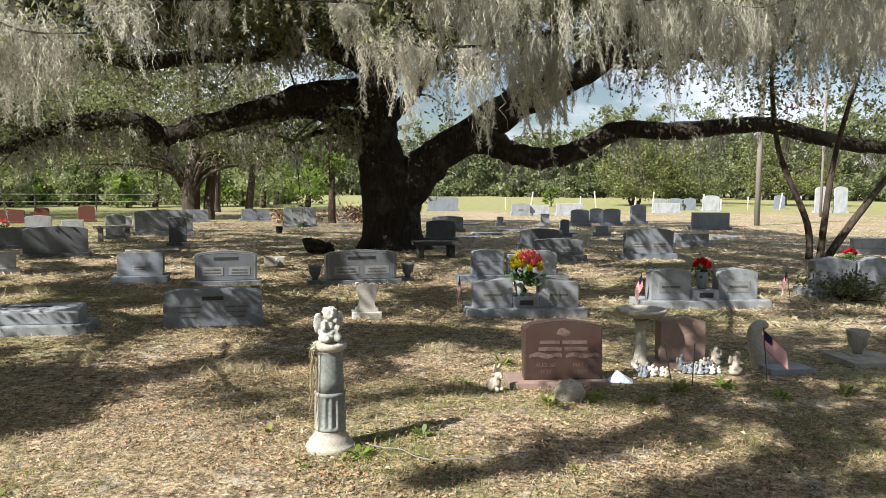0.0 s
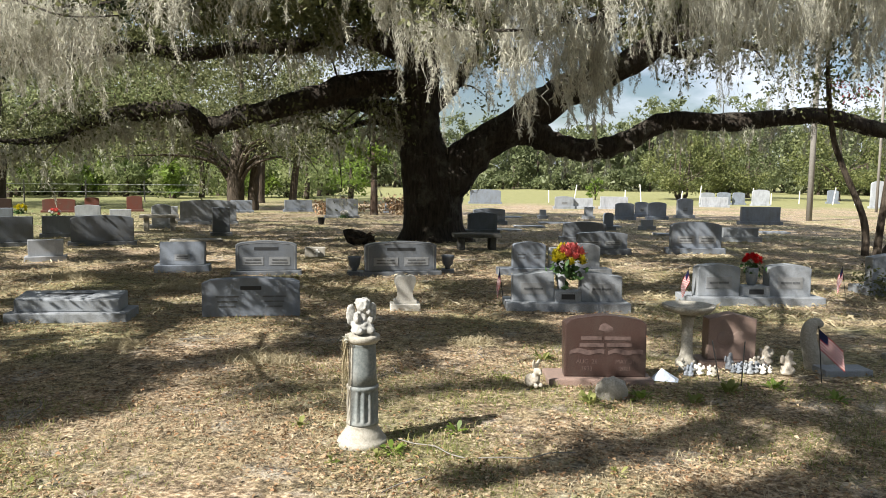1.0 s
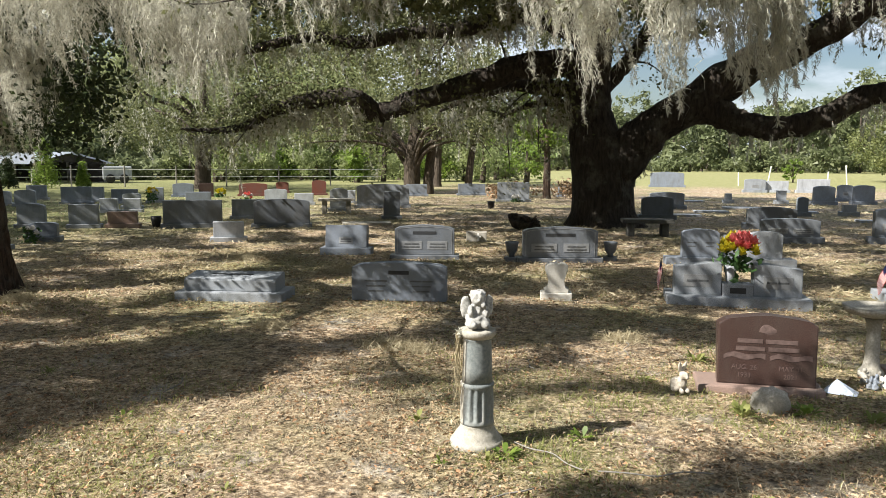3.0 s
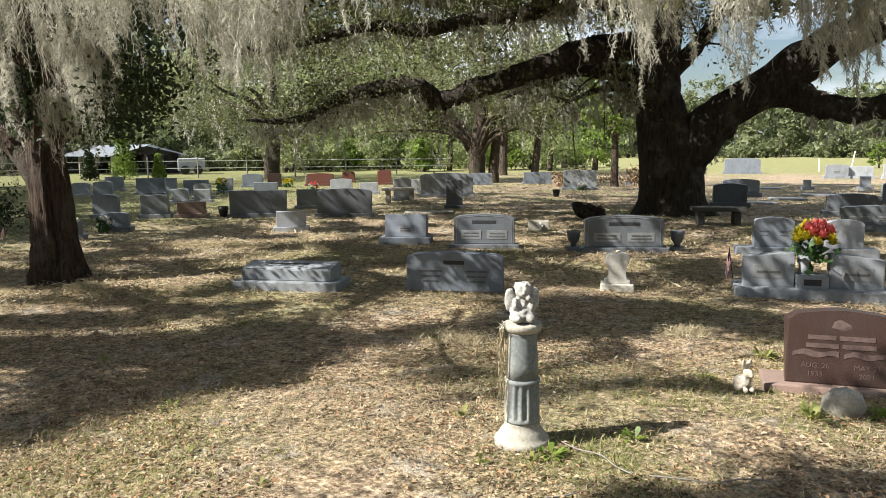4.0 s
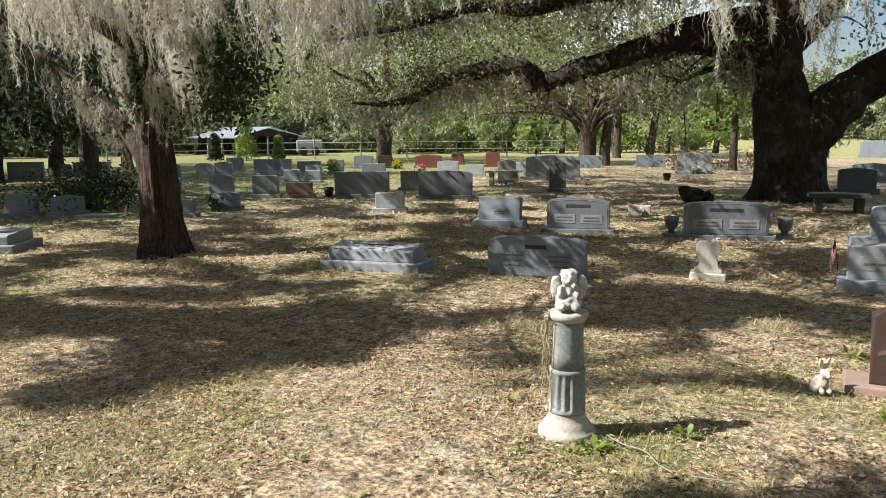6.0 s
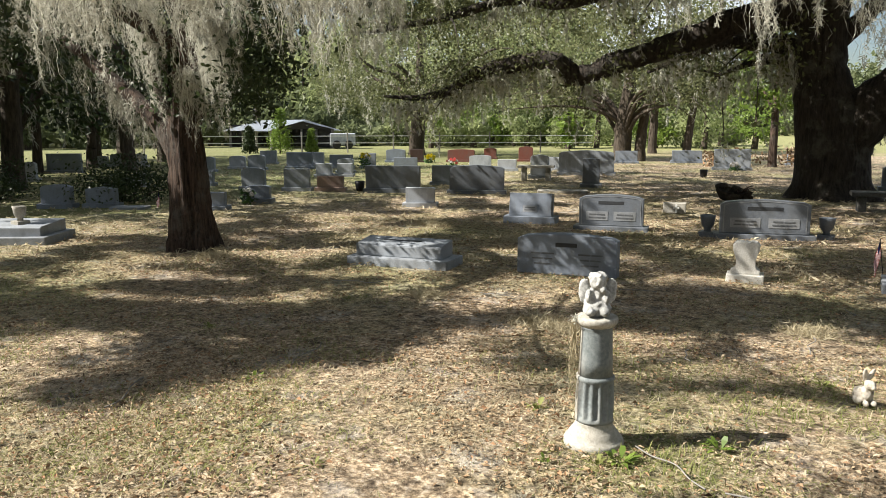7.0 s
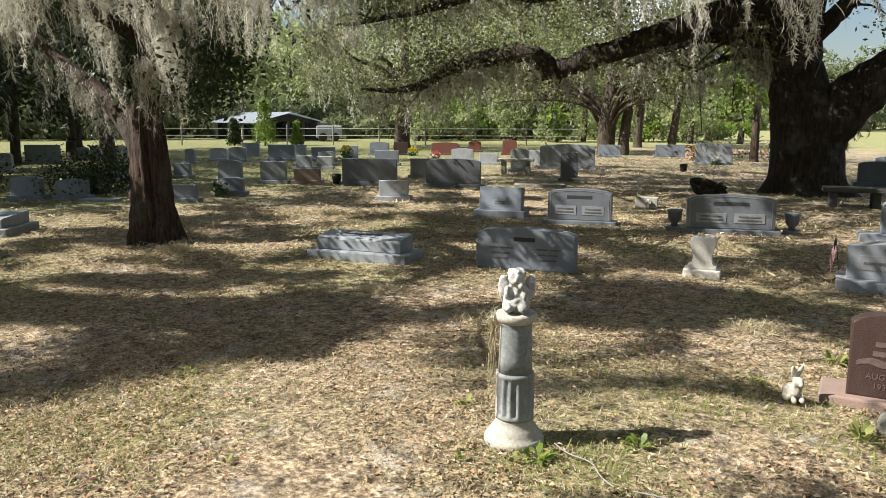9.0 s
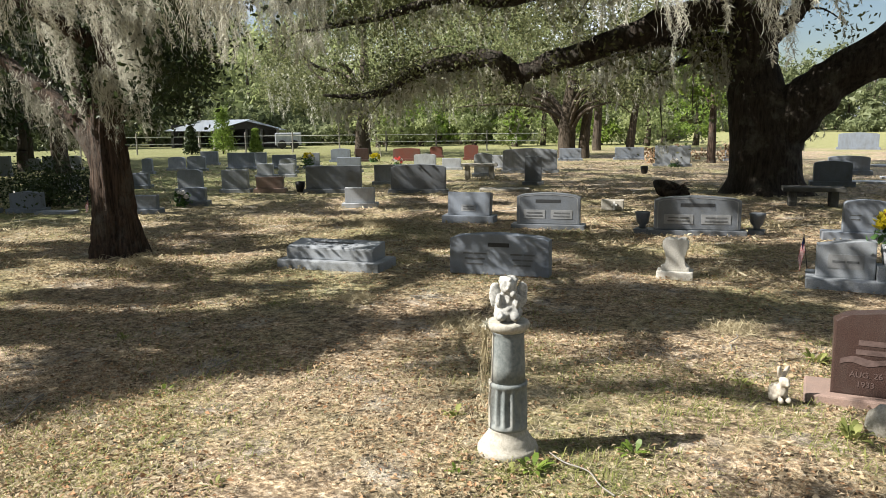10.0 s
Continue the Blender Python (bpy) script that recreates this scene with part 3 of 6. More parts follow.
# ---- the pedestal with its cherub ----
def pedestal(x, y):
    t = thing("pedestal", x, y, 0, 25, "weathered sage-grey fluted concrete pedestal on a round cream base", "pedestal")
    part("foot", lathe([(0.152, -0.02), (0.156, 0.018), (0.149, 0.034), (0.136, 0.038), (0.131, 0.058), (0.113, 0.082), (0.101, 0.10), (0.096, 0.12), (0.098, 0.13)], 36), M_PALEBASE, t, "cream round foot with worn paint", True)
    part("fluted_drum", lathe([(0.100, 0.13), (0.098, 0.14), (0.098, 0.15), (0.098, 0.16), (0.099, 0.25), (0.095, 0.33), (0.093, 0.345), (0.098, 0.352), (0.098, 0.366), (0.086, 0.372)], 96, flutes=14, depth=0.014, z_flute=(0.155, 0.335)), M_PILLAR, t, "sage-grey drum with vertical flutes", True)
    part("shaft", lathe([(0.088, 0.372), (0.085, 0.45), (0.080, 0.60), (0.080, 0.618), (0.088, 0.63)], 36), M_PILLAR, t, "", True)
    part("capital", lathe([(0.088, 0.63), (0.097, 0.64), (0.106, 0.652), (0.107, 0.668), (0.102, 0.678), (0.095, 0.680)], 36), M_PALEBASE, t, "chipped round cap", True)


def cherub(x, y, z):
    """A seated winged garden figure, kept plain."""
    bm = bmesh.new()
    blob(bm, (0, 0, 0.045), (0.070, 0.062, 0.050), 3, 0.25)
    blob(bm, (0, 0.005, 0.10), (0.046, 0.042, 0.062), 3, 0.35)
    blob(bm, (0, -0.012, 0.180), (0.043, 0.043, 0.045), 3, 0.12)
    for k in range(9):
        a = k * 0.7
        blob(bm, (0.034 * math.cos(a), -0.006 + 0.032 * math.sin(a), 0.205 + 0.010 * math.sin(k * 2.1)), (0.014, 0.014, 0.012), 2, 0.2)
    blob(bm, (0, -0.052, 0.172), (0.008, 0.008, 0.009), 2)
    blob(bm, (0, 0.004, 0.196), (0.042, 0.040, 0.030), 3, 0.5)
    for s in (-1, 1):
        blob(bm, (s * 0.036, -0.045, 0.035), (0.028, 0.050, 0.026), 2, 0.2)
        blob(bm, (s * 0.045, -0.025, 0.105), (0.018, 0.030, 0.040), 2, 0.2)
        blob(bm, (s * 0.066, 0.034, 0.125), (0.030, 0.009, 0.066), 3, 0.25)
        blob(bm, (s * 0.048, 0.038, 0.085), (0.022, 0.010, 0.05), 2, 0.3)
    blob(bm, (0.025, -0.045, 0.145), (0.016, 0.018, 0.018), 2, 0.2)
    sculpted("garden_statue", bm, M_ANGEL, pose(x, y, z, 0, 0, 22), 0.0045, "small weathered pale seated winged garden statue on the pedestal", "statue")


pedestal(0.165, 4.06)
cherub(0.165, 4.06, 0.677)
wisp = thing("hanging_moss", 0.080, 4.0, 0.0, 0, "thin grey-brown strand of moss caught on the pedestal's rim", "moss")
part("strand", mesh_np("strand", *strands(rng.normal(size=(26, 3)) * np.array([0.010, 0.008, 0.012]) + np.array([-0.012, 0, 0.655]), rng.uniform(0.2, 0.58, 26), 0.0042, 14, 0.005), M_STRAW), None, wisp)["kind"] = "stuff"
part("rim_tuft", mesh_np("rim_tuft", *leaf_cloud([(0, 0, 0.665)] * 3, 45, 0.022, 0.035, 0.6, 7.0), M_MOSS), None, wisp)["kind"] = "stuff"


# ---- mahogany stone and its rabbit ----
def mahogany(x, y):
    t = thing("gravestone", x, y, 0, 2, "polished mahogany granite gravestone with light engraving on a low red base", "gravestone")
    part("base", box(-0.47, 0.38, -0.07, 0.28, -0.03, 0.050, 0.012), M_PINK, t, "rough rose granite base")
    w, h = 0.66, 0.50
    tb = part("tablet", prism(outline_for(w, h, "serp"), 0, 0.15, 0.012, rough=0.01), M_BROWN, t)
    tb.matrix_basis = pose(0, 0, 0.05, -3, 0, 0)
    words(tb, 0, h * 0.63, 0.40, 0.030, 2, M_LIGHTLET)
    words(tb, 0, h * 0.52, 0.42, 0.030, 2, M_LIGHTLET)
    for k, (lx, a, b) in enumerate(((-0.15, "AUG. 26", "1933"), (0.16, "MAY 31", "2021"))):
        sc = prism([(lx - 0.14 + 0.28 * i / 10, h * 0.36 + 0.012 * math.sin(i * 0.9) + 0.01 * math.sin(math.pi * i / 10)) for i in range(11)] + [(lx + 0.14 - 0.28 * i / 10, h * 0.43 + 0.010 * math.sin(i * 0.9 + 1) + 0.012 * math.sin(math.pi * i / 10)) for i in range(11)], -0.003, 0.004)
        part("engraved_ribbon", sc, M_LIGHTLET, tb, "frosted engraved scroll")
        for j, tx in enumerate((a, b)):
            cu = bpy.data.curves.new("date", "FONT")
            cu.body, cu.size, cu.extrude, cu.align_x = tx, 0.048, 0.001, "CENTER"
            ob = new("date", cu)
            me = bpy.data.meshes.new_from_object(ob.evaluated_get(bpy.context.evaluated_depsgraph_get()))
            bpy.data.objects.remove(ob)
            me.materials.clear()
            me.materials.append(M_LIGHTLET)
            ob = part("engraved_date", me, None, tb)
            ob.matrix_basis = pose(lx, -0.002, h * (0.22 - 0.115 * j), 90, 0, 0)
    bm = bmesh.new()
    blob(bm, (0, 0, h * 0.80), (0.055, 0.004, 0.035), 2, 0.4)
    part("engraved_emblem", bm, M_LIGHTLET, tb, "faint engraved emblem")


mahogany(1.93, 5.55)


def rabbit(x, y, z):
    bm = bmesh.new()
    blob(bm, (0, 0.03, 0.050), (0.046, 0.058, 0.052), 3, 0.15)
    blob(bm, (0, -0.012, 0.075), (0.036, 0.034, 0.050), 3, 0.15)
    blob(bm, (0, -0.032, 0.128), (0.029, 0.036, 0.029), 3, 0.08)
    blob(bm, (0, -0.062, 0.120), (0.016, 0.016, 0.015), 2)
    for s in (-1, 1):
        r = bmesh.ops.create_icosphere(bm, subdivisions=2, radius=1)
        bmesh.ops.transform(bm, matrix=pose(s * 0.019, -0.008, 0.182, 16, s * 16, 0) @ Matrix.Diagonal((0.016, 0.011, 0.048, 1)), verts=r["verts"])
        blob(bm, (s * 0.024, -0.042, 0.020), (0.014, 0.024, 0.020), 2)
        blob(bm, (s * 0.036, 0.02, 0.024), (0.020, 0.036, 0.024), 2)
    blob(bm, (0, 0.088, 0.035), (0.020, 0.018, 0.02), 2)
    sculpted("rabbit_figurine", bm, M_RABBIT, pose(x, y, z, 0, 0, 38), 0.0045, "small tan cast-stone rabbit beside the mahogany gravestone", "figurine")


rabbit(1.345, 5.36, 0.012)


def field_stone(x, y):
    t = thing("round_stone", x, y, 0, 5, "rounded grey stone leaning before the mahogany gravestone", "stone")
    bm = blob(bmesh.new(), (0, 0, 0.055), (0.125, 0.06, 0.11), 3, 0.15)
    part("stone", bm, M_CONC, t, "", True)


field_stone(1.90, 5.12)


def folded_card(x, y):
    t = thing("folded_card", x, y, 0.0, -15, "pale blue folded card on the grass beside the gravestone", "card")
    bm = bmesh.new()
    v = [bm.verts.new(p) for p in ((-0.11, 0, 0.005), (0.11, 0, 0.005), (0.0, 0.02, 0.10), (-0.10, 0.12, 0.006), (0.12, 0.12, 0.006), (-0.02, 0.05, 0.102))]
    for f in ((0, 1, 2), (3, 5, 4), (0, 2, 5, 3), (1, 4, 5, 2)):
        bm.faces.new([v[i] for i in f])
    part("card", bm, M_BLUEPAPER, t)


folded_card(2.42, 5.62)


# ---- rose stone, bird bath, figurines ----
headstone(3.17, 6.22, 0.43, 0.47, 2, "gable", M_PINK, 0.15, 0.05, lines=0, name=0, label="small rose granite gravestone with pointed top among figurines")


def rose_engraving(x, y):
    t = [o for o in bpy.data.objects if o.get("label", "").startswith("small rose granite gravestone")][0]
    bm = bmesh.new()
    for s in (-1, 1):
        blob(bm, (s * 0.065, -0.001, 0.25), (0.075, 0.004, 0.065), 2, 0.15)
    part("engraved_emblem", bm, M_PINK, t, "faint engraved twin shapes")


rose_engraving(3.17, 6.22)


def bird_bath(x, y):
    t = thing("bird_bath", x, y, 0, 0, "weathered concrete bird bath with a wide shallow bowl", "bird bath")
    part("bowl", lathe([(0.05, 0.46), (0.12, 0.475), (0.20, 0.50), (0.225, 0.53), (0.228, 0.55), (0.21, 0.552), (0.17, 0.53), (0.06, 0.515)], 32), M_CONC, t, "", True)
    part("column", lathe([(0.09, -0.02), (0.09, 0.05), (0.062, 0.08), (0.050, 0.16), (0.047, 0.34), (0.055, 0.42), (0.075, 0.46)], 24), M_PALEBASE, t, "pale column", True)


bird_bath(2.76, 6.18)


def figurine(x, y, s, mat, label):
    bm = bmesh.new()
    k = random.uniform(0.8, 1.2)
    blob(bm, (0, 0, 0.03), (0.040 * k, 0.036, 0.034), 2, 0.5)
    blob(bm, (0, 0, 0.075), (0.024, 0.022, 0.045 * k), 2, 0.4)
    blob(bm, (0.004, -0.008, 0.125), (0.018, 0.018, 0.020), 2, 0.2)
    blob(bm, (0.02 * k, -0.02, 0.07), (0.012, 0.02, 0.012), 1, 0.2)
    for q in (-1, 1):
        blob(bm, (q * 0.035, 0.012, 0.09), (0.016, 0.010, 0.03), 2, 0.3)
    sculpted("figurine", bm, mat, pose(x, y, -0.005, 0, 0, random.uniform(-40, 40)) @ Matrix.Diagonal((s, s, s * random.uniform(0.8, 1.2), 1)), 0.006, label, "figurine", "figurines round the rose gravestone")


for i in range(8):
    figurine(2.68 + 0.055 * (i % 5) + random.uniform(-0.03, 0.03), 5.88 + 0.09 * (i // 5) + random.uniform(-0.04, 0.04), random.uniform(0.6, 0.95), random.choice([M_WHITE, M_CONC, M_GRANITE, M_BLUE, M_DARK, M_CONC]), "small pale garden figurine clustered by the bird bath")
for i in range(14):
    figurine(3.10 + 0.052 * (i % 7) + random.uniform(-0.015, 0.015), 5.98 + 0.09 * (i // 7) + random.uniform(-0.02, 0.02), random.uniform(0.5, 0.95), random.choice([M_WHITE, M_CONC, M_GRANITE, M_RABBIT, M_BLUE, M_DARK]), "small figurine in the crowd before the rose gravestone")
figurine(3.56, 5.96, 1.5, M_RABBIT, "taller tan cast-stone figurine in the grass")
figurine(3.50, 6.28, 1.3, M_RABBIT, "tan cast-stone figurine beside the rose gravestone")


def cap_stone(x, y):
    t = thing("memorial_stone", x, y, 0, 0, "cream worn memorial stone bending over at its top", "gravestone")
    part("shaft", limb_mesh("shaft", [(0.05, 0, -0.04, 0.085), (0.02, 0, 0.10, 0.078), (-0.02, 0, 0.24, 0.068), (-0.02, 0, 0.34, 0.062), (0.025, 0, 0.395, 0.052), (0.075, 0, 0.385, 0.038), (0.095, 0, 0.37, 0.006)], M_PALEBASE, 16, 6, 0.06), None, t)
    part("foot", blob(bmesh.new(), (0.11, 0.02, 0.05), (0.10, 0.09, 0.10), 3, 0.25), M_PALEBASE, t, "", True)


cap_stone(3.86, 6.22)


def plaque(x, y, w, d, ang, mat, label):
    t = thing("flat_marker", x, y, 0, ang, label, "grave marker", "flat grave markers")
    part("plate", box(-w / 2, w / 2, 0, d, -0.02, 0.045, 0.01), mat, t)


plaque(4.08, 5.95, 0.42, 0.22, 5, M_GRANITE, "flat grey granite marker flush with the grass")
plaque(5.05, 6.2, 0.55, 0.5, 5, M_CONC, "flat concrete marker under a vase")


def stake(x, y, h, lean):
    t = thing("metal_stake", x, y, 0, 0, "thin dark metal garden stake stuck in the soil", "stake", "garden stakes")
    b = part("rod", lathe([(0.005, -0.03), (0.005, h), (0.002, h + 0.01)], 6), M_BLACK, t)
    b.matrix_basis = pose(0, 0, 0, 0, lean, 0)


stake(2.90, 5.72, 0.33, -12)
stake(3.02, 5.55, 0.36, 2)


# ---- little flags ----
def flag(x, y, h, ang, size=1.0, droop=35, lean=4):
    t = thing("small_flag", x, y, 0, ang, "small striped flag with blue corner on a stick", "flag", "little grave flags")
    st = part("stick", lathe([(0.004, -0.03), (0.004, h), (0.007, h + 0.005), (0.001, h + 0.018)], 8), M_BLACK, t)
    st.matrix_basis = pose(0, 0, 0, 0, lean, 0)
    W, H, nx, nz = 0.27 * size, 0.18 * size, 14, 13
    me = bpy.data.meshes.new("cloth")
    V, F, mi = [], [], []
    d = radians(droop)
    for j in range(nz + 1):
        for i in range(nx + 1):
            u, v = i / nx * W, j / nz * H
            V.append((u * math.cos(d) + 0.004, 0.018 * math.sin(u * 34 + v * 9) * u / W - 0.01 * u / W, h - 0.01 - v - u * math.sin(d)))
    for j in range(nz):
        for i in range(nx):
            a = j * (nx + 1) + i
            F.append((a, a + 1, a + nx + 2, a + nx + 1))
            mi.append(2 if i < nx * 0.32 and j < 6 else j % 2)
    me.from_pydata(V, [], F)
    for m in (M_FRED, M_FWHITE, M_FBLUE):
        me.materials.append(m)
    me.polygons.foreach_set("material_index", mi)
    me.polygons.foreach_set("use_smooth", [True] * len(F))
    part("cloth", me, None, st, "red and white striped cloth with a blue corner")


flag(3.72, 5.68, 0.46, -8, 0.95, 48, -6)
flag(6.17, 10.25, 0.46, 185, 0.85, 62, 10)
flag(3.86, 9.62, 0.48, 188, 0.9, 55, 12)
flag(1.32, 9.45, 0.44, 185, 0.85, 72, 8)
flag(-11.20, 10.40, 0.34, 175, 0.9, 60, 8)


# ---- flowers ----
def bouquet(x, y, z, r, mats, n, label, vase=None):
    t = thing("bouquet", x, y, z, 0, label, "flowers", "cemetery bouquets")
    rr = random.Random(int(x * 100))
    leaves = leaf_cloud([(0, 0, r * 0.15)] * 3, 40, r * 0.9, r * 0.5)
    part("foliage", mesh_np("foliage", *leaves, M_PGRN), None, t)
    for i in range(n):
        a, e = i * 2.4, 0.15 + 1.25 * i / n
        q = r * (1.05 - 0.25 * rr.random())
        c = Vector((q * math.cos(a) * math.cos(e), q * math.sin(a) * math.cos(e), r * 0.35 + q * math.sin(e) * 0.9))
        bm = bmesh.new()
        s = r * rr.uniform(0.42, 0.58)
        for ring, (k, op) in enumerate(((7, 0.5), (6, 0.9), (4, 1.25))):
            for j in range(k):
                b = 2 * math.pi * j / k + ring
                d = Vector((math.cos(b), math.sin(b), 0))
                side = Vector((-d.y, d.x, 0))
                up = Vector((0, 0, 1))
                o = c + up * 0.1 * s * ring
                tip = o + (d * math.cos(op) + up * math.sin(op)) * s
                mid = o + (d * math.cos(op) + up * math.sin(op)) * s * 0.55
                vs = [bm.verts.new(p) for p in (o, mid + side * s * 0.33, tip, mid - side * s * 0.33)]
                bm.faces.new(vs)
        part("bloom", bm, mats[(i * 7 // n + i) % len(mats)] if len(mats) < 3 else mats[0 if c.z < r * 0.8 or c.x < -r * 0.3 else 1 + i % (len(mats) - 1)], t)
    return t


def vase(x, y, z, r, h, mat, label):
    t = thing("flower_vase", x, y, z, 0, label, "vase", "flower vases")
    part("vessel", lathe([(r * 0.6, 0), (r * 0.75, h * 0.15), (r * 0.95, h * 0.6), (r, h), (r * 0.85, h), (r * 0.8, h * 0.8)], 20), mat, t, "", True)


# ---- three-part family stones ----
def trio(x, y, ang, w, gap, h, mat, tops, label, base_w, panel=True, thick=0.2, name="family_gravestone"):
    """Two tablets and a low middle block on one long base."""
    t = thing(name, x, y, 0, ang, label, "gravestone", "family gravestones standing in the grass")
    part("base", box(-base_w / 2, base_w / 2, -0.14, 0.42, -0.03, 0.10, 0.012), M_GRANITE, t)
    for s, top in zip((-1, 1), tops):
        cx = s * (gap / 2 + w / 2)
        o = [(px + cx, pz + 0.098) for px, pz in outline_for(w, h - 0.1, top)]
        tb = part("tablet", prism(o, 0, thick, 0.012, rough=0.004), mat, t)
        if panel:
            pn = part("panel", box(cx - w * 0.30, cx + w * 0.30, -0.005, 0.01, 0.098 + h * 0.20, 0.098 + h * 0.50, 0.002), M_PANEL, tb, "polished lighter panel")
            words(pn, -0.006, 0.098 + h * 0.35, w * 0.45, h * 0.05, 2, M_SOFTLET, cx)
    mid = part("middle_block", box(-gap / 2 + 0.01, gap / 2 - 0.01, -0.06, 0.18, 0.098, 0.24, 0.008), mat, t)
    words(mid, -0.062, 0.17, gap * 0.5, 0.065, 1, M_LETTER)
    return t


trio(2.09, 8.98, 3, 0.52, 0.34, 0.47, M_GRANITE, ("slope_l", "slope_r"), "grey granite family gravestone with two tablets and a flower vase", 1.55)
vase(2.02, 9.06, 0.238, 0.065, 0.20, M_PALE, "white stone vase on the family gravestone")
bouquet(2.09, 9.06, 0.46, 0.21, [M_PYEL, M_PPINK, M_PPINK, M_PPINK], 26, "bright yellow and coral artificial bouquet in a white vase")
trio(4.68, 9.70, 5, 0.58, 0.40, 0.53, M_GRANITE, ("serp", "serp"), "grey granite family gravestone with carved tablets and red flowers", 1.85)
vase(4.68, 9.82, 0.238, 0.085, 0.24, M_GRANITE, "grey granite vase on the family gravestone")
bouquet(4.68, 9.82, 0.46, 0.13, [M_PRED, M_PRED], 12, "bright red artificial roses in a granite vase")
trio(7.50, 10.85, 4, 0.66, 0.06, 0.60, M_GRANITE, ("gable", "gable"), "pale grey double gravestone with pointed tops behind low shrubs", 1.6, False)
# behind the first family stone
headstone(1.90, 12.3, 0.56, 0.56, 8, "serp", M_BLUE, 0.16, 0.12, base_w=0.5, lines=2, label="blue-grey gravestone on a long base behind the bouquet")
headstone(2.85, 12.35, 0.50, 0.54, 8, "round", M_PALE, 0.16, 0.12, base_w=0.4, label="pale gravestone with a rounded top behind the bouquet")
headstone(2.38, 12.45, 0.26, 0.46, 8, "flat", M_PALE, 0.12, 0.10, base_w=0.06, label="narrow pale gravestone between two others")

# ---- graves on the sunny side ----
R = "grey gravestones"
for a in (
    (3.94, 19.3, 1.12, 0.52, 5, "shoulder", M_DARK, 0, "dark granite gravestone with a curved top under the oak"),
    (3.82, 16.1, 1.10, 0.48, 5, "serp", M_DARK, 2, "dark granite double gravestone under the oak"),
    (6.00, 16.6, 1.14, 0.70, 5, "round", M_BLUE, 2, "tall blue-grey double gravestone under the oak's limb"),
    (8.28, 20.2, 0.98, 0.36, 5, "flat", M_GRANITE, 0, "low grey granite gravestone"),
    (11.9, 28.2, 1.48, 0.66, 5, "flat", M_BLUE, 0, "wide blue-grey gravestone in the sun"),
    (7.27, 30.2, 0.74, 0.68, 5, "round", M_BLUE, 0, "rounded grey gravestone near the field"),
    (8.62, 33.1, 0.58, 0.64, 5, "round", M_BLUE, 1, "rounded grey gravestone near the field"),
    (8.75, 30.9, 0.72, 0.70, 5, "round", M_BLUE, 0, "rounded grey gravestone near the field"),
    (10.3, 32.4, 0.68, 0.84, 5, "serp", M_GRANITE, 1, "upright grey gravestone near the field"),
    (2.14, 46.3, 1.90, 0.88, 5, "serp", M_BLUE, 0, "wide blue-grey gravestone at the field's edge"),
    (6.2, 40.5, 1.0, 0.66, 5, "serp", M_GRANITE, 1, "grey gravestone in bright sun"),
    (7.2, 40.8, 1.2, 0.56, 5, "flat", M_PALE, 0, "pale gravestone in bright sun"),
    (8.97, 41.0, 1.50, 0.66, 5, "flat", M_PALE, 0, "pale gravestone in bright sun"),
    (3.99, 30.1, 0.24, 0.36, 5, "flat", M_GRANITE, 0, "small square gravestone marker"),
    (5.87, 30.4, 0.33, 0.48, 5, "flat", M_GRANITE, 0, "small square gravestone marker"),
    (6.79, 24.4, 0.36, 0.32, 5, "flat", M_GRANITE, 0, "small grey gravestone marker"),
    (5.45, 24.0, 0.30, 0.55, 5, "serp", M_BLUE, 0, "narrow blue-grey gravestone standing in the grass"),
    (26.9, 48.1, 1.0, 1.72, 0, "serp", M_PALE, 0, "tall pale gravestone by the field fence"),
    (28.2, 48.3, 0.86, 1.72, 0, "serp", M_PALE, 0, "tall pale gravestone by the field fence"),
    (12.2, 18.3, 0.95, 0.38, 5, "flat", M_PALE, 0, "low pale granite gravestone past the crape myrtle"),
    (28.5, 57.4, 0.8, 1.0, 0, "round", M_BLUE, 0, "grey gravestone far off in the field"),
    (20.1, 49.5, 1.1, 1.05, 0, "round", M_PALE, 0, "pale rounded gravestone far off"),
    (18.3, 51.2, 0.88, 0.82, 0, "round", M_BLUE, 0, "small grey gravestone far off"),
    (19.4, 51.5, 0.80, 0.82, 0, "round", M_BLUE, 0, "small grey gravestone far off"),
    (17.0, 50.5, 0.9, 0.8, 0, "round", M_GRANITE, 0, "small grey gravestone far off"),
    (16.0, 46.0, 1.6, 0.6, 0, "flat", M_PALE, 0, "low pale gravestone far off"),
    (1.35, 21.5, 0.85, 0.62, 8, "serp", M_BLUE, 0, "blue-grey gravestone behind the oak's trunk"),
    (1.7, 26.0, 1.1, 0.55, 8, "serp", M_BLUE, 0, "blue-grey gravestone behind the oak"),
):
    headstone(*a[:6], a[6], panels=a[7], label=a[8], group=R)
for q in ((4.2, 26.8, 1.3), (5.3, 25.2, 1.7), (7.1, 22.0, 1.2), (3.0, 24.6, 1.0), (9.0, 26.0, 1.4), (2.6, 30.5, 1.2), (2.2, 22.8, 0.8), (10.5, 23.5, 1.1)):
    plaque(q[0], q[1], q[2], 0.5, 6, M_PALE, "flat pale stone marker in the grass")

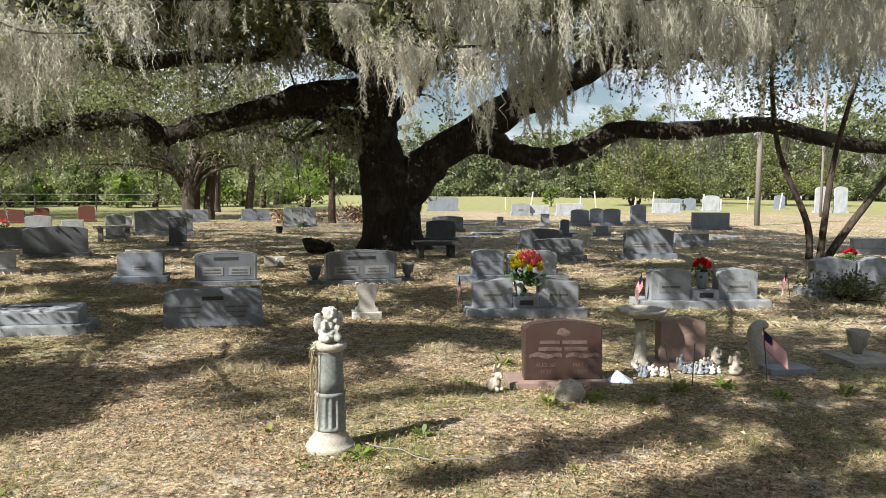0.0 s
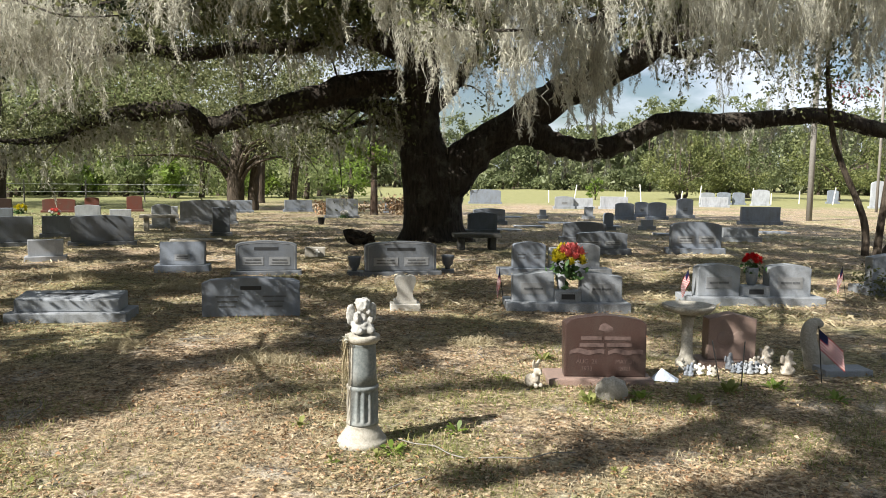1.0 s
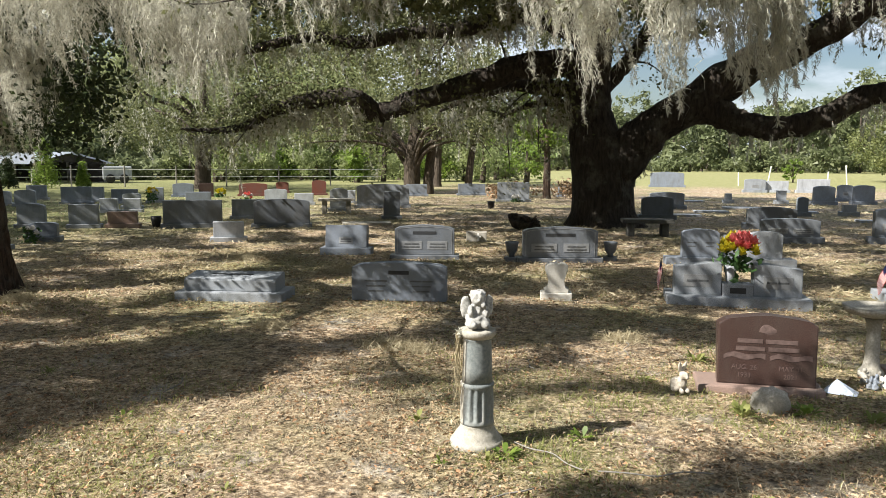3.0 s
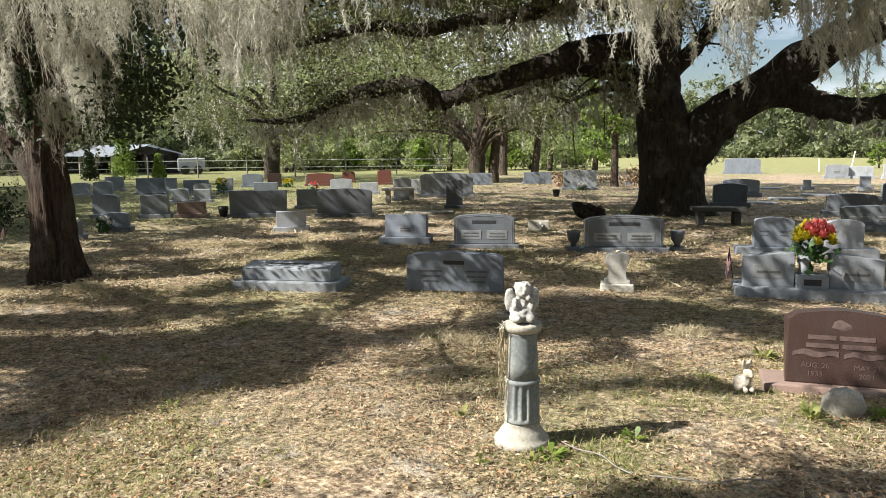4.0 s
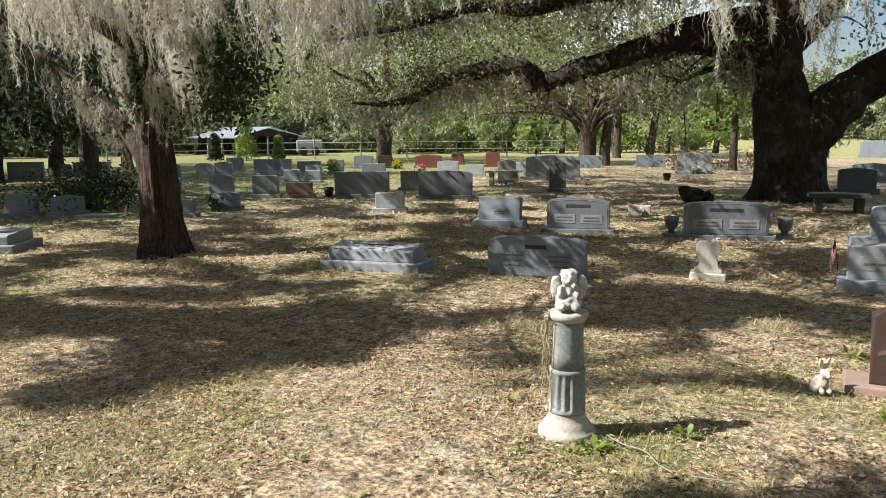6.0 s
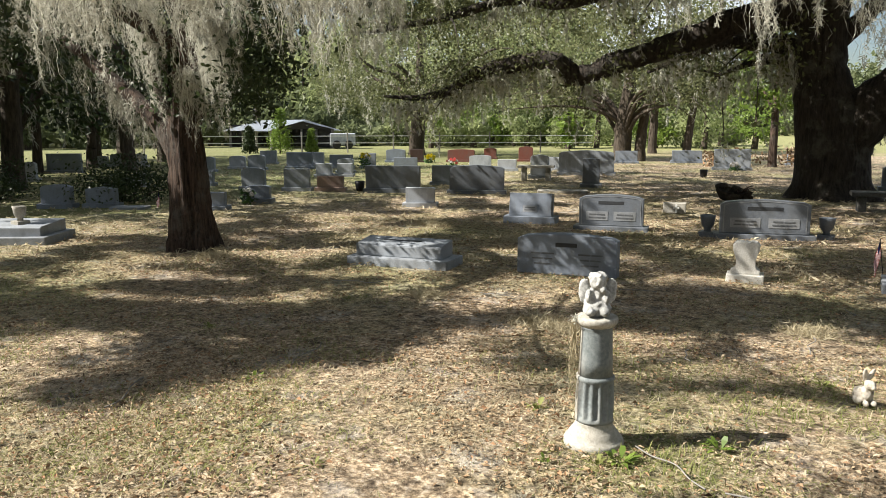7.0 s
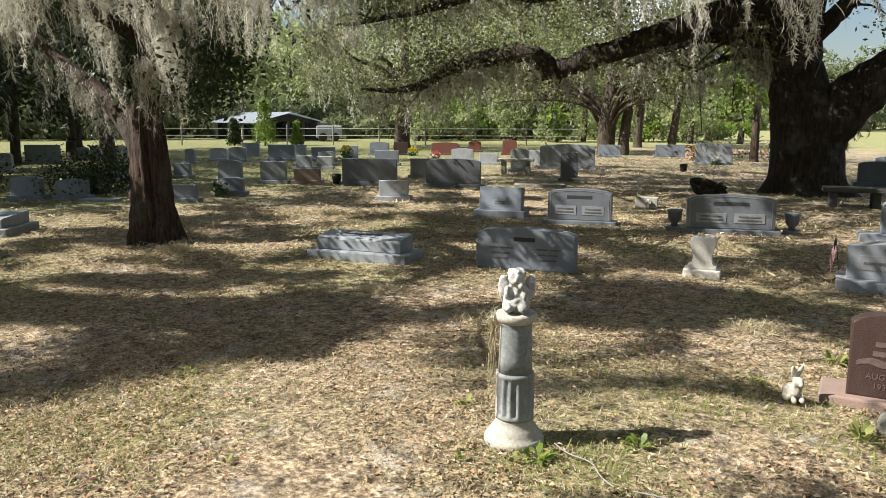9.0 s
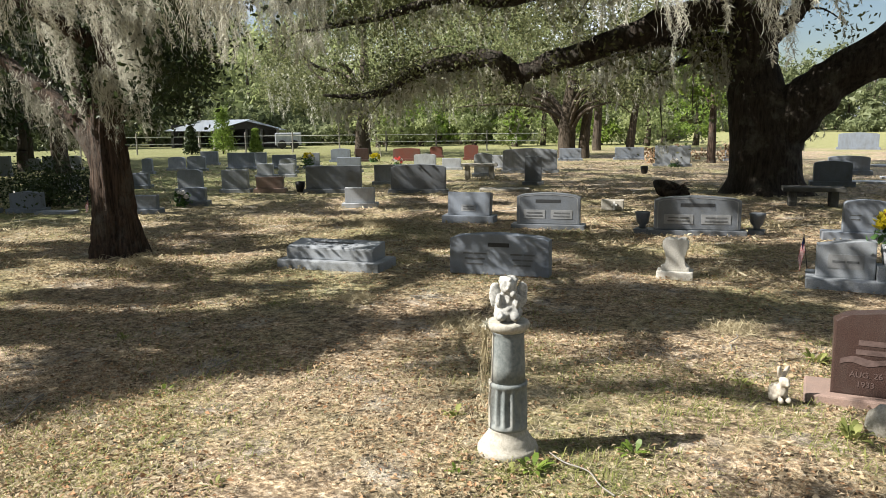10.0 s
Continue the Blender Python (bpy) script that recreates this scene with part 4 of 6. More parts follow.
# ---- graves on the shaded side ----
for a in (
    (-9.30, 15.7, 1.34, 0.63, 26, "flat", M_DARK, 0, "wide charcoal granite gravestone"),
    (-7.29, 16.3, 1.30, 0.67, 24, "serp", M_DARK, 0, "wide charcoal granite gravestone with an emblem"),
    (-6.87, 13.2, 0.58, 0.38, 26, "flat", M_PALE, 0, "low pale marble gravestone"),
    (-9.10, 18.3, 1.20, 0.52, 26, "flat", M_GRANITE, 0, "grey gravestone in a row"),
    (-11.60, 14.8, 0.64, 0.54, 28, "flat", M_GRANITE, 0, "upright grey gravestone standing in the grass"),
    (-10.85, 15.2, 0.66, 0.36, 28, "flat", M_PINK, 0, "low rose granite gravestone"),
    (-12.80, 14.5, 0.60, 0.55, 28, "round", M_GRANITE, 0, "rounded grey gravestone standing in the grass"),
    (-14.80, 14.7, 0.44, 0.40, 28, "flat", M_BLUE, 0, "small blue-grey gravestone standing in the grass"),
    (-14.35, 19.1, 0.50, 0.42, 28, "flat", M_PALE, 0, "small pale gravestone standing in the grass"),
    (-13.84, 19.5, 0.48, 0.40, 28, "flat", M_PALE, 0, "small pale gravestone standing in the grass"),
    (-16.25, 13.7, 0.30, 0.37, 28, "flat", M_PALE, 0, "small pale gravestone standing in the grass"),
    (-10.05, 10.7, 0.46, 0.34, 28, "flat", M_BLUE, 0, "low blue-grey gravestone behind the cedar"),
    (-10.35, 12.2, 0.52, 0.36, 28, "round", M_BLUE, 0, "low grey gravestone with flowers"),
    (-13.12, 9.4, 0.60, 0.46, 32, "round", M_BLUE, 0, "rounded grey gravestone in the shade"),
    (-12.39, 9.9, 0.60, 0.41, 32, "gable", M_BLUE, 0, "grey gravestone in the shade"),
    (-5.60, 19.4, 0.44, 0.74, 20, "flat", M_DARK, 0, "narrow charcoal gravestone on a base"),
    (-7.45, 23.9, 1.75, 0.78, 18, "serp", M_GRANITE, 0, "very wide grey gravestone"),
    (-3.88, 28.7, 1.22, 0.72, 14, "flat", M_GRANITE, 0, "grey gravestone with white flowers at its foot"),
    (-15.3, 29.4, 1.18, 0.54, 22, "serp", M_RED, 0, "red granite gravestone standing in the grass"),
    (-15.5, 32.5, 0.58, 0.50, 22, "round", M_RED, 0, "small red granite gravestone"),
    (-12.95, 31.0, 0.62, 0.64, 22, "round", M_RED, 0, "red granite gravestone with a pale edge"),
    (-16.88, 28.3, 0.58, 0.55, 22, "flat", M_BROWN, 0, "brown granite gravestone standing in the grass"),
    (-12.0, 25.1, 0.80, 0.50, 22, "serp", M_PALE, 0, "pale gravestone in the sun"),
    (-10.6, 24.5, 0.66, 0.39, 22, "flat", M_PALE, 0, "pale gravestone in the sun"),
    (-8.19, 21.9, 0.55, 0.70, 20, "serp", M_PALE, 0, "pale upright gravestone behind the bench"),
    (-9.29, 25.4, 0.50, 0.47, 20, "flat", M_PALE, 0, "small pale gravestone standing in the grass"),
    (-17.65, 27.8, 0.84, 0.56, 25, "serp", M_BLUE, 0, "blue-grey gravestone standing in the grass"),
    (-18.15, 22.2, 0.98, 0.60, 28, "flat", M_BLUE, 0, "blue-grey gravestone standing in the grass"),
    (-18.34, 23.5, 0.42, 0.55, 28, "flat", M_GRANITE, 0, "grey gravestone standing in the grass"),
    (-16.88, 23.1, 0.88, 0.50, 28, "flat", M_BLUE, 0, "blue-grey gravestone standing in the grass"),
    (-16.05, 23.7, 0.56, 0.55, 28, "flat", M_GRANITE, 0, "grey gravestone standing in the grass"),
    (-23.7, 16.3, 1.16, 0.66, 35, "flat", M_BLUE, 0, "blue-grey gravestone in the shade"),
    (-20.7, 13.3, 0.38, 0.57, 35, "round", M_PALE, 0, "pale rounded gravestone standing in the grass"),
    (-25.9, 19.3, 0.45, 0.43, 32, "round", M_PALE, 0, "pale rounded gravestone far off"),
    (-25.4, 19.6, 0.52, 0.50, 32, "round", M_PALE, 0, "pale rounded gravestone far off"),
    (-24.4, 19.9, 0.50, 0.52, 32, "round", M_PALE, 0, "pale rounded gravestone far off"),
    (-20.06, 20.9, 0.60, 0.48, 30, "round", M_PALE, 0, "pale rounded gravestone standing in the grass"),
    (-18.98, 20.8, 0.64, 0.54, 30, "round", M_GRANITE, 0, "rounded grey gravestone standing in the grass"),
    (-19.54, 19.1, 0.34, 0.52, 30, "round", M_GRANITE, 0, "narrow grey gravestone standing in the grass"),
    (-13.2, 22.0, 0.8, 0.5, 26, "flat", M_BLUE, 0, "blue-grey gravestone standing in the grass"),
    (-15.0, 21.0, 0.55, 0.48, 26, "round", M_GRANITE, 0, "rounded grey gravestone standing in the grass"),
    (-21.5, 24.0, 0.7, 0.55, 28, "flat", M_GRANITE, 0, "grey gravestone far off"),
    (-8.6, 31.5, 0.9, 0.5, 18, "flat", M_BLUE, 0, "blue-grey gravestone by the far oak"),
    (-6.5, 33.0, 1.2, 0.5, 18, "flat", M_BLUE, 0, "blue-grey gravestone by the far oak"),
    (-2.0, 33.0, 1.3, 0.5, 14, "flat", M_BLUE, 0, "blue-grey gravestone by the slim tree"),
):
    headstone(*a[:6], a[6], panels=a[7], label=a[8], group=R, base=0.08, base_w=0.12)
ledger(-9.35, 6.22, 1.15, 0.75, 0.27, 32, "low pale granite slab grave with an urn on top", name=False)
urn(-9.38, 6.55, 0.85, M_CONC, 0.24, "small concrete urn standing on a slab grave")
plaque(-11.6, 9.9, 0.7, 0.35, 30, M_GRANITE, "flat grey marker in the shade")
plaque(-5.58, 17.45, 1.2, 0.5, 22, M_CONC, "low weathered concrete grave curb")


# ---- benches and pot ----
def bench(x, y, ang, w, h, mat, label, d=0.42):
    t = thing("stone_bench", x, y, 0, ang, label, "bench", "stone benches")
    part("seat", box(-w / 2, w / 2, 0, d, h - 0.08, h, 0.015), mat, t)
    for s in (-1, 1):
        part("leg", box(s * w * 0.33 - 0.07, s * w * 0.33 + 0.07, 0.05, d - 0.05, -0.03, h - 0.081, 0.015), mat, t)


bench(-7.77, 20.7, 20, 1.06, 0.44, M_CONC, "grey concrete bench beside the graves")
bench(1.12, 16.5, 8, 1.08, 0.36, M_SHADECONC, "weathered curved concrete bench at the oak's foot, coloured dark for shade", 0.5)


def planter(x, y):
    t = thing("tipped_planter", x, y, 0, 10, "dark rusty basket lying tipped beside a torn root ball", "planter")
    bm = lathe([(0.10, 0), (0.17, 0.03), (0.27, 0.17), (0.31, 0.26), (0.29, 0.265), (0.25, 0.18), (0.14, 0.06)], 28)
    p = part("basket", bm, M_OAK, t, "", True)
    p.matrix_basis = pose(-0.06, 0.0, 0.02, 14, 12, 0)
    bm = blob(bmesh.new(), (0.30, 0.02, 0.09), (0.13, 0.11, 0.14), 3, 0.7)
    part("root_ball", bm, M_OAK, t)
    for k in range(7):
        a = k * 0.9
        part("root", limb_mesh("root", [(0.2, 0, 0.15, 0.022), (0.2 + 0.2 * math.cos(a), 0.1 * math.sin(a), 0.28, 0.014), (0.2 + 0.36 * math.cos(a), 0.16 * math.sin(a), 0.18 + 0.14 * math.sin(a * 2), 0.004)], M_CEDAR, 6, 4, 0.2), None, t)


planter(-1.75, 17.4)


# ---- the great live oak ----
def tree_thing(name, x, y, label, category="tree", group=""):
    return thing(name, x, y, 0, 0, label, category, group)


OX, OY = 0.0, 19.3
oak = tree_thing("live_oak", 0, 0, "huge spreading live oak with dark bark, hung with Spanish moss")
trunk_line = [(-0.02, OY, -0.25, 0.80), (-0.04, OY, 0.3, 0.76), (-0.06, OY, 1.2, 0.72), (-0.20, OY, 2.0, 0.66), (-0.40, OY, 2.9, 0.52), (-0.36, OY, 4.2, 0.48), (-0.20, OY + 0.1, 5.6, 0.42), (0.1, OY + 0.3, 7.2, 0.34), (0.4, OY + 0.2, 9.0, 0.2), (0.5, OY, 10.5, 0.06)]
part("trunk", limb_mesh("trunk", trunk_line, M_OAK, 40, 10, 0.10, 0.28, 0.07), None, oak, "thick furrowed dark trunk")
OAK_BOUGHS = [
    # big leaning fork and its continuation
    [(0.10, OY, 0.9, 0.50), (0.55, OY, 1.75, 0.54), (1.35, OY, 2.55, 0.47), (2.25, OY, 3.1, 0.46), (3.2, OY, 3.75, 0.42), (4.3, OY - 0.3, 4.25, 0.36), (5.3, OY - 0.8, 4.85, 0.31), (6.6, OY - 1.6, 6.1, 0.24), (8.4, OY - 2.4, 7.4, 0.15), (10.5, OY - 3.2, 8.2, 0.05)],
    # low right limb
    [(1.9, OY, 2.95, 0.40), (2.55, OY, 2.76, 0.36), (3.15, OY - 0.05, 2.50, 0.29), (3.85, OY - 0.1, 2.37, 0.27), (4.35, OY - 0.2, 2.42, 0.25), (4.9, OY - 0.3, 2.62, 0.24), (5.55, OY - 0.35, 2.98, 0.24), (6.05, OY - 0.45, 3.12, 0.23), (6.9, OY - 0.5, 3.07, 0.22), (8.05, OY - 0.6, 3.13, 0.22), (9.45, OY - 0.7, 3.24, 0.21), (10.85, OY - 0.8, 2.92, 0.18), (12.5, OY - 0.9, 2.68, 0.15), (14.2, OY - 1.2, 2.9, 0.06)],
    # low left limb
    [(-0.40, OY, 3.80, 0.42), (-1.0, OY - 0.1, 3.97, 0.33), (-1.87, OY - 0.3, 3.93, 0.31), (-2.75, OY - 0.5, 3.66, 0.29), (-3.62, OY - 0.7, 3.34, 0.27), (-4.3, OY - 0.85, 3.14, 0.24), (-4.75, OY - 0.95, 3.02, 0.27), (-5.15, OY - 1.1, 2.84, 0.22), (-5.55, OY - 1.25, 2.77, 0.25), (-5.74, OY - 1.45, 2.93, 0.24), (-6.02, OY - 1.7, 3.10, 0.21), (-6.66, OY - 1.9, 3.06, 0.22), (-7.35, OY - 2.1, 2.93, 0.18), (-7.9, OY - 2.3, 2.76, 0.16), (-8.35, OY - 2.5, 2.44, 0.12), (-9.0, OY - 2.8, 2.28, 0.08), (-9.8, OY - 3.2, 2.32, 0.03)],
    # broken stub at the elbow
    [(-5.60, OY - 1.3, 2.80, 0.16), (-5.72, OY - 1.32, 2.66, 0.11), (-5.80, OY - 1.3, 2.50, 0.03)],
    # second left limb, a little lower behind
    [(-0.3, OY + 0.1, 3.15, 0.28), (-1.0, OY + 0.2, 3.36, 0.22), (-1.76, OY + 0.4, 3.46, 0.20), (-2.5, OY + 0.6, 3.52, 0.15), (-3.4, OY + 0.8, 3.30, 0.10), (-4.6, OY + 1.4, 2.95, 0.04)],
    [(-0.3, OY + 0.1, 2.55, 0.20), (-0.95, OY + 0.3, 2.95, 0.13), (-1.7, OY + 0.5, 3.05, 0.09), (-2.8, OY + 0.9, 2.75, 0.03)],
    # upper limbs
    [(-0.35, OY, 4.8, 0.30), (-1.8, OY - 1.2, 5.6, 0.24), (-4.2, OY - 3.0, 5.7, 0.19), (-7.0, OY - 4.6, 5.2, 0.14), (-10.0, OY - 6.0, 4.6, 0.05)],
    [(-0.3, OY - 0.1, 5.2, 0.28), (-1.0, OY - 3.2, 6.0, 0.20), (-2.0, OY - 7.0, 5.7, 0.11), (-2.6, OY - 11.0, 4.6, 0.045), (-2.4, OY - 14.6, 3.2, 0.012)],
    [(0.0, OY, 5.6, 0.26), (1.0, OY - 3.0, 6.4, 0.20), (1.4, OY - 7.5, 5.9, 0.11), (1.2, OY - 12.0, 4.5, 0.045), (0.8, OY - 14.8, 3.2, 0.012)],
    [(-0.45, OY, 3.0, 0.2), (0.15, OY + 0.1, 3.6, 0.19), (0.75, OY + 0.3, 4.4, 0.16), (1.3, OY + 0.3, 5.4, 0.12), (2.6, OY, 6.4, 0.06)],
    [(3.8, OY - 0.1, 4.0, 0.24), (4.0, OY - 3.0, 5.6, 0.18), (4.4, OY - 6.5, 5.7, 0.13), (4.6, OY - 10.0, 4.6, 0.04)],
    [(5.6, OY - 1.0, 5.0, 0.22), (7.6, OY - 3.2, 5.6, 0.17), (9.2, OY - 6.0, 5.2, 0.12), (9.8, OY - 9.0, 4.4, 0.04)],
    [(4.9, OY - 0.6, 4.6, 0.16), (5.6, OY - 0.2, 4.95, 0.14), (6.5, OY + 0.1, 4.8, 0.12), (7.3, OY + 0.4, 5.25, 0.10), (8.4, OY + 0.6, 5.1, 0.08), (9.6, OY + 0.9, 5.6, 0.05), (11.0, OY + 1.0, 5.5, 0.03)],
    [(-1.6, OY - 1.0, 5.5, 0.16), (-4.0, OY - 0.4, 6.6, 0.13), (-8.0, OY - 1.4, 6.4, 0.08), (-12.0, OY - 3.0, 5.4, 0.03)],
    # heavy mossy bough over the low left limb
    [(-0.4, OY, 4.5, 0.27), (-1.5, OY - 0.3, 5.0, 0.23), (-2.6, OY - 0.6, 5.12, 0.20), (-3.4, OY - 0.7, 4.8, 0.19), (-4.5, OY - 1.0, 4.72, 0.17), (-6.0, OY - 1.2, 4.5, 0.16), (-7.2, OY - 1.5, 4.62, 0.13), (-8.8, OY - 1.8, 4.3, 0.10), (-11.0, OY - 2.2, 4.0, 0.04)],
    [(-4.0, OY - 2.8, 5.7, 0.13), (-5.2, OY - 6.5, 5.4, 0.10), (-5.0, OY - 10.5, 4.6, 0.06), (-4.4, OY - 13.0, 3.6, 0.02)],
]
for q in OAK_BOUGHS:
    part("limb", limb_mesh("limb", q, M_OAK, 22, 9, 0.26, None, 0.12), None, oak)
# twigs along the limbs
twigs = []
for q in [OAK_BOUGHS[2]] + OAK_BOUGHS[4:]:
    for p in along([q], 9, 0.25):
        d = rng.normal(size=3) * np.array([1, 1, 0.5])
        d /= np.linalg.norm(d)
        k = rng.uniform(0.8, 1.9)
        if p[1] < 9:
            continue
        twigs.append([(*p, 0.035), (*(p + d * k * 0.5 + (0, 0, 0.15)), 0.022), (*(p + d * k + (0, 0, -0.1)), 0.008)])
part("twig_spray", mesh_np("twig_spray", *joined([tube(t, 5, 3, 0.0) for t in twigs]), M_OAK), None, oak)["kind"] = "stuff"
tips = np.array([t[-1][:3] for t in twigs])
tips = tips[tips[:, 1] > 7.5]
bough_pts = along(OAK_BOUGHS[6:], 26, 0.35) + np.array([0, 0, 0.25])

# leaves: along the upper limbs, and clumps above added to shade the ground
def within(gx, gy, zones):
    return any(((gx - a) * math.cos(r) + (gy - b) * math.sin(r)) ** 2 / (c * c) + ((gy - b) * math.cos(r) - (gx - a) * math.sin(r)) ** 2 / (d * d) < 1 for a, b, c, d, r in zones)


def shade_clumps(n, x0, x1, y0, y1, h0, h1, seed):
    """Mostly unseen leaf clumps added to shade a stretch of ground, with sunny gaps."""
    g = np.random.default_rng(seed)
    out = []
    while len(out) < n:
        gx, gy, h = g.uniform(x0, x1), g.uniform(y0, y1), g.uniform(h0, h1)
        if within(gx, gy, DENSE):
            if noise.noise(Vector((gx * 2.6, gy * 3.4, 8))) < -0.22:
                continue
        else:
            if within(gx, gy, LIT):
                continue
            if 0.7 * noise.noise(Vector((gx * 0.7, gy * 1.1, 0))) + noise.noise(Vector((gx * 1.7, gy * 2.6, 3))) < 0.13:
                continue
        out.append((gx + TO_SUN.x / TO_SUN.z * h, gy + TO_SUN.y / TO_SUN.z * h, h))
    return out


def shadow_line_clumps(line, n, width, h, seed):
    """Unseen leaf clumps without a bough, added to shade a line on the ground."""
    g = np.random.default_rng(seed)
    p = along([[(a, b, 0.0) for a, b in line]], n, 0.0)
    q = g.normal(size=(n, 2)) * width
    return [(a + u + TO_SUN.x / TO_SUN.z * h, b + v + TO_SUN.y / TO_SUN.z * h, h + 0.1 * u) for (a, b, _), (u, v) in zip(p, q)]


# sunny clearings on the ground: centre, half axes, turn
LIT = [(0.25, 9.05, 0.55, 0.3, 0), (-0.6, 3.65, 2.2, 1.0, 0.45), (0.9, 6.3, 1.5, 0.75, 0.35), (-2.5, 2.6, 1.8, 0.55, 0.3), (-5.6, 6.0, 1.3, 0.35, 0.2), (2.3, 8.3, 1.0, 0.5, 0.1), (0.2, 2.6, 3.5, 0.8, 0.1), (2.0, 4.9, 1.1, 0.35, -0.1), (-0.6, 5.2, 1.4, 0.6, 0.6), (2.3, 5.8, 0.8, 0.3, 0.1), (2.9, 7.3, 1.1, 0.3, 0.1), (4.2, 4.6, 0.9, 0.25, 0), (0.9, 5.6, 1.0, 0.9, 0.3), (1.8, 4.6, 0.7, 0.45, 0), (-1.1, 5.5, 1.3, 0.45, 0.5), (2.1, 3.85, 1.4, 0.3, 0.25), (-0.9, 4.9, 0.8, 0.3, 0.5), (3.5, 4.9, 0.8, 0.2, 0.1), (1.3, 2.75, 0.6, 0.25, 0.3), (3.2, 3.5, 0.7, 0.15, 0.3), (2.8, 4.6, 0.6, 0.16, 0.1), (4.0, 3.6, 0.5, 0.14, 0.2), (2.6, 2.8, 0.6, 0.14, 0.2), (-2.5, 8.8, 1.6, 0.16, 0.15), (-0.7, 8.1, 1.1, 0.4, 0.2), (0.2, 9.4, 1.4, 0.16, 0.1), (-4.4, 10.2, 1.6, 0.18, 0.1), (-0.8, 11.2, 1.8, 0.2, 0.1), (2.6, 11.4, 1.2, 0.2, 0.1), (-5.5, 12.8, 2.0, 0.25, 0.05), (-1.5, 13.6, 2.0, 0.25, 0.1), (3.0, 14.6, 1.5, 0.25, 0.1), (-6.5, 15.5, 2.0, 0.3, 0), (-2.5, 16.4, 2.0, 0.3, 0)]
# ground to be kept in shade by the added clumps, also behind the trunks
DENSE = [(-0.2, 7.6, 1.3, 0.5, 0.1), (0.7, 9.6, 1.6, 0.5, 0.1), (2.6, 10.6, 1.8, 0.5, 0.1), (-1.0, 7.4, 1.2, 0.4, 0.1), (4.4, 11.2, 1.8, 0.5, 0.1), (-2.9, 5.1, 1.5, 0.38, 0.25), (-4.3, 4.55, 1.3, 0.4, 0.2), (-3.9, 7.3, 1.9, 0.4, 0.2), (2.4, 20.9, 4.2, 1.5, 0.6), (5.6, 21.4, 4.5, 1.0, 0.3), (-5.2, 8.5, 2.2, 0.6, 0.65), (-1.5, 6.8, 1.6, 0.35, 0.2), (2.2, 3.2, 1.1, 0.07, 0.35), (4.9, 6.4, 0.9, 0.4, 0.2), (3.3, 5.3, 0.5, 0.2, 0), (4.7, 7.4, 0.5, 0.35, 0)]
# clumps set up-sun of the ground they are to dapple
crown = shade_clumps(980, -9, 14, 6.5, 13, 6.0, 10.0, 3) + shade_clumps(1600, -9, 14, 13, 26, 4.9, 7.6, 4) + shade_clumps(900, 2, 14, 26, 35, 8.5, 11.0, 5)
back = [(g1.uniform(-13, -1), g1.uniform(20.5, 28), g1.uniform(4.3, 9.0)) for g1 in [random.Random(9)] for _ in range(420)] + [(g1.uniform(-10, 4), g1.uniform(9, 17), g1.uniform(5.2, 7.5)) for g1 in [random.Random(10)] for _ in range(160)] + [(g1.uniform(4, 15), g1.uniform(12, 22), g1.uniform(5.6, 8)) for g1 in [random.Random(12)] for _ in range(130)]
back = [p for p in back if noise.noise(Vector(p) * 0.5) > -0.15]
# moss that hangs in full sun: centre and radius; no clump of leaves stands before it
MOSS_SUN = [(-6.3, 6.0, 2.9, 1.2), (-4.6, 5.2, 2.9, 1.0), (-7.8, 6.2, 3.0, 1.0), (-2.9, 3.7, 2.5, 0.8), (-1.8, 4.2, 2.4, 0.6), (1.0, 5.5, 2.6, 0.5), (-5.0, 9.0, 4.5, 0.9), (-2.5, 9.5, 4.6, 0.9), (0.0, 10.5, 4.8, 0.9), (-7.0, 11.5, 4.6, 1.0), (2.2, 7.0, 3.2, 0.6), (-5.5, 17.8, 3.2, 0.7), (-3.0, 18.8, 3.9, 0.6)]


def sunlit(clumps):
    out = []
    for p in clumps:
        for a, b, c, r in MOSS_SUN:
            v = Vector(p) - Vector((a, b, c))
            k = v.dot(TO_SUN)
            if k > 0.3 and (v - TO_SUN * k).length < r:
                break
        else:
            out.append(p)
    return out


crown = sunlit(crown)
lv = [leaf_cloud(back, 95, 0.60, 0.115), leaf_cloud(crown, 80, 0.31, 0.155), leaf_cloud(tips, 110, 0.55, 0.11), leaf_cloud(bough_pts[bough_pts[:, 1] > 8], 55, 0.6, 0.10), leaf_cloud(bough_pts[bough_pts[:, 1] <= 8], 45, 0.4, 0.055), leaf_cloud(along([OAK_BOUGHS[2][10:]], 46, 0.1) + np.array([0, 0, 0.15]), 60, 0.75, 0.09), leaf_cloud(along([OAK_BOUGHS[14][3:]], 40, 0.1) + np.array([0, 0, 0.2]), 60, 0.7, 0.09)]
part("crown", mesh_np("crown", *joined(lv), M_LEAF), None, oak, "grey-green small oak leaves, some added only to shade the ground")["kind"] = "stuff"


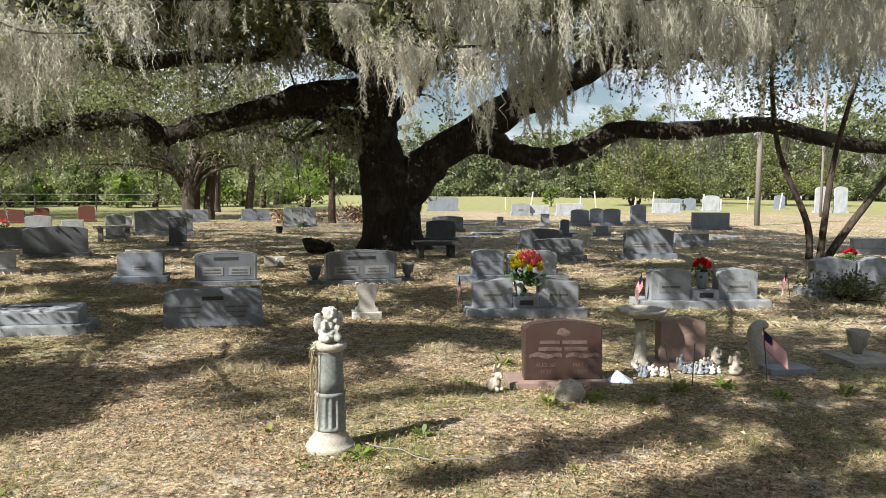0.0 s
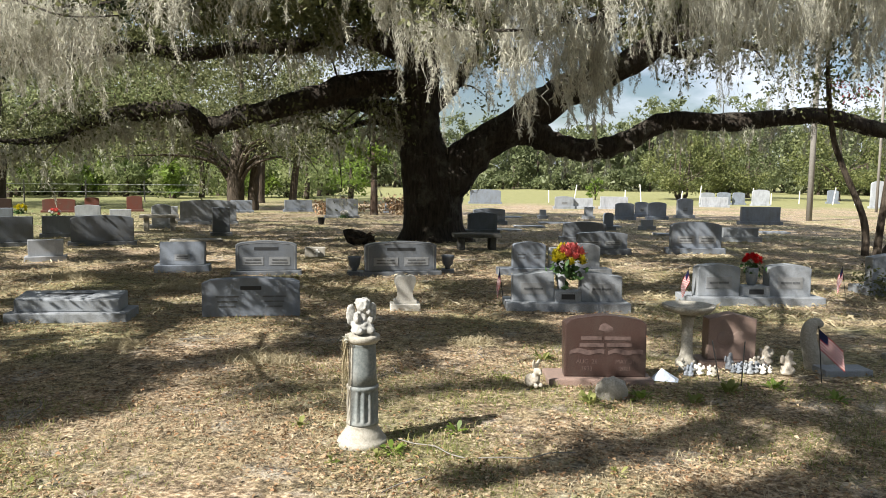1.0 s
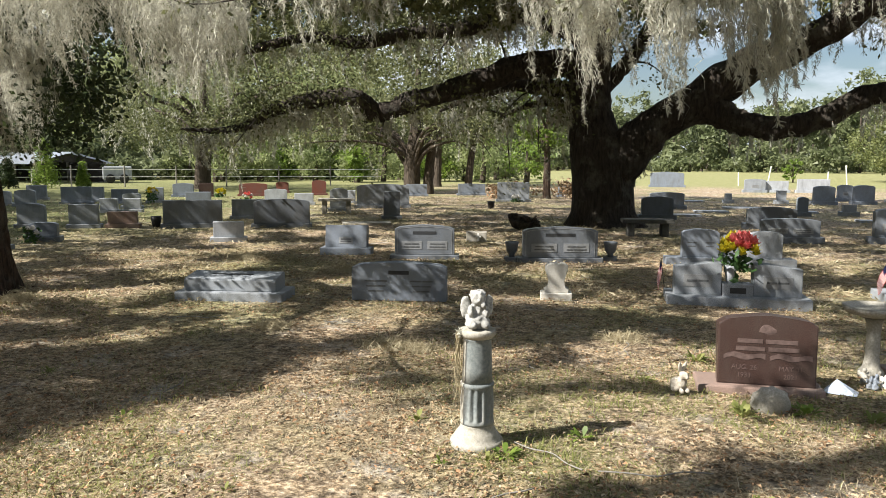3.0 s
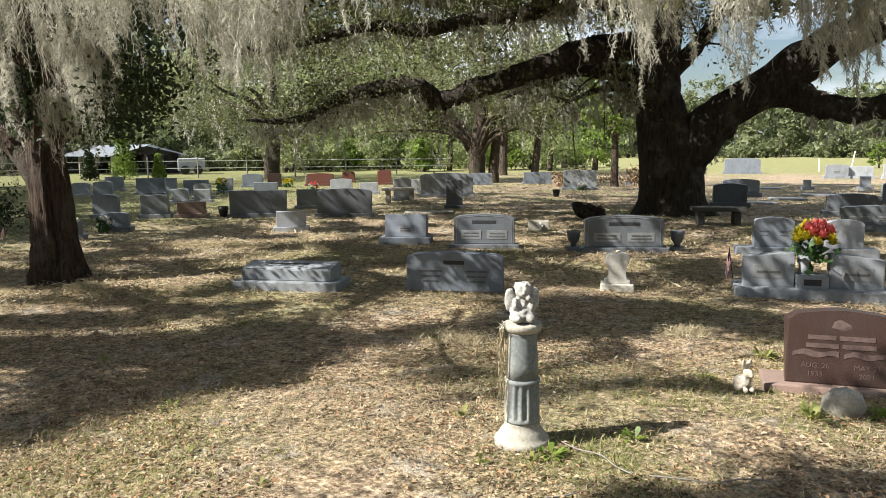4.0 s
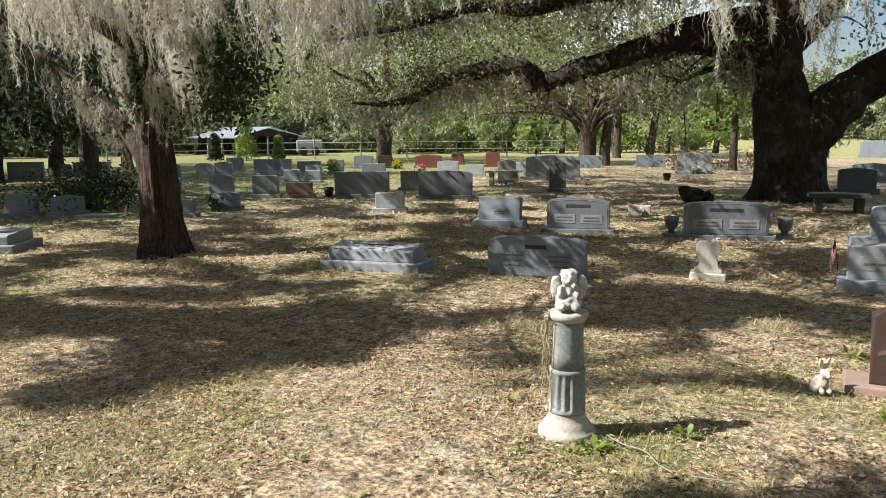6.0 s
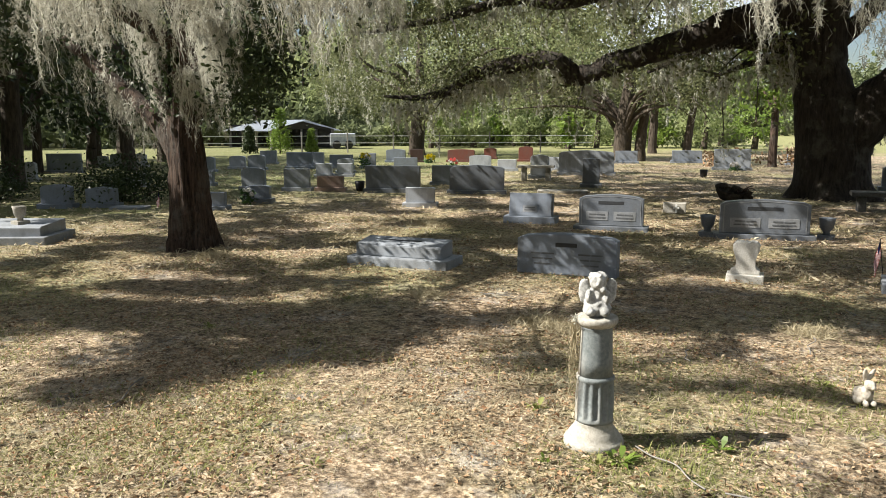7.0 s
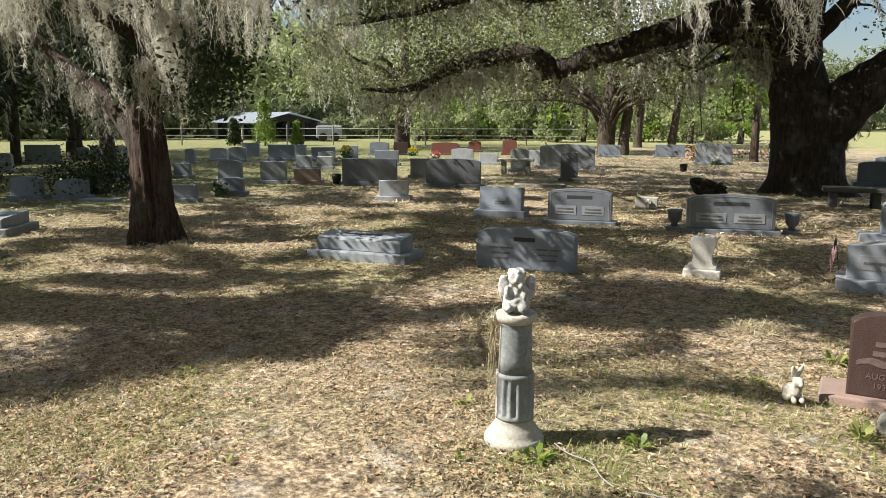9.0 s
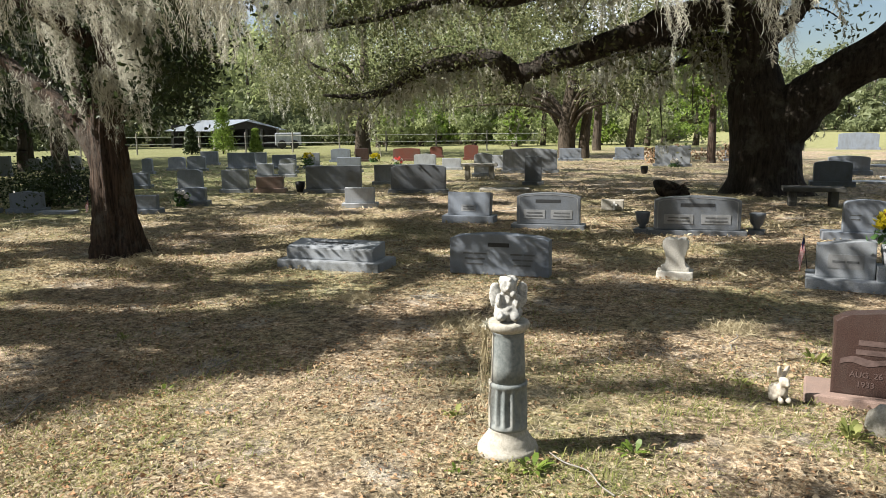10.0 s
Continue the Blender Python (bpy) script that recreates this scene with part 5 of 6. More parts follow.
far_lines = OAK_BOUGHS[0:3] + OAK_BOUGHS[4:6] + OAK_BOUGHS[12:15] + [OAK_BOUGHS[14], OAK_BOUGHS[2][9:], OAK_BOUGHS[2][8:], OAK_BOUGHS[1][5:]]
mid_lines = [OAK_BOUGHS[k] for k in (6, 7, 8, 10, 11, 15)] + [
    [(5.5, 14.5, 5.2), (3.0, 12.0, 4.9), (0.6, 10.5, 4.6), (-2.0, 9.5, 4.4)],
    [(9.0, 13.5, 5.3), (7.0, 11.0, 4.8), (5.0, 9.5, 4.3), (3.5, 8.8, 4.0)],
    [(-10.0, 14.0, 5.0), (-7.5, 11.5, 4.7), (-5.0, 9.8, 4.3), (-3.0, 8.6, 3.9)],
    [(-9.0, 16.5, 5.6), (-5.0, 15.0, 5.5), (-1.0, 14.5, 5.4), (2.5, 15.0, 5.6)],
    [(10.5, 13.5, 4.9), (8.6, 12.0, 4.4), (7.0, 11.0, 4.2), (5.6, 10.2, 4.1)],
    [(11.5, 15.5, 4.9), (10.0, 14.0, 4.7), (8.2, 13.4, 4.6), (6.4, 13.6, 4.7)],
    [(3.2, 11.0, 3.3), (2.6, 10.0, 3.05), (1.9, 9.4, 3.0), (1.2, 9.8, 3.2)],
    [(12.6, 15.2, 4.6), (10.8, 14.6, 4.4), (8.9, 14.8, 4.3), (7.2, 15.6, 4.4)],
    [(14.2, 17.2, 4.8), (12.2, 16.4, 4.5), (10.2, 16.0, 4.4), (8.4, 16.4, 4.5)],
    [(10.0, 11.5, 4.2), (8.6, 10.8, 3.9), (7.2, 10.6, 3.8), (5.8, 11.2, 4.0)],
]
for q in mid_lines[6:]:
    q[:] = [(u, v, w + 0.7) for u, v, w in q]
    for k in range(len(q) - 1, 0, -1):
        q.insert(k, tuple((u + v) / 2 + random.uniform(-0.55, 0.55) for u, v in zip(q[k - 1], q[k])))
for q in mid_lines[6:]:
    part("limb", limb_mesh("limb", [(*p, r) for p, r in zip(q, (0.01, 0.03, 0.042, 0.04, 0.03, 0.02, 0.008))], M_OAK, 8, 7, 0.14), None, oak)


def hang(points, lmin, lmax):
    n = len(points)
    return points, rng.uniform(lmin, lmax, n) * rng.uniform(0.35, 1.0, n)


mid_pts = tufted(mid_lines, 95, 0.2)
few = np.array([p for p in back if p[2] > 5.2][::2])
ms = [
    moss_drops(*hang(tufted(far_lines, 90, 0.1, 4, 0.14) - np.array([0, 0, 0.10]), 0.25, 0.95), 0.075, 120, 0.085, 0.015),
    moss_drops(*hang(mid_pts[mid_pts[:, 1] > 7.5], 0.5, 1.7), 0.075, 190, 0.07, 0.0115),
    moss_drops(*hang(mid_pts[mid_pts[:, 1] <= 7.5], 0.3, 0.9), 0.05, 300, 0.045, 0.0075),
    moss_drops(*hang(np.repeat(tips, 2, axis=0) + rng.normal(size=(2 * len(tips), 3)) * 0.09, 0.4, 1.3), 0.065, 120, 0.085, 0.014),
    moss_drops(*hang(few, 0.5, 1.4), 0.12, 60, 0.13, 0.02),
]
part("moss", mesh_np("moss", *joined(ms), M_MOSS), None, oak, "hanging grey Spanish moss")["kind"] = "stuff"

# ---- low near boughs with long moss ----
near_lines = [
    [(-4.9, 4.6, 3.9), (-3.6, 3.6, 2.95), (-2.8, 3.4, 2.7), (-2.1, 4.1, 2.7), (-1.6, 4.0, 2.55), (-1.15, 3.75, 2.5)],
    [(-4.4, 13.0 - 6.5, 3.6), (-3.4, 5.2, 3.1), (-2.3, 4.6, 2.85), (-1.9, 4.3, 2.6)],
    [(0.8, 7.0, 3.6), (0.5, 5.6, 2.95), (0.66, 5.2, 2.72), (1.2, 5.4, 2.75)],
    [(0.4, 8.0, 3.8), (1.3, 7.0, 3.75), (1.9, 6.6, 3.5), (2.4, 7.1, 3.72), (3.0, 7.2, 3.55), (3.6, 8.0, 3.8), (4.8, 8.5, 3.8), (5.4, 8.7, 4.1), (6.2, 9.0, 4.0)],
    [(-2.6, 7.6, 3.6), (-1.6, 6.6, 3.35), (-0.6, 6.3, 3.3), (0.3, 6.0, 3.2)],
    [(-4.9, 8.3, 3.8), (-4.0, 7.2, 3.45), (-3.2, 6.8, 3.2), (-2.4, 6.4, 3.15)],
]
for q in near_lines:
    part("bough", limb_mesh("bough", [(*p, max(0.004, 0.026 - 0.005 * k)) for k, p in enumerate(q)], M_OAK, 7, 6, 0.2), None, oak)
nr = tufted(near_lines, 30, 0.12, 5, 0.07)
# long single swags: place of the tip and length
SWAGS = [(3.6, 7.7, 2.7, 1.3, 7), (4.0, 8.3, 2.8, 1.3, 7), (3.0, 7.6, 2.8, 1.1, 6), (5.3, 8.2, 2.8, 1.3, 7), (6.1, 8.8, 2.8, 1.4, 7), (6.7, 9.3, 2.9, 1.4, 7), (-2.8, 3.4, 1.95, 0.8, 9), (-2.1, 4.2, 2.0, 0.7, 8), (-1.6, 4.0, 1.78, 0.75, 4), (-3.25, 3.3, 1.95, 0.85, 8), (-3.6, 3.6, 2.1, 0.8, 6), (0.66, 5.2, 1.95, 0.8, 4), (0.35, 5.5, 2.4, 0.55, 6), (1.25, 5.4, 1.9, 0.8, 4), (-2.45, 3.0, 2.05, 0.7, 7), (-4.1, 3.9, 2.2, 0.8, 6), (-1.2, 4.6, 2.35, 0.5, 5), (2.0, 6.6, 2.55, 0.8, 5), (2.9, 7.2, 2.5, 0.9, 6), (3.8, 8.1, 2.7, 0.9, 6), (2.5, 6.9, 2.75, 0.9, 6), (3.3, 7.8, 2.75, 1.0, 7), (4.4, 8.4, 2.8, 1.0, 7), (5.0, 8.6, 2.95, 1.0, 6), (1.5, 6.9, 2.8, 0.8, 5), (-2.0, 3.3, 2.1, 0.6, 8), (-1.75, 3.6, 2.15, 0.55, 7), (-2.35, 3.6, 2.0, 0.7, 8), (-3.0, 3.9, 2.0, 0.8, 8), (-2.65, 2.95, 2.1, 0.6, 6), (-3.0, 6.4, 2.0, 0.95, 9), (-3.5, 6.8, 2.25, 0.9, 8), (-2.6, 6.3, 2.4, 0.7, 7), (-4.0, 7.0, 2.5, 0.8, 7), (-3.2, 7.0, 2.6, 0.7, 7), (3.4, 7.4, 2.25, 1.2, 5), (4.2, 8.0, 2.15, 1.5, 5), (4.9, 8.4, 2.25, 1.5, 5), (5.6, 8.8, 2.6, 1.3, 5)]
sr, sl = [], []
for x, y, zt, ln, k in SWAGS:
    for q in range(k):
        sr.append((x + random.gauss(0, 0.15), y + random.gauss(0, 0.15), zt + ln + random.gauss(0, 0.06)))
        sl.append(ln * random.uniform(0.55, 1.05))
nh, nl = hang(nr, 0.3, 0.85)
nroots, nlen = np.concatenate([nh, np.array(sr)]), np.concatenate([nl, np.array(sl)])


def strings(roots, length, per, loose, width, curl, segs):
    """Bundles of hanging, crinkled strings, of uneven lengths."""
    p = np.repeat(roots, per, axis=0)
    return strands(p + rng.normal(size=p.shape) * np.array([loose, loose, 0.02]), np.repeat(length, per) * rng.uniform(0.35, 1.05, len(p)), width, segs, curl, (0.08, 0.05))


nm = [moss_drops(nroots, nlen * 0.9, 0.036, 420, 0.026, 0.0045, 0.9), strings(nroots, nlen, 9, 0.035, 0.0062, 0.017, 14)]
part("near_moss", mesh_np("near_moss", *joined(nm), M_MOSS), None, oak, "pale curly Spanish moss in sunlight")["kind"] = "stuff"
part("twig_leaves", mesh_np("twig_leaves", *leaf_cloud(along(near_lines, 14, 0.0) + np.array([0, 0, 0.05]), 22, 0.28, 0.055), M_LEAF), None, oak)["kind"] = "stuff"


# ---- the cedar-barked tree on the shaded side ----
cedar = tree_thing("cedar_tree", 0, 0, "old red-brown cedar with a forked trunk and drooping mossy boughs")
CX, CY = -6.72, 7.35
part("trunk", limb_mesh("trunk", [(CX, CY, -0.2, 0.36), (CX, CY, 0.25, 0.285), (CX - 0.03, CY, 1.0, 0.225), (CX - 0.06, CY, 1.6, 0.20), (CX + 0.05, CY, 2.4, 0.14), (CX + 0.2, CY, 4.0, 0.11), (CX + 0.2, CY, 6.0, 0.09), (CX, CY, 7.5, 0.03)], M_CEDAR, 48, 10, 0.12, 0.05, 0.34), None, cedar, "fluted red-brown trunk")
CL = [
    [(CX + 0.02, CY, 1.35, 0.13), (CX + 0.16, CY + 0.1, 2.1, 0.11), (CX + 0.45, CY + 0.2, 3.1, 0.08), (CX + 0.7, CY + 0.3, 4.4, 0.03)],
    [(CX, CY, 1.3, 0.12), (CX - 0.22, CY - 0.15, 2.0, 0.10), (CX - 0.30, CY - 0.3, 2.9, 0.07), (CX - 0.1, CY - 0.5, 4.2, 0.03)],
    [(CX + 0.1, CY - 0.1, 1.7, 0.06), (CX + 0.6, CY - 0.4, 2.2, 0.045), (CX + 1.3, CY - 0.7, 2.5, 0.03), (CX + 2.1, CY - 1.2, 2.9, 0.012)],
    [(CX - 0.05, CY, 1.15, 0.16), (CX - 0.45, CY - 0.1, 1.7, 0.13), (CX - 1.1, CY - 0.2, 2.2, 0.10), (CX - 2.2, CY - 0.5, 3.0, 0.05), (CX - 3.4, CY - 0.8, 3.4, 0.02)],
    [(CX - 0.1, CY, 1.6, 0.14), (CX - 0.4, CY, 2.4, 0.11), (CX - 0.8, CY - 0.2, 3.4, 0.08), (CX - 1.6, CY - 0.6, 4.6, 0.03)],
    [(CX + 0.1, CY, 2.2, 0.12), (CX + 0.9, CY - 0.6, 3.0, 0.09), (CX + 2.0, CY - 1.2, 3.5, 0.06), (CX + 3.2, CY - 1.9, 3.1, 0.02)],
    [(CX + 0.15, CY, 2.9, 0.12), (CX + 0.7, CY - 1.4, 3.7, 0.08), (CX + 1.0, CY - 2.8, 3.6, 0.05), (CX + 1.4, CY - 3.8, 3.0, 0.02)],
    [(CX, CY, 2.6, 0.10), (CX - 0.5, CY - 1.5, 3.4, 0.07), (CX - 0.8, CY - 2.8, 3.5, 0.03)],
    [(CX + 0.2, CY, 3.4, 0.10), (CX + 1.2, CY + 1.2, 4.2, 0.07), (CX + 2.4, CY + 2.2, 4.4, 0.03)],
]
for q in CL:
    part("limb", limb_mesh("limb", q, M_CEDAR, 14, 7, 0.15, None, 0.2), None, cedar)
# cc and bc: unseen clumps away from the cedar, added to cast ground shadows
cc = shade_clumps(880, -8, 3, 3.0, 8.5, 4.4, 6.8, 11) + shade_clumps(115, 0.8, 8, 2.4, 7.5, 4.8, 6.5, 17) + shade_clumps(55, 1.6, 6.2, 2.2, 6.4, 4.8, 6.5, 19) + shade_clumps(45, 4.1, 6.0, 5.5, 7.4, 4.8, 6.2, 23)
cc = sunlit(cc)
bc = shadow_line_clumps([(0.75, 3.5), (1.45, 3.83), (2.1, 4.22), (2.7, 4.8), (2.95, 5.3)], 60, 0.05, 4.7, 41) + shadow_line_clumps([(2.75, 4.95), (3.4, 4.7), (3.9, 4.75), (4.6, 5.0)], 70, 0.11, 4.9, 42) + shadow_line_clumps([(2.2, 3.35), (3.0, 3.8), (3.8, 4.3)], 36, 0.08, 4.8, 43) + shadow_line_clumps([(3.0, 3.3), (3.7, 3.6), (4.2, 3.9)], 30, 0.08, 4.8, 44) + shadow_line_clumps([(0.55, 5.3), (0.9, 5.45), (1.3, 5.4)], 12, 0.03, 4.8, 45) + shadow_line_clumps([(3.2, 4.2), (3.6, 4.5), (4.2, 4.4)], 24, 0.08, 4.8, 46)
lv = [leaf_cloud(bc, 75, 0.12, 0.06), leaf_cloud(cc, 115, 0.27, 0.10), leaf_cloud(along(CL, 8, 0.7) + np.array([0, 0, 0.35]), 30, 0.45, 0.07), leaf_cloud(along(CL, 26, 0.45) - np.array(TO_SUN) * 0.6, 70, 0.42, 0.08)]
part("crown", mesh_np("crown", *joined(lv), M_LEAFDARK), None, cedar, "dark green cedar foliage, with unseen clumps added to shade the ground")["kind"] = "stuff"
ch, cl_len = hang(tufted(CL, 75, 0.3, 5, 0.09), 0.35, 1.2)
cm = joined([moss_drops(ch, cl_len * 0.9, 0.042, 230, 0.035, 0.0062, 0.9), strings(ch, cl_len, 7, 0.045, 0.0085, 0.022, 12)])
part("moss", mesh_np("moss", *cm, M_MOSS), None, cedar, "pale hanging Spanish moss")["kind"] = "stuff"


# ---- other trees ----
def simple_tree(x, y, h, r, trunk_r, mat_bark, mat_leaf, label, forks=5, low=0.35, leaves=4500, size=0.16, moss=0, lean=0.0, seed=1, name="tree", trunks=1, group="trees of the graveyard"):
    """A trunk with limbs and an uneven crown of leaf clumps."""
    g = random.Random(seed)
    t = tree_thing(name, x, y, label, "tree", group)
    ends = []
    zf = h * low
    for q in range(trunks):
        ox, oy = (0, 0) if trunks == 1 else (g.uniform(-0.35, 0.35), g.uniform(-0.3, 0.3))
        pts = [(ox, oy, -0.2, trunk_r * 1.35), (ox, oy, 0.25, trunk_r * 1.05), (ox + lean * 0.5, oy, zf * 0.6, trunk_r * 0.9), (ox * 1.6 + lean, oy * 1.5, zf, trunk_r * 0.8), (ox * 2 + lean * 1.3, oy * 2, h * 0.7, trunk_r * 0.4), (ox * 2 + lean * 1.4, oy * 2, h * 0.93, 0.03)]
        part("trunk", limb_mesh("trunk", pts, mat_bark, 12, 5, 0.10), None, t)
    for k in range(forks):
        a = 2 * math.pi * k / forks + g.uniform(-0.5, 0.5)
        rr = r * g.uniform(0.7, 1.05)
        z0 = zf * g.uniform(0.75, 1.2)
        pts = [(lean * 0.8, 0, z0, trunk_r * 0.45), (lean + math.cos(a) * rr * 0.35, math.sin(a) * rr * 0.35, z0 + (h - z0) * 0.25, trunk_r * 0.32), (lean + math.cos(a) * rr * 0.75, math.sin(a) * rr * 0.75, z0 + (h - z0) * g.uniform(0.3, 0.5), trunk_r * 0.18), (lean + math.cos(a) * rr, math.sin(a) * rr, z0 + (h - z0) * g.uniform(0.2, 0.6), 0.02)]
        part("limb", limb_mesh("limb", pts, mat_bark, 8, 4, 0.08), None, t)
        ends.append(pts)
    cl = []
    nc = max(20, leaves // 60)
    while len(cl) < nc:
        v = Vector((g.gauss(0, 1), g.gauss(0, 1), g.gauss(0, 1))).normalized() * g.uniform(0.45, 1.0) ** 0.5
        p = (lean + v.x * r, v.y * r, zf + (h - zf) * (0.5 + 0.5 * v.z) - 0.15 * h * (v.x * v.x + v.y * v.y))
        if noise.noise(Vector(p) * (2.2 / r) + Vector((seed, 0, 0))) > -0.12:
            cl.append(p)
    cl = np.array(cl)
    me = mesh_np("crown", *leaf_cloud(cl, 60, r * 0.17, size), mat_leaf)
    part("crown", me, None, t)["kind"] = "stuff"
    if moss:
        part("moss", mesh_np("moss", *moss_drops(cl[:moss], rng.uniform(0.4, 1.4, len(cl[:moss])), 0.18, 40, 0.16, 0.03), M_MOSS), None, t)["kind"] = "stuff"
    return t


def arching_oak(x, y):
    """A stout short trunk with a fan of long arching low branches under a wide thin crown."""
    g = random.Random(8)
    t = tree_thing("oak_tree", x, y, "stout oak with a fan of arching low branches and dry leaves", "tree", "trees of the graveyard")
    part("trunk", limb_mesh("trunk", [(0, 0, -0.2, 0.50), (0, 0, 0.3, 0.40), (0.02, 0, 1.2, 0.36), (0.1, 0, 2.2, 0.33), (0.25, 0, 3.4, 0.26), (0.3, 0, 5.2, 0.14), (0.3, 0, 6.8, 0.03)], M_FARBARK, 18, 6, 0.12), None, t)
    part("trunk", limb_mesh("trunk", [(0.7, 0.2, -0.2, 0.30), (0.72, 0.2, 0.5, 0.24), (0.85, 0.2, 1.8, 0.20), (1.2, 0.3, 3.4, 0.15), (1.8, 0.4, 5.4, 0.04)], M_FARBARK, 14, 6, 0.12), None, t)
    tops = []
    for k in range(20):
        a = math.pi * (0.55 + 0.95 * k / 19) if k < 13 else g.uniform(-1.2, 1.2)
        r, z0, zt = g.uniform(3.6, 6.2), g.uniform(0.7, 1.9), g.uniform(2.1, 3.3)
        c, q = math.cos(a), math.sin(a)
        line = [(0, 0, z0, 0.11), (c * r * 0.20, q * r * 0.20, z0 + (zt - z0) * 0.72, 0.085), (c * r * 0.45, q * r * 0.45, zt, 0.06), (c * r * 0.75, q * r * 0.75, zt + g.uniform(-0.1, 0.3), 0.04), (c * r, q * r, zt - g.uniform(0.1, 0.9), 0.012)]
        part("limb", limb_mesh("limb", line, M_FARBARK, 8, 5, 0.15), None, t)
        tops.append(line)
    p = along(tops, 9, 0.45) + rng.normal(size=(180, 3)) * np.array([0.3, 0.3, 0.2]) + np.array([0, 0, 0.3])
    up = np.array([(g.gauss(0, 2.6), g.gauss(0, 2.6), g.uniform(3.4, 7.2)) for _ in range(200)])
    cl = np.concatenate([p, up])
    part("crown", mesh_np("crown", *leaf_cloud(cl, 60, 0.55, 0.14), M_LEAF), None, t, "thin olive and brown crown")["kind"] = "stuff"
    part("moss", mesh_np("moss", *moss_drops(cl[::4], rng.uniform(0.3, 0.9, len(cl[::4])), 0.14, 40, 0.14, 0.025), M_MOSS), None, t)["kind"] = "stuff"


simple_tree(-21.3, 35.0, 8.0, 5.5, 0.42, M_FARBARK, M_LEAF, "spreading oak by the fence with a low side limb", 6, 0.3, 21000, 0.16, 200, 0.2, 5, "oak_tree")
arching_oak(-9.4, 33.4)
simple_tree(-10.7, 42.4, 8.5, 3.6, 0.24, M_FARBARK, M_LEAF, "slender dark-stemmed tree beyond the graves", 5, 0.4, 10000, 0.18, 40, 0.1, 9)
simple_tree(-9.1, 43.5, 8.0, 3.4, 0.22, M_FARBARK, M_LEAF, "slender dark-stemmed tree beyond the graves", 5, 0.35, 10000, 0.18, 30, 0.3, 10)
simple_tree(-2.95, 31.3, 5.4, 1.6, 0.15, M_CEDAR, M_LEAFY, "slim red-stemmed tree with bright green crown", 5, 0.42, 3000, 0.18, 0, 0.0, 12)
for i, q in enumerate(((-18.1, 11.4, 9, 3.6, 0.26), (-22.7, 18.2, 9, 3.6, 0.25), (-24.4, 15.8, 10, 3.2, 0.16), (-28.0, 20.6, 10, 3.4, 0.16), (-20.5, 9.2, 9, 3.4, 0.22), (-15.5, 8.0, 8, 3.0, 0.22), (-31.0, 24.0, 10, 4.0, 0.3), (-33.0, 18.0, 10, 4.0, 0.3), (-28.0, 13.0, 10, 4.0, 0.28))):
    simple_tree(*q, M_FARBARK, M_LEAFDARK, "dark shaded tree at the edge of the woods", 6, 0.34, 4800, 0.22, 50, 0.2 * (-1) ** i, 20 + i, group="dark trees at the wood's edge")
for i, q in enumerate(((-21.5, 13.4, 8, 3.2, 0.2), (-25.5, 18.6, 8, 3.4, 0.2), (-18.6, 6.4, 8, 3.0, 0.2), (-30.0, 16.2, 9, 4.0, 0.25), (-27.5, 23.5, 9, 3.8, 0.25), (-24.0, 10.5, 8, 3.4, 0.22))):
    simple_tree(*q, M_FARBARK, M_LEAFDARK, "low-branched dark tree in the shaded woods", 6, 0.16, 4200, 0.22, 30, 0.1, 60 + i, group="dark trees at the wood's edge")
# crape myrtle: several thin bare stems
myrtle = tree_thing("crape_myrtle", 0, 0, "multi-stemmed crape myrtle with thin curved bare trunks and pink blossom")
ML = [
    [(9.78, 16.7, -0.1, 0.085), (9.70, 16.7, 0.8, 0.075), (9.15, 16.7, 2.0, 0.065), (8.90, 16.7, 2.7, 0.06), (8.68, 16.6, 3.9, 0.05), (8.5, 16.4, 5.4, 0.02)],
    [(10.02, 16.7, -0.1, 0.085), (10.10, 16.7, 0.9, 0.075), (10.27, 16.7, 2.4, 0.06), (10.6, 16.6, 4.0, 0.045), (11.0, 16.4, 5.6, 0.02)],
    [(10.3, 17.0, -0.1, 0.10), (10.75, 17.0, 0.6, 0.09), (11.4, 17.0, 1.5, 0.08), (12.4, 17.0, 2.9, 0.055), (13.2, 16.8, 4.8, 0.02)],
]
for q in ML:
    part("stem", limb_mesh("stem", q, M_FARBARK, 10, 6, 0.08), None, myrtle)
part("crown", mesh_np("crown", *leaf_cloud(along(ML, 40, 0.72) + np.array([0, 0, 0.1]), 45, 0.9, 0.10), M_LEAF), None, myrtle)["kind"] = "stuff"
part("blossom", mesh_np("blossom", *leaf_cloud([(9.3, 16.6, 3.55), (9.6, 16.5, 3.65), (9.0, 16.7, 3.75)], 60, 0.25, 0.07), M_PPINK), None, myrtle, "magenta blossom")["kind"] = "stuff"
simple_tree(18.6, 62.4, 5.4, 3.3, 0.12, M_FARBARK, M_SHRUB, "big spreading olive-green shrub tree in the field", 9, 0.10, 9000, 0.2, 0, 0.0, 40, trunks=3)
simple_tree(22.6, 63.4, 5.0, 3.2, 0.12, M_FARBARK, M_SHRUB, "broad olive-green shrub tree in the field", 9, 0.10, 9000, 0.2, 0, 0.0, 43, trunks=3)
simple_tree(33.0, 66.0, 7.5, 4.2, 0.2, M_FARBARK, M_SHRUB, "round-headed green tree at the field's edge", 7, 0.14, 9000, 0.24, 0, 0.0, 44)
simple_tree(27.5, 72.0, 6.5, 3.6, 0.2, M_FARBARK, M_WOODS, "green tree at the field's edge", 7, 0.14, 7000, 0.24, 0, 0.0, 45)
simple_tree(10.9, 58.2, 1.7, 0.7, 0.05, M_FARBARK, M_LEAFY, "small yellow-green shrub in the field", 4, 0.1, 1500, 0.14, 0, 0.0, 41, "shrub")


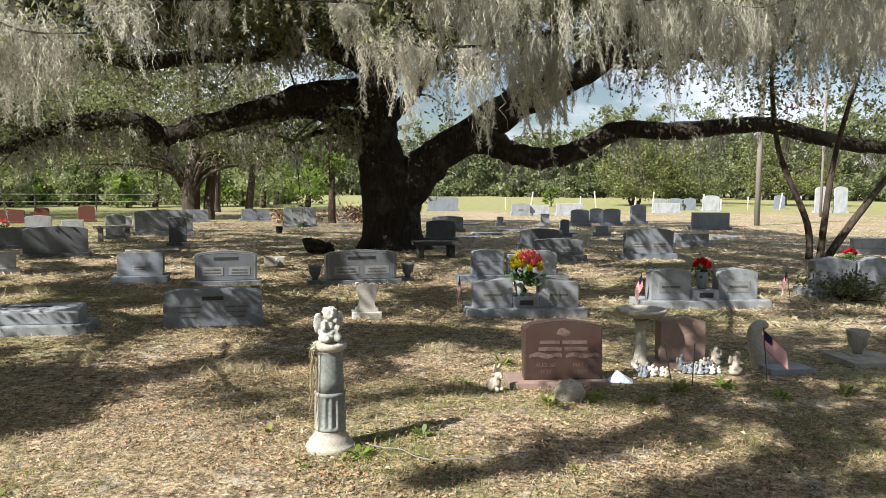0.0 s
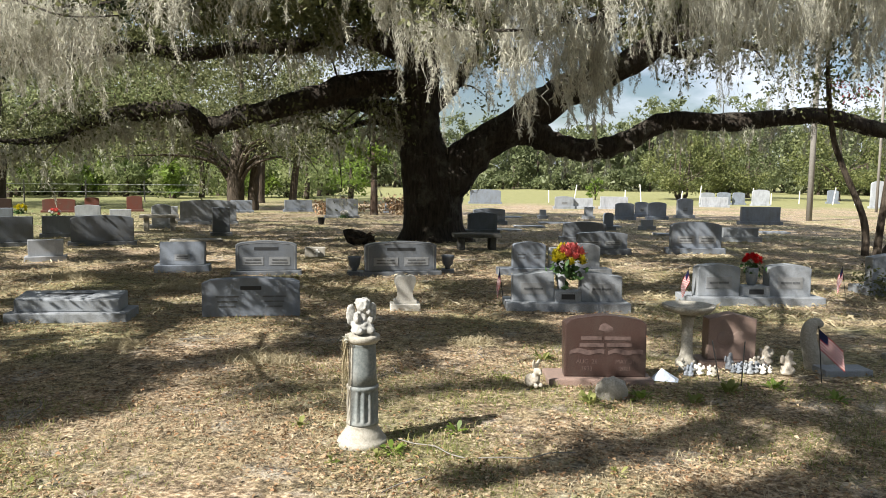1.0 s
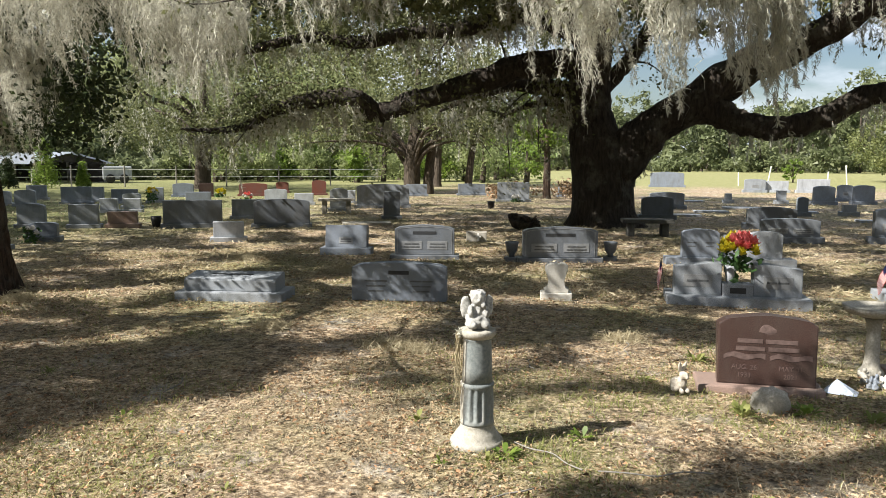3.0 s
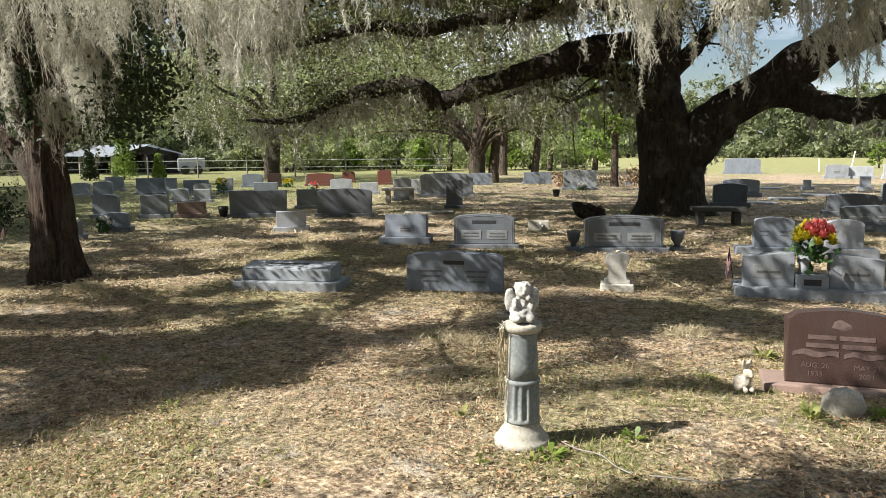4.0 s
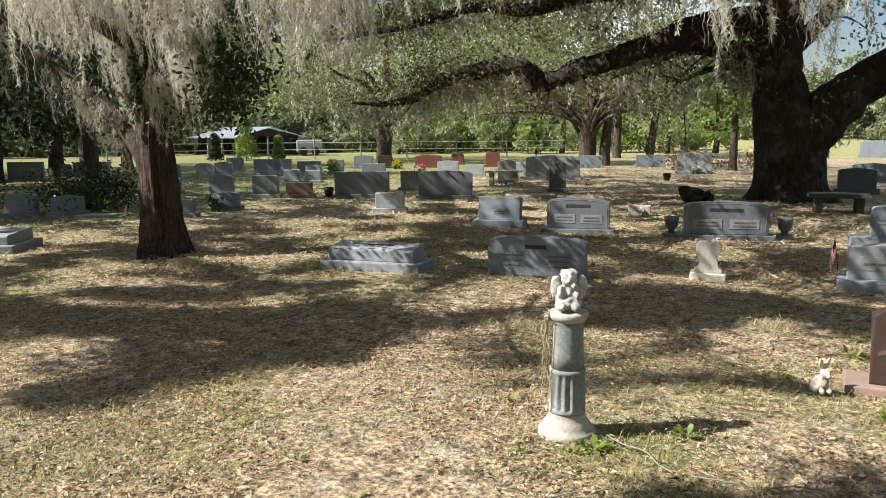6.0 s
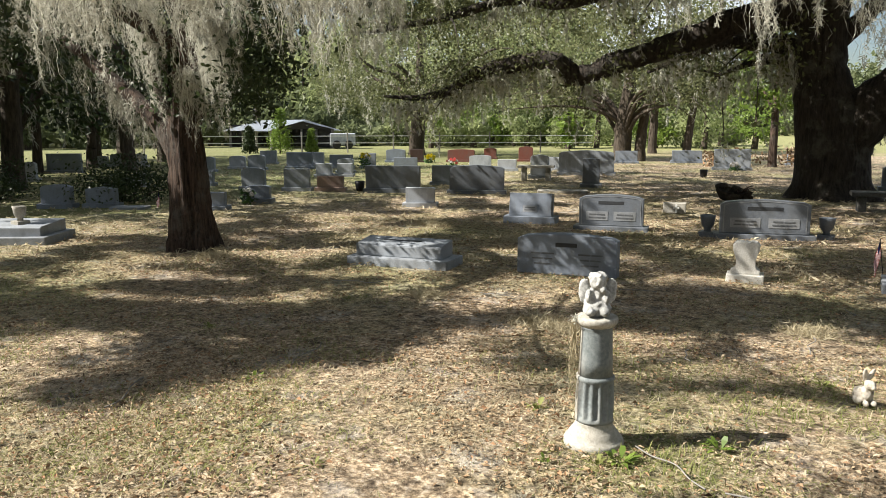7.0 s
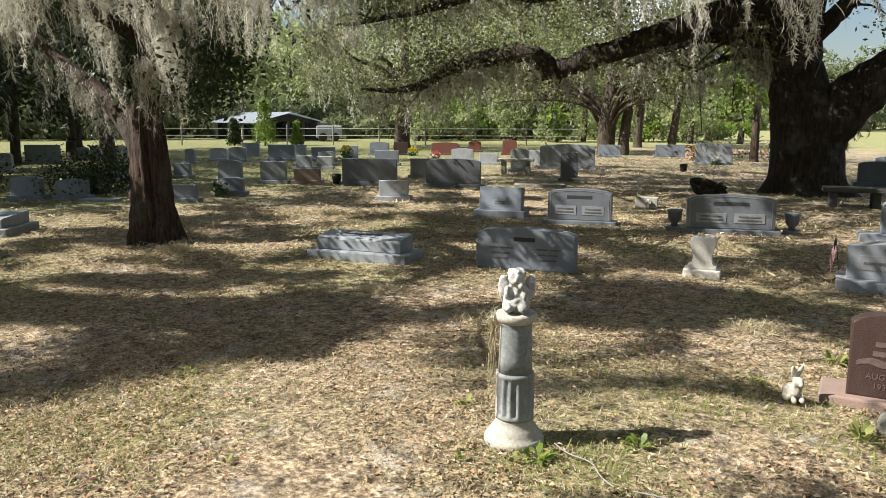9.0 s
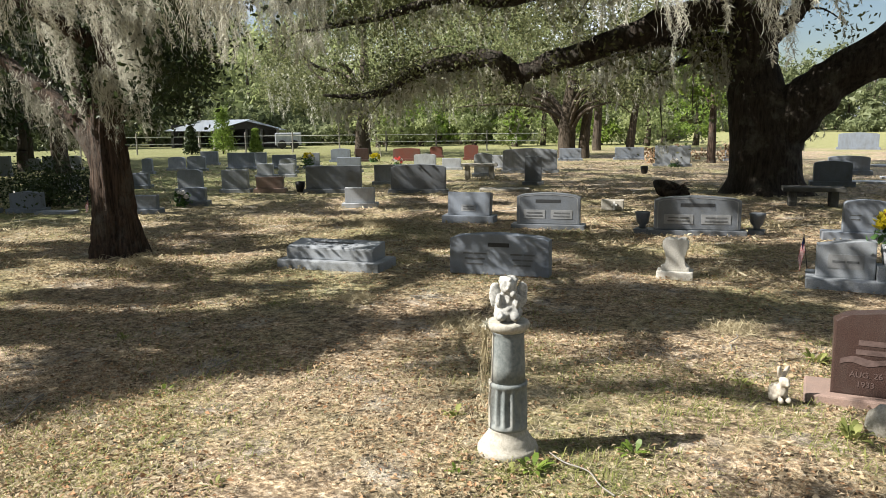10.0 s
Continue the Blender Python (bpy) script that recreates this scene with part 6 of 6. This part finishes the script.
# ---- distant woods ----
def woods(name, spots, label, mat, leaves, size):
    V = []
    tr = []
    g = np.random.default_rng(len(spots))
    for x, y, h, r in spots:
        n = leaves // 40
        d = g.normal(size=(n, 3))
        d /= np.linalg.norm(d, axis=1)[:, None]
        d *= g.uniform(0.5, 1.0, n)[:, None]
        c = np.stack([x + d[:, 0] * r, y + d[:, 1] * r, h * 0.50 + d[:, 2] * h * 0.50], axis=1)
        V.append(leaf_sprays(c, 40, r * 0.24, size))
        tr.append(tube([(x, y, -0.2, 0.22), (x + 0.1, y, h * 0.35, 0.16), (x, y, h * 0.8, 0.05)], 6, 3, 0.05))
    t = thing(name, 0, 0, 0, 0, label, "woods", kind="stuff")
    part("foliage", mesh_np("foliage", *joined(V), mat), None, t)["kind"] = "stuff"
    part("stems", mesh_np("stems", *joined(tr), M_FARBARK), None, t)["kind"] = "stuff"


g = np.random.default_rng(5)
far, near = [], []
for az in np.arange(-38, 30, 0.9):
    for k in range(2):
        d = g.uniform(108, 122) + 12 * k
        hh = (8.5 if -12 < az < 30 else 11.5) * g.uniform(0.75, 1.25) + 2 * k
        a = radians(az + g.uniform(-0.6, 0.6))
        far.append((-math.sin(a) * d, math.cos(a) * d, hh, g.uniform(2.6, 4.2)))
for az in np.arange(20, 84, 1.5):
    for k in range(2):
        d = g.uniform(64, 74) + 14 * k
        a = radians(az + g.uniform(-0.8, 0.8))
        near.append((-math.sin(a) * d, math.cos(a) * d, g.uniform(9, 14) + 3.5 * k, g.uniform(2.6, 4.4)))
woods("far_woods", far, "distant mixed woods beyond the hayfield", M_WOODS, 1150, 0.52)
woods("near_woods", near, "mixed woods behind the shed and fence", M_LITEDGE, 2100, 0.37)
under = []
for az in np.arange(8, 34, 1.0):
    a, d = radians(az + g.uniform(-0.6, 0.6)), g.uniform(50, 62)
    under.append((-math.sin(a) * d, math.cos(a) * d, g.uniform(0.9, 4.6), g.uniform(0.8, 2.2)))
woods("undergrowth", under[::2], "bright green shrubs along the fence", M_LEAFY, 1500, 0.19)
woods("thicket", [(x * 1.02, y * 1.02, hh * 1.3, r) for x, y, hh, r in under[1::2]], "dull green thicket along the fence", M_LITEDGE, 1700, 0.21)


# ring of trees never in view, added to block low sky light from behind
behind = []
for az in np.arange(86, 300, 3.0):
    a = radians(az + g.uniform(-1, 1))
    for k in range(2):
        d = 30 + 9 * k + g.uniform(-3, 3)
        behind.append((-math.sin(a) * d, math.cos(a) * d + 5, g.uniform(10, 14), g.uniform(3.0, 4.5)))
woods("woods_behind", behind, "unseen tall mixed woods added to close off the low sky behind", M_WOODS, 440, 0.85)
low = []
for az in np.arange(-38, 84, 1.2):
    a = radians(az + g.uniform(-0.5, 0.5))
    d = (104 if az < 22 else 61) + g.uniform(-3, 3)
    low.append((-math.sin(a) * d, math.cos(a) * d, g.uniform(1.2, 4.6), g.uniform(1.3, 2.8)))
woods("understory", low, "dense low understory along the wood's edge", M_WOODS, 1100, 0.36)


def bush(x, y, r, h, mat, n, size, label):
    t = thing("bush", x, y, 0, 0, label, "bush", "low bushes")
    g2 = np.random.default_rng(int(abs(x * 37)))
    c = g2.normal(size=(n, 3)) * np.array([r * 0.5, r * 0.5, h * 0.25]) + np.array([0, 0, h * 0.45])
    c[:, 2] = np.clip(c[:, 2], 0.05, h)
    part("foliage", mesh_np("foliage", *leaf_cloud(c, 30, r * 0.25, size), mat), None, t)["kind"] = "stuff"
    part("stems", mesh_np("stems", *joined([tube([(0, 0, -0.05, 0.02), (p[0] * 0.5, p[1] * 0.5, p[2] * 0.6, 0.012), (*p, 0.004)], 5, 2, 0) for p in c[:12]]), M_FARBARK), None, t)


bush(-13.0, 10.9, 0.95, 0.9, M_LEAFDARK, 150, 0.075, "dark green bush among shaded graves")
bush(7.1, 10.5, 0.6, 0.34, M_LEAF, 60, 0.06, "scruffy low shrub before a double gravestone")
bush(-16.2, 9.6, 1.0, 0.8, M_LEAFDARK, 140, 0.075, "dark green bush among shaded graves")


# ---- shed, trailer, fence, pole ----
def shed(x, y, ang):
    """The ridge runs back; the near gable end is open."""
    t = thing("open_shed", x, y, -0.7, ang, "open-sided farm shed with a pale galvanised gable roof", "shed")
    w, d, h = 4.6, 7.2, 2.0
    for i in range(4):
        for j in (-w / 2, w / 2):
            part("post", box(j - 0.07, j + 0.07, i * d / 3 - 0.07, i * d / 3 + 0.07, -0.1, h), M_POST, t)
    part("back_wall", box(-w / 2, w / 2, d + 0.08, d + 0.2, 0, h + 0.3), M_SHEDWALL, t)
    part("side_wall", box(w / 2 + 0.08, w / 2 + 0.16, 0.1, d, 0, h), M_SHEDWALL, t)
    part("gable", prism([(-w / 2, h), (w / 2, h), (0, h + 0.52)], -0.05, 0.0), M_SHEDWALL, t)
    for s in (-1, 1):
        bm = bmesh.new()
        n = 44
        lo = [(bm.verts.new((0, -0.5 + (d + 1) * i / n, h + 0.62 + 0.03 * (i % 2))), bm.verts.new((s * (w / 2 + 0.5), -0.5 + (d + 1) * i / n, h - 0.12 + 0.03 * (i % 2)))) for i in range(n + 1)]
        for p, q in zip(lo, lo[1:]):
            bm.faces.new((p[0], q[0], q[1], p[1]))
        bmesh.ops.solidify(bm, geom=bm.faces[:], thickness=0.02)
        part("roof_sheet", bm, M_ROOF, t, "ridged galvanised roof sheet")


shed(-34.0, 40.2, 68)


def trailer(x, y, ang):
    t = thing("cargo_trailer", x, y, 0, ang, "white box trailer parked by the shed", "trailer")
    part("body", box(-0.85, 0.85, 0, 1.4, 0.22, 1.02, 0.06), M_PALE, t)
    for s in (-0.4, 0.4):
        w = part("wheel", lathe([(0.1, 0), (0.28, 0.02), (0.28, 0.16), (0.1, 0.18)], 18), M_BLACK, t)
        w.matrix_basis = pose(s, 0.0, 0.28, 90, 0, 0)


trailer(-31.1, 40.9, 38)


def fence(points, label, rails=(0.55, 0.95), mat=None, h=1.15, every=2.6, rail_mat=None, name="fence"):
    t = thing(name, 0, 0, 0, 0, label, "fence")
    for (xa, ya), (xb, yb) in zip(points, points[1:]):
        L = math.hypot(xb - xa, yb - ya)
        n = max(1, round(L / every))
        for i in range(n):
            u = i / n
            p = part("post", lathe([(0.04, -0.2), (0.04, h), (0.025, h + 0.02)], 8), mat or M_POST, t)
            p.matrix_basis = pose(xa + (xb - xa) * u, ya + (yb - ya) * u, 0)
        for z in rails:
            r = part("rail", box(0, L, -0.010, 0.010, z - 0.014, z + 0.014), rail_mat or M_WHITEPAINT, t)
            r.matrix_basis = pose(xa, ya, 0, 0, 0, math.degrees(math.atan2(yb - ya, xb - xa)))


fence([(-36, 29), (-29, 34.5), (-22, 38.5), (-14, 42)], "wire fence with pale rails on weathered posts")


def young_conifer(x, y, h, mat, label):
    t = tree_thing("young_conifer", x, y, label, "tree", "young conifers by the shed")
    part("trunk", limb_mesh("trunk", [(0, 0, -0.1, 0.05), (0, 0, h * 0.5, 0.03), (0, 0, h * 0.95, 0.01)], M_FARBARK, 6, 3, 0.05), None, t)
    g5 = np.random.default_rng(int(h * 100))
    u = g5.random(150)
    a = g5.uniform(0, 6.3, 150)
    q = 0.24 * h * (1 - u) ** 0.8 * g5.uniform(0.6, 1.1, 150)
    c = np.stack([np.cos(a) * q, np.sin(a) * q, h * (0.06 + 0.94 * u)], axis=1)
    part("crown", mesh_np("crown", *leaf_cloud(c, 22, 0.10 * h, 0.12), mat), None, t)["kind"] = "stuff"


young_conifer(-29.4, 33.1, 2.5, M_LEAFY, "bright green young conifer before the shed")
young_conifer(-28.1, 34.3, 1.3, M_LEAFY, "small bright green conifer before the shed")
young_conifer(-30.6, 31.9, 1.5, M_LEAFDARK, "small dark conifer before the shed")


def white_posts():
    g3 = random.Random(4)
    for i in range(13):
        x = 7.0 + i * 2.15 + g3.uniform(-0.9, 0.9)
        y = 52 + 0.25 * i + g3.uniform(-1.5, 1.5)
        t = thing("white_post", x, y, 0, 0, "thin white marker post at the field's edge", "post", "white field posts")
        p = part("pipe", lathe([(0.035, -0.2), (0.035, 1.0), (0.03, 1.01)], 8), M_WHITEPAINT, t)
        p.matrix_basis = pose(0, 0, 0, 0, g3.uniform(-10, 10), 0) @ Matrix.Diagonal((1, 1, g3.uniform(0.7, 1.3), 1))


white_posts()


def pole(x, y, h, r, mat, label):
    t = thing("utility_pole", x, y, 0, 0, label, "pole", "poles")
    part("shaft", lathe([(r, -0.3), (r * 0.95, h * 0.5), (r * 0.8, h), (r * 0.6, h + 0.02)], 14), mat, t, "", True)


pole(15.28, 31.8, 7.5, 0.12, M_POST, "tall weathered grey wooden pole")
pole(23.5, 42.0, 8.0, 0.075, M_POST, "slim grey pole near the field")
pole(-27.5, 60.0, 7.0, 0.12, M_POST, "grey wooden pole behind the shed")


# ---- litter and grass ----
def litter():
    g4 = np.random.default_rng(21)

    def spread(n, near):
        d = 1.2 + (g4.random(n) ** near) * 13
        a = g4.uniform(radians(-38), radians(66), n)
        return 1.2 - np.sin(a) * d, np.cos(a) * d

    n = 100000
    x, y = spread(n * 2, 1.0)
    keep = np.array([noise.noise(Vector((a * 0.7, b * 0.9, 31))) + 0.6 * noise.noise(Vector((a * 2.4, b * 2.4, 7))) - 0.12 * max(0, a) for a, b in zip(x, y)])
    idx = np.argsort(-(keep + g4.normal(size=len(keep)) * 0.35))[:n]
    x, y = x[idx], y[idx]
    C = np.stack([x, y, g4.uniform(0.000, 0.022, n)], axis=1)
    u = g4.normal(size=(n, 3)) * np.array([1, 1, 0.2])
    u /= np.linalg.norm(u, axis=1)[:, None]
    v = np.cross(u, g4.normal(size=(n, 3)) * np.array([0.3, 0.3, 1]))
    v /= np.linalg.norm(v, axis=1)[:, None] + 1e-9
    s = (0.008 + 0.034 * g4.random(n) ** 1.8)[:, None]
    V = np.stack([C - u * s * 0.5, C + v * s * 0.26 + (0, 0, 0.006), C + u * s * 0.5, C - v * s * 0.26 + (0, 0, 0.006)], axis=1).reshape(-1, 3)
    V[:, 2] = np.maximum(V[:, 2], -0.012)
    ob = new("leaf_litter", mesh_np("leaf_litter", V, np.arange(4 * n).reshape(-1, 4), M_LITTER))
    tagged(ob, "fallen dry oak leaves scattered over the ground", "leaf litter", kind="stuff")

    def blades(name, n, mat, hmin, hmax, lie, patch, label, scatter=0.16, width=0.0028, press=1.0):
        x, y = spread(n * 3, 1.1)
        keep = np.array([noise.noise(Vector((a * 0.8, b * 0.8, patch))) + 0.5 * noise.noise(Vector((a * 2.7, b * 2.7, patch + 4))) for a, b in zip(x, y)])
        lush = np.zeros(len(x))
        if patch > 5:
            for a, b, r in ((1.75, 4.95, 0.3), (2.4, 5.1, 0.35), (3.1, 5.45, 0.4), (3.7, 5.4, 0.35), (0.4, 3.95, 0.25), (4.6, 5.6, 0.5), (3.6, 4.3, 0.5), (1.1, 5.3, 0.4), (2.0, 6.6, 0.5)):
                lush += 1.2 * np.exp(-((x - a) ** 2 + (y - b) ** 2) / (r * r))
        idx = np.argsort(-(keep + lush + g4.normal(size=len(keep)) * scatter))[:n]
        x, y = x[idx], y[idx]
        h = g4.uniform(hmin, hmax, n) * (1 + 0.5 * lush[idx])
        a = g4.uniform(0, 2 * math.pi, n)
        d = np.stack([np.cos(a), np.sin(a)], axis=1)
        le = g4.uniform(0.2, 1.0, n) * lie
        P0 = np.stack([x, y, np.full(n, -0.01)], axis=1)
        P1 = P0 + np.stack([d[:, 0] * h * le * 0.4, d[:, 1] * h * le * 0.4, h * np.maximum(0.12, 0.62 - 0.42 * le)], axis=1)
        P2 = P0 + np.stack([d[:, 0] * h * le, d[:, 1] * h * le, h * (1 - 0.75 * np.minimum(le, 1.2))], axis=1)
        P1[:, 2] *= press
        P2[:, 2] *= press
        P2[:, 2] = np.maximum(P2[:, 2], 0.004)
        w = np.stack([-d[:, 1], d[:, 0], np.zeros(n)], axis=1) * width
        V = np.stack([P0 - w, P0 + w, P1 - w * 0.9, P1 + w * 0.9, P2 - w * 0.15, P2 + w * 0.15], axis=1).reshape(-1, 3)
        b = (np.arange(n) * 6)[:, None]
        F = np.concatenate([b + np.array([[0, 1, 3, 2]]), b + np.array([[2, 3, 5, 4]])], axis=0)
        ob = new(name, mesh_np(name, V, F, mat))
        tagged(ob, label, "grass", kind="stuff")

    blades("dry_grass", 58000, M_STRAW, 0.04, 0.16, 1.5, 2.0, "matted straw-coloured dry grass", 0.6, 0.0019, 0.32)
    blades("green_grass", 48000, M_GRASS, 0.025, 0.10, 1.35, 9.0, "thin patches of green grass and weeds", 0.26, 0.0023, 0.62)


litter()


def straw_tufts():
    """Raked-up straw and moss scraps farther off."""
    g6 = np.random.default_rng(31)
    n = 9000
    d = 9 + g6.random(n) * 24
    a = g6.uniform(radians(-36), radians(64), n)
    C = np.stack([1.2 - np.sin(a) * d, np.cos(a) * d, np.full(n, 0.01)], axis=1)
    V, F = leaf_cloud(C, 5, 0.10, 0.12, 0.25, 6.0)
    V[:, 2] = np.clip(V[:, 2], -0.008, 0.05)
    ob = new("straw_scraps", mesh_np("straw_scraps", V, F, M_STRAW))
    tagged(ob, "scattered straw, twigs and moss scraps among the graves", "litter", kind="stuff")


straw_tufts()


# ---- small grave flowers, pots and brush ----
bouquet(-16.1, 28.1, 0.0, 0.22, [M_PYEL, M_PYEL], 10, "yellow artificial flowers at a gravestone's foot")
bouquet(-15.6, 22.9, 0.25, 0.22, [M_FWHITE, M_PYEL], 10, "white and yellow artificial flowers among graves")
bouquet(-13.1, 25.0, 0.05, 0.20, [M_PPINK, M_FWHITE], 9, "pale pink flowers beside a pale gravestone")
bouquet(-3.75, 28.45, 0.0, 0.18, [M_FWHITE, M_FWHITE], 9, "white flowers lying before a grey gravestone")
bouquet(-10.35, 11.9, 0.08, 0.16, [M_FWHITE, M_PGRN], 9, "faded white flowers before a low gravestone")
bouquet(7.45, 10.98, 0.58, 0.09, [M_PRED, M_PRED], 8, "small red flowers on a double gravestone")
vase(7.95, 10.45, -0.01, 0.10, 0.22, M_WHITE, "white round vase before the double gravestone")
vase(-10.15, 15.5, -0.01, 0.12, 0.26, M_BLACK, "black plastic flower cone in the grass")
vase(-10.75, 12.3, -0.01, 0.10, 0.28, M_BLACK, "black plastic flower cone in the grass")
vase(-3.9, 24.5, -0.01, 0.12, 0.24, M_BLACK, "small dark flower pot standing in the litter")
bush(-4.6, 31.6, 0.9, 0.6, M_LITTER, 50, 0.16, "heap of raked brown brush")
bush(-1.7, 32.6, 1.1, 0.7, M_LITTER, 50, 0.16, "heap of raked brown brush")


# ---- weeds, fallen moss and sticks ----
def weed(x, y, s, n, mat, label, seed):
    """A rosette of pointed leaves on short stalks."""
    g7 = random.Random(seed)
    t = thing("weed", x, y, 0, g7.uniform(0, 360), label, "weed", "weeds in the grass")
    V, F = [], []
    for i in range(n):
        a, e = g7.uniform(0, 6.28), g7.uniform(0.25, 1.1)
        L = s * g7.uniform(0.5, 1.1)
        d = Vector((math.cos(a) * math.cos(e), math.sin(a) * math.cos(e), math.sin(e)))
        w = Vector((-math.sin(a), math.cos(a), 0)) * L * g7.uniform(0.10, 0.2)
        o = Vector((math.cos(a), math.sin(a), 0)) * s * g7.uniform(0, 0.35)
        k = len(V)
        dip = Vector((0, 0, -0.25 * L))
        V += [o, o + d * L * 0.5 + w, o + d * L * 0.5 - w, o + d * L * 0.8 + w * 0.6 + dip * 0.3, o + d * L * 0.8 - w * 0.6 + dip * 0.3, o + d * L + dip, o + d * L * 1.01 + dip]
        F += [(k, k + 1, k + 2, k), (k + 1, k + 3, k + 4, k + 2), (k + 3, k + 5, k + 6, k + 4)]
    me = bpy.data.meshes.new("leaves")
    me.from_pydata(V, [], [tuple(dict.fromkeys(f)) for f in F])
    me.materials.append(mat)
    part("leaves", me, None, t)


WEEDS = [(0.36, 3.90, 0.10, 26), (0.28, 3.82, 0.07, 14), (-0.28, 4.35, 0.09, 16), (0.75, 4.30, 0.09, 22), (1.66, 3.65, 0.08, 10), (1.72, 4.98, 0.12, 30), (2.12, 5.12, 0.12, 26), (2.5, 5.05, 0.10, 20), (2.85, 5.35, 0.14, 30), (3.25, 5.5, 0.12, 24), (1.5, 6.3, 0.12, 20), (-0.9, 3.1, 0.06, 12), (-2.1, 3.9, 0.07, 12), (-1.5, 3.3, 0.06, 12), (-3.3, 4.6, 0.08, 14), (0.05, 3.72, 0.06, 10), (-3.0, 6.0, 0.07, 12), (4.2, 5.3, 0.14, 26), (3.6, 5.2, 0.12, 20), (1.1, 5.6, 0.08, 14), (-0.4, 2.9, 0.06, 10), (2.2, 3.2, 0.07, 14)]
for i, (x, y, s, n) in enumerate(WEEDS):
    weed(x, y, s, n, M_GRASS if i % 3 else M_LEAFY, "small clump of green weeds in thin grass", 100 + i)


def fallen_moss(x, y, r, seed):
    g8 = np.random.default_rng(seed)
    t = thing("fallen_moss", x, y, 0, 0, "grey tangle of fallen Spanish moss on the ground", "moss clump", "fallen moss tangles")
    n = int(900 * r / 0.2)
    P = g8.normal(size=(n, 3)) * np.array([r * 0.5, r * 0.4, r * 0.13])
    P[:, 2] = np.abs(P[:, 2])
    V, F = leaf_cloud(P, 1, 0.02, 0.09, 0.6, 16.0)
    V[:, 2] = np.maximum(V[:, 2], 0.0)
    part("tangle", mesh_np("tangle", V, F, M_STRAW), None, t)["kind"] = "stuff"


for i, (x, y, r) in enumerate(((-1.05, 6.05, 0.26), (-0.75, 6.0, 0.16), (-2.4, 6.5, 0.18), (-3.2, 10.1, 0.3), (-5.9, 7.0, 0.22), (-5.2, 11.0, 0.3), (0.9, 6.9, 0.2))):
    fallen_moss(x, y, r, 50 + i)


def stick(x, y, L, ang, seed):
    g9 = random.Random(seed)
    t = thing("fallen_twig", x, y, 0.008, ang, "thin crooked dry twig lying on the leaves", "twig", "fallen twigs")
    pts = [(L * k / 4 - L / 2, g9.uniform(-0.08, 0.08) * L, 0.006 + g9.uniform(0, 0.03) * L, 0.0045 * (1 - 0.17 * k)) for k in range(5)]
    part("wood", limb_mesh("wood", pts, M_POST, 6, 4, 0.1), None, t)


for i in range(13):
    stick(random.uniform(-4.5, 3.5), random.uniform(3.0, 9.0), random.uniform(0.2, 0.6), random.uniform(0, 180), i)
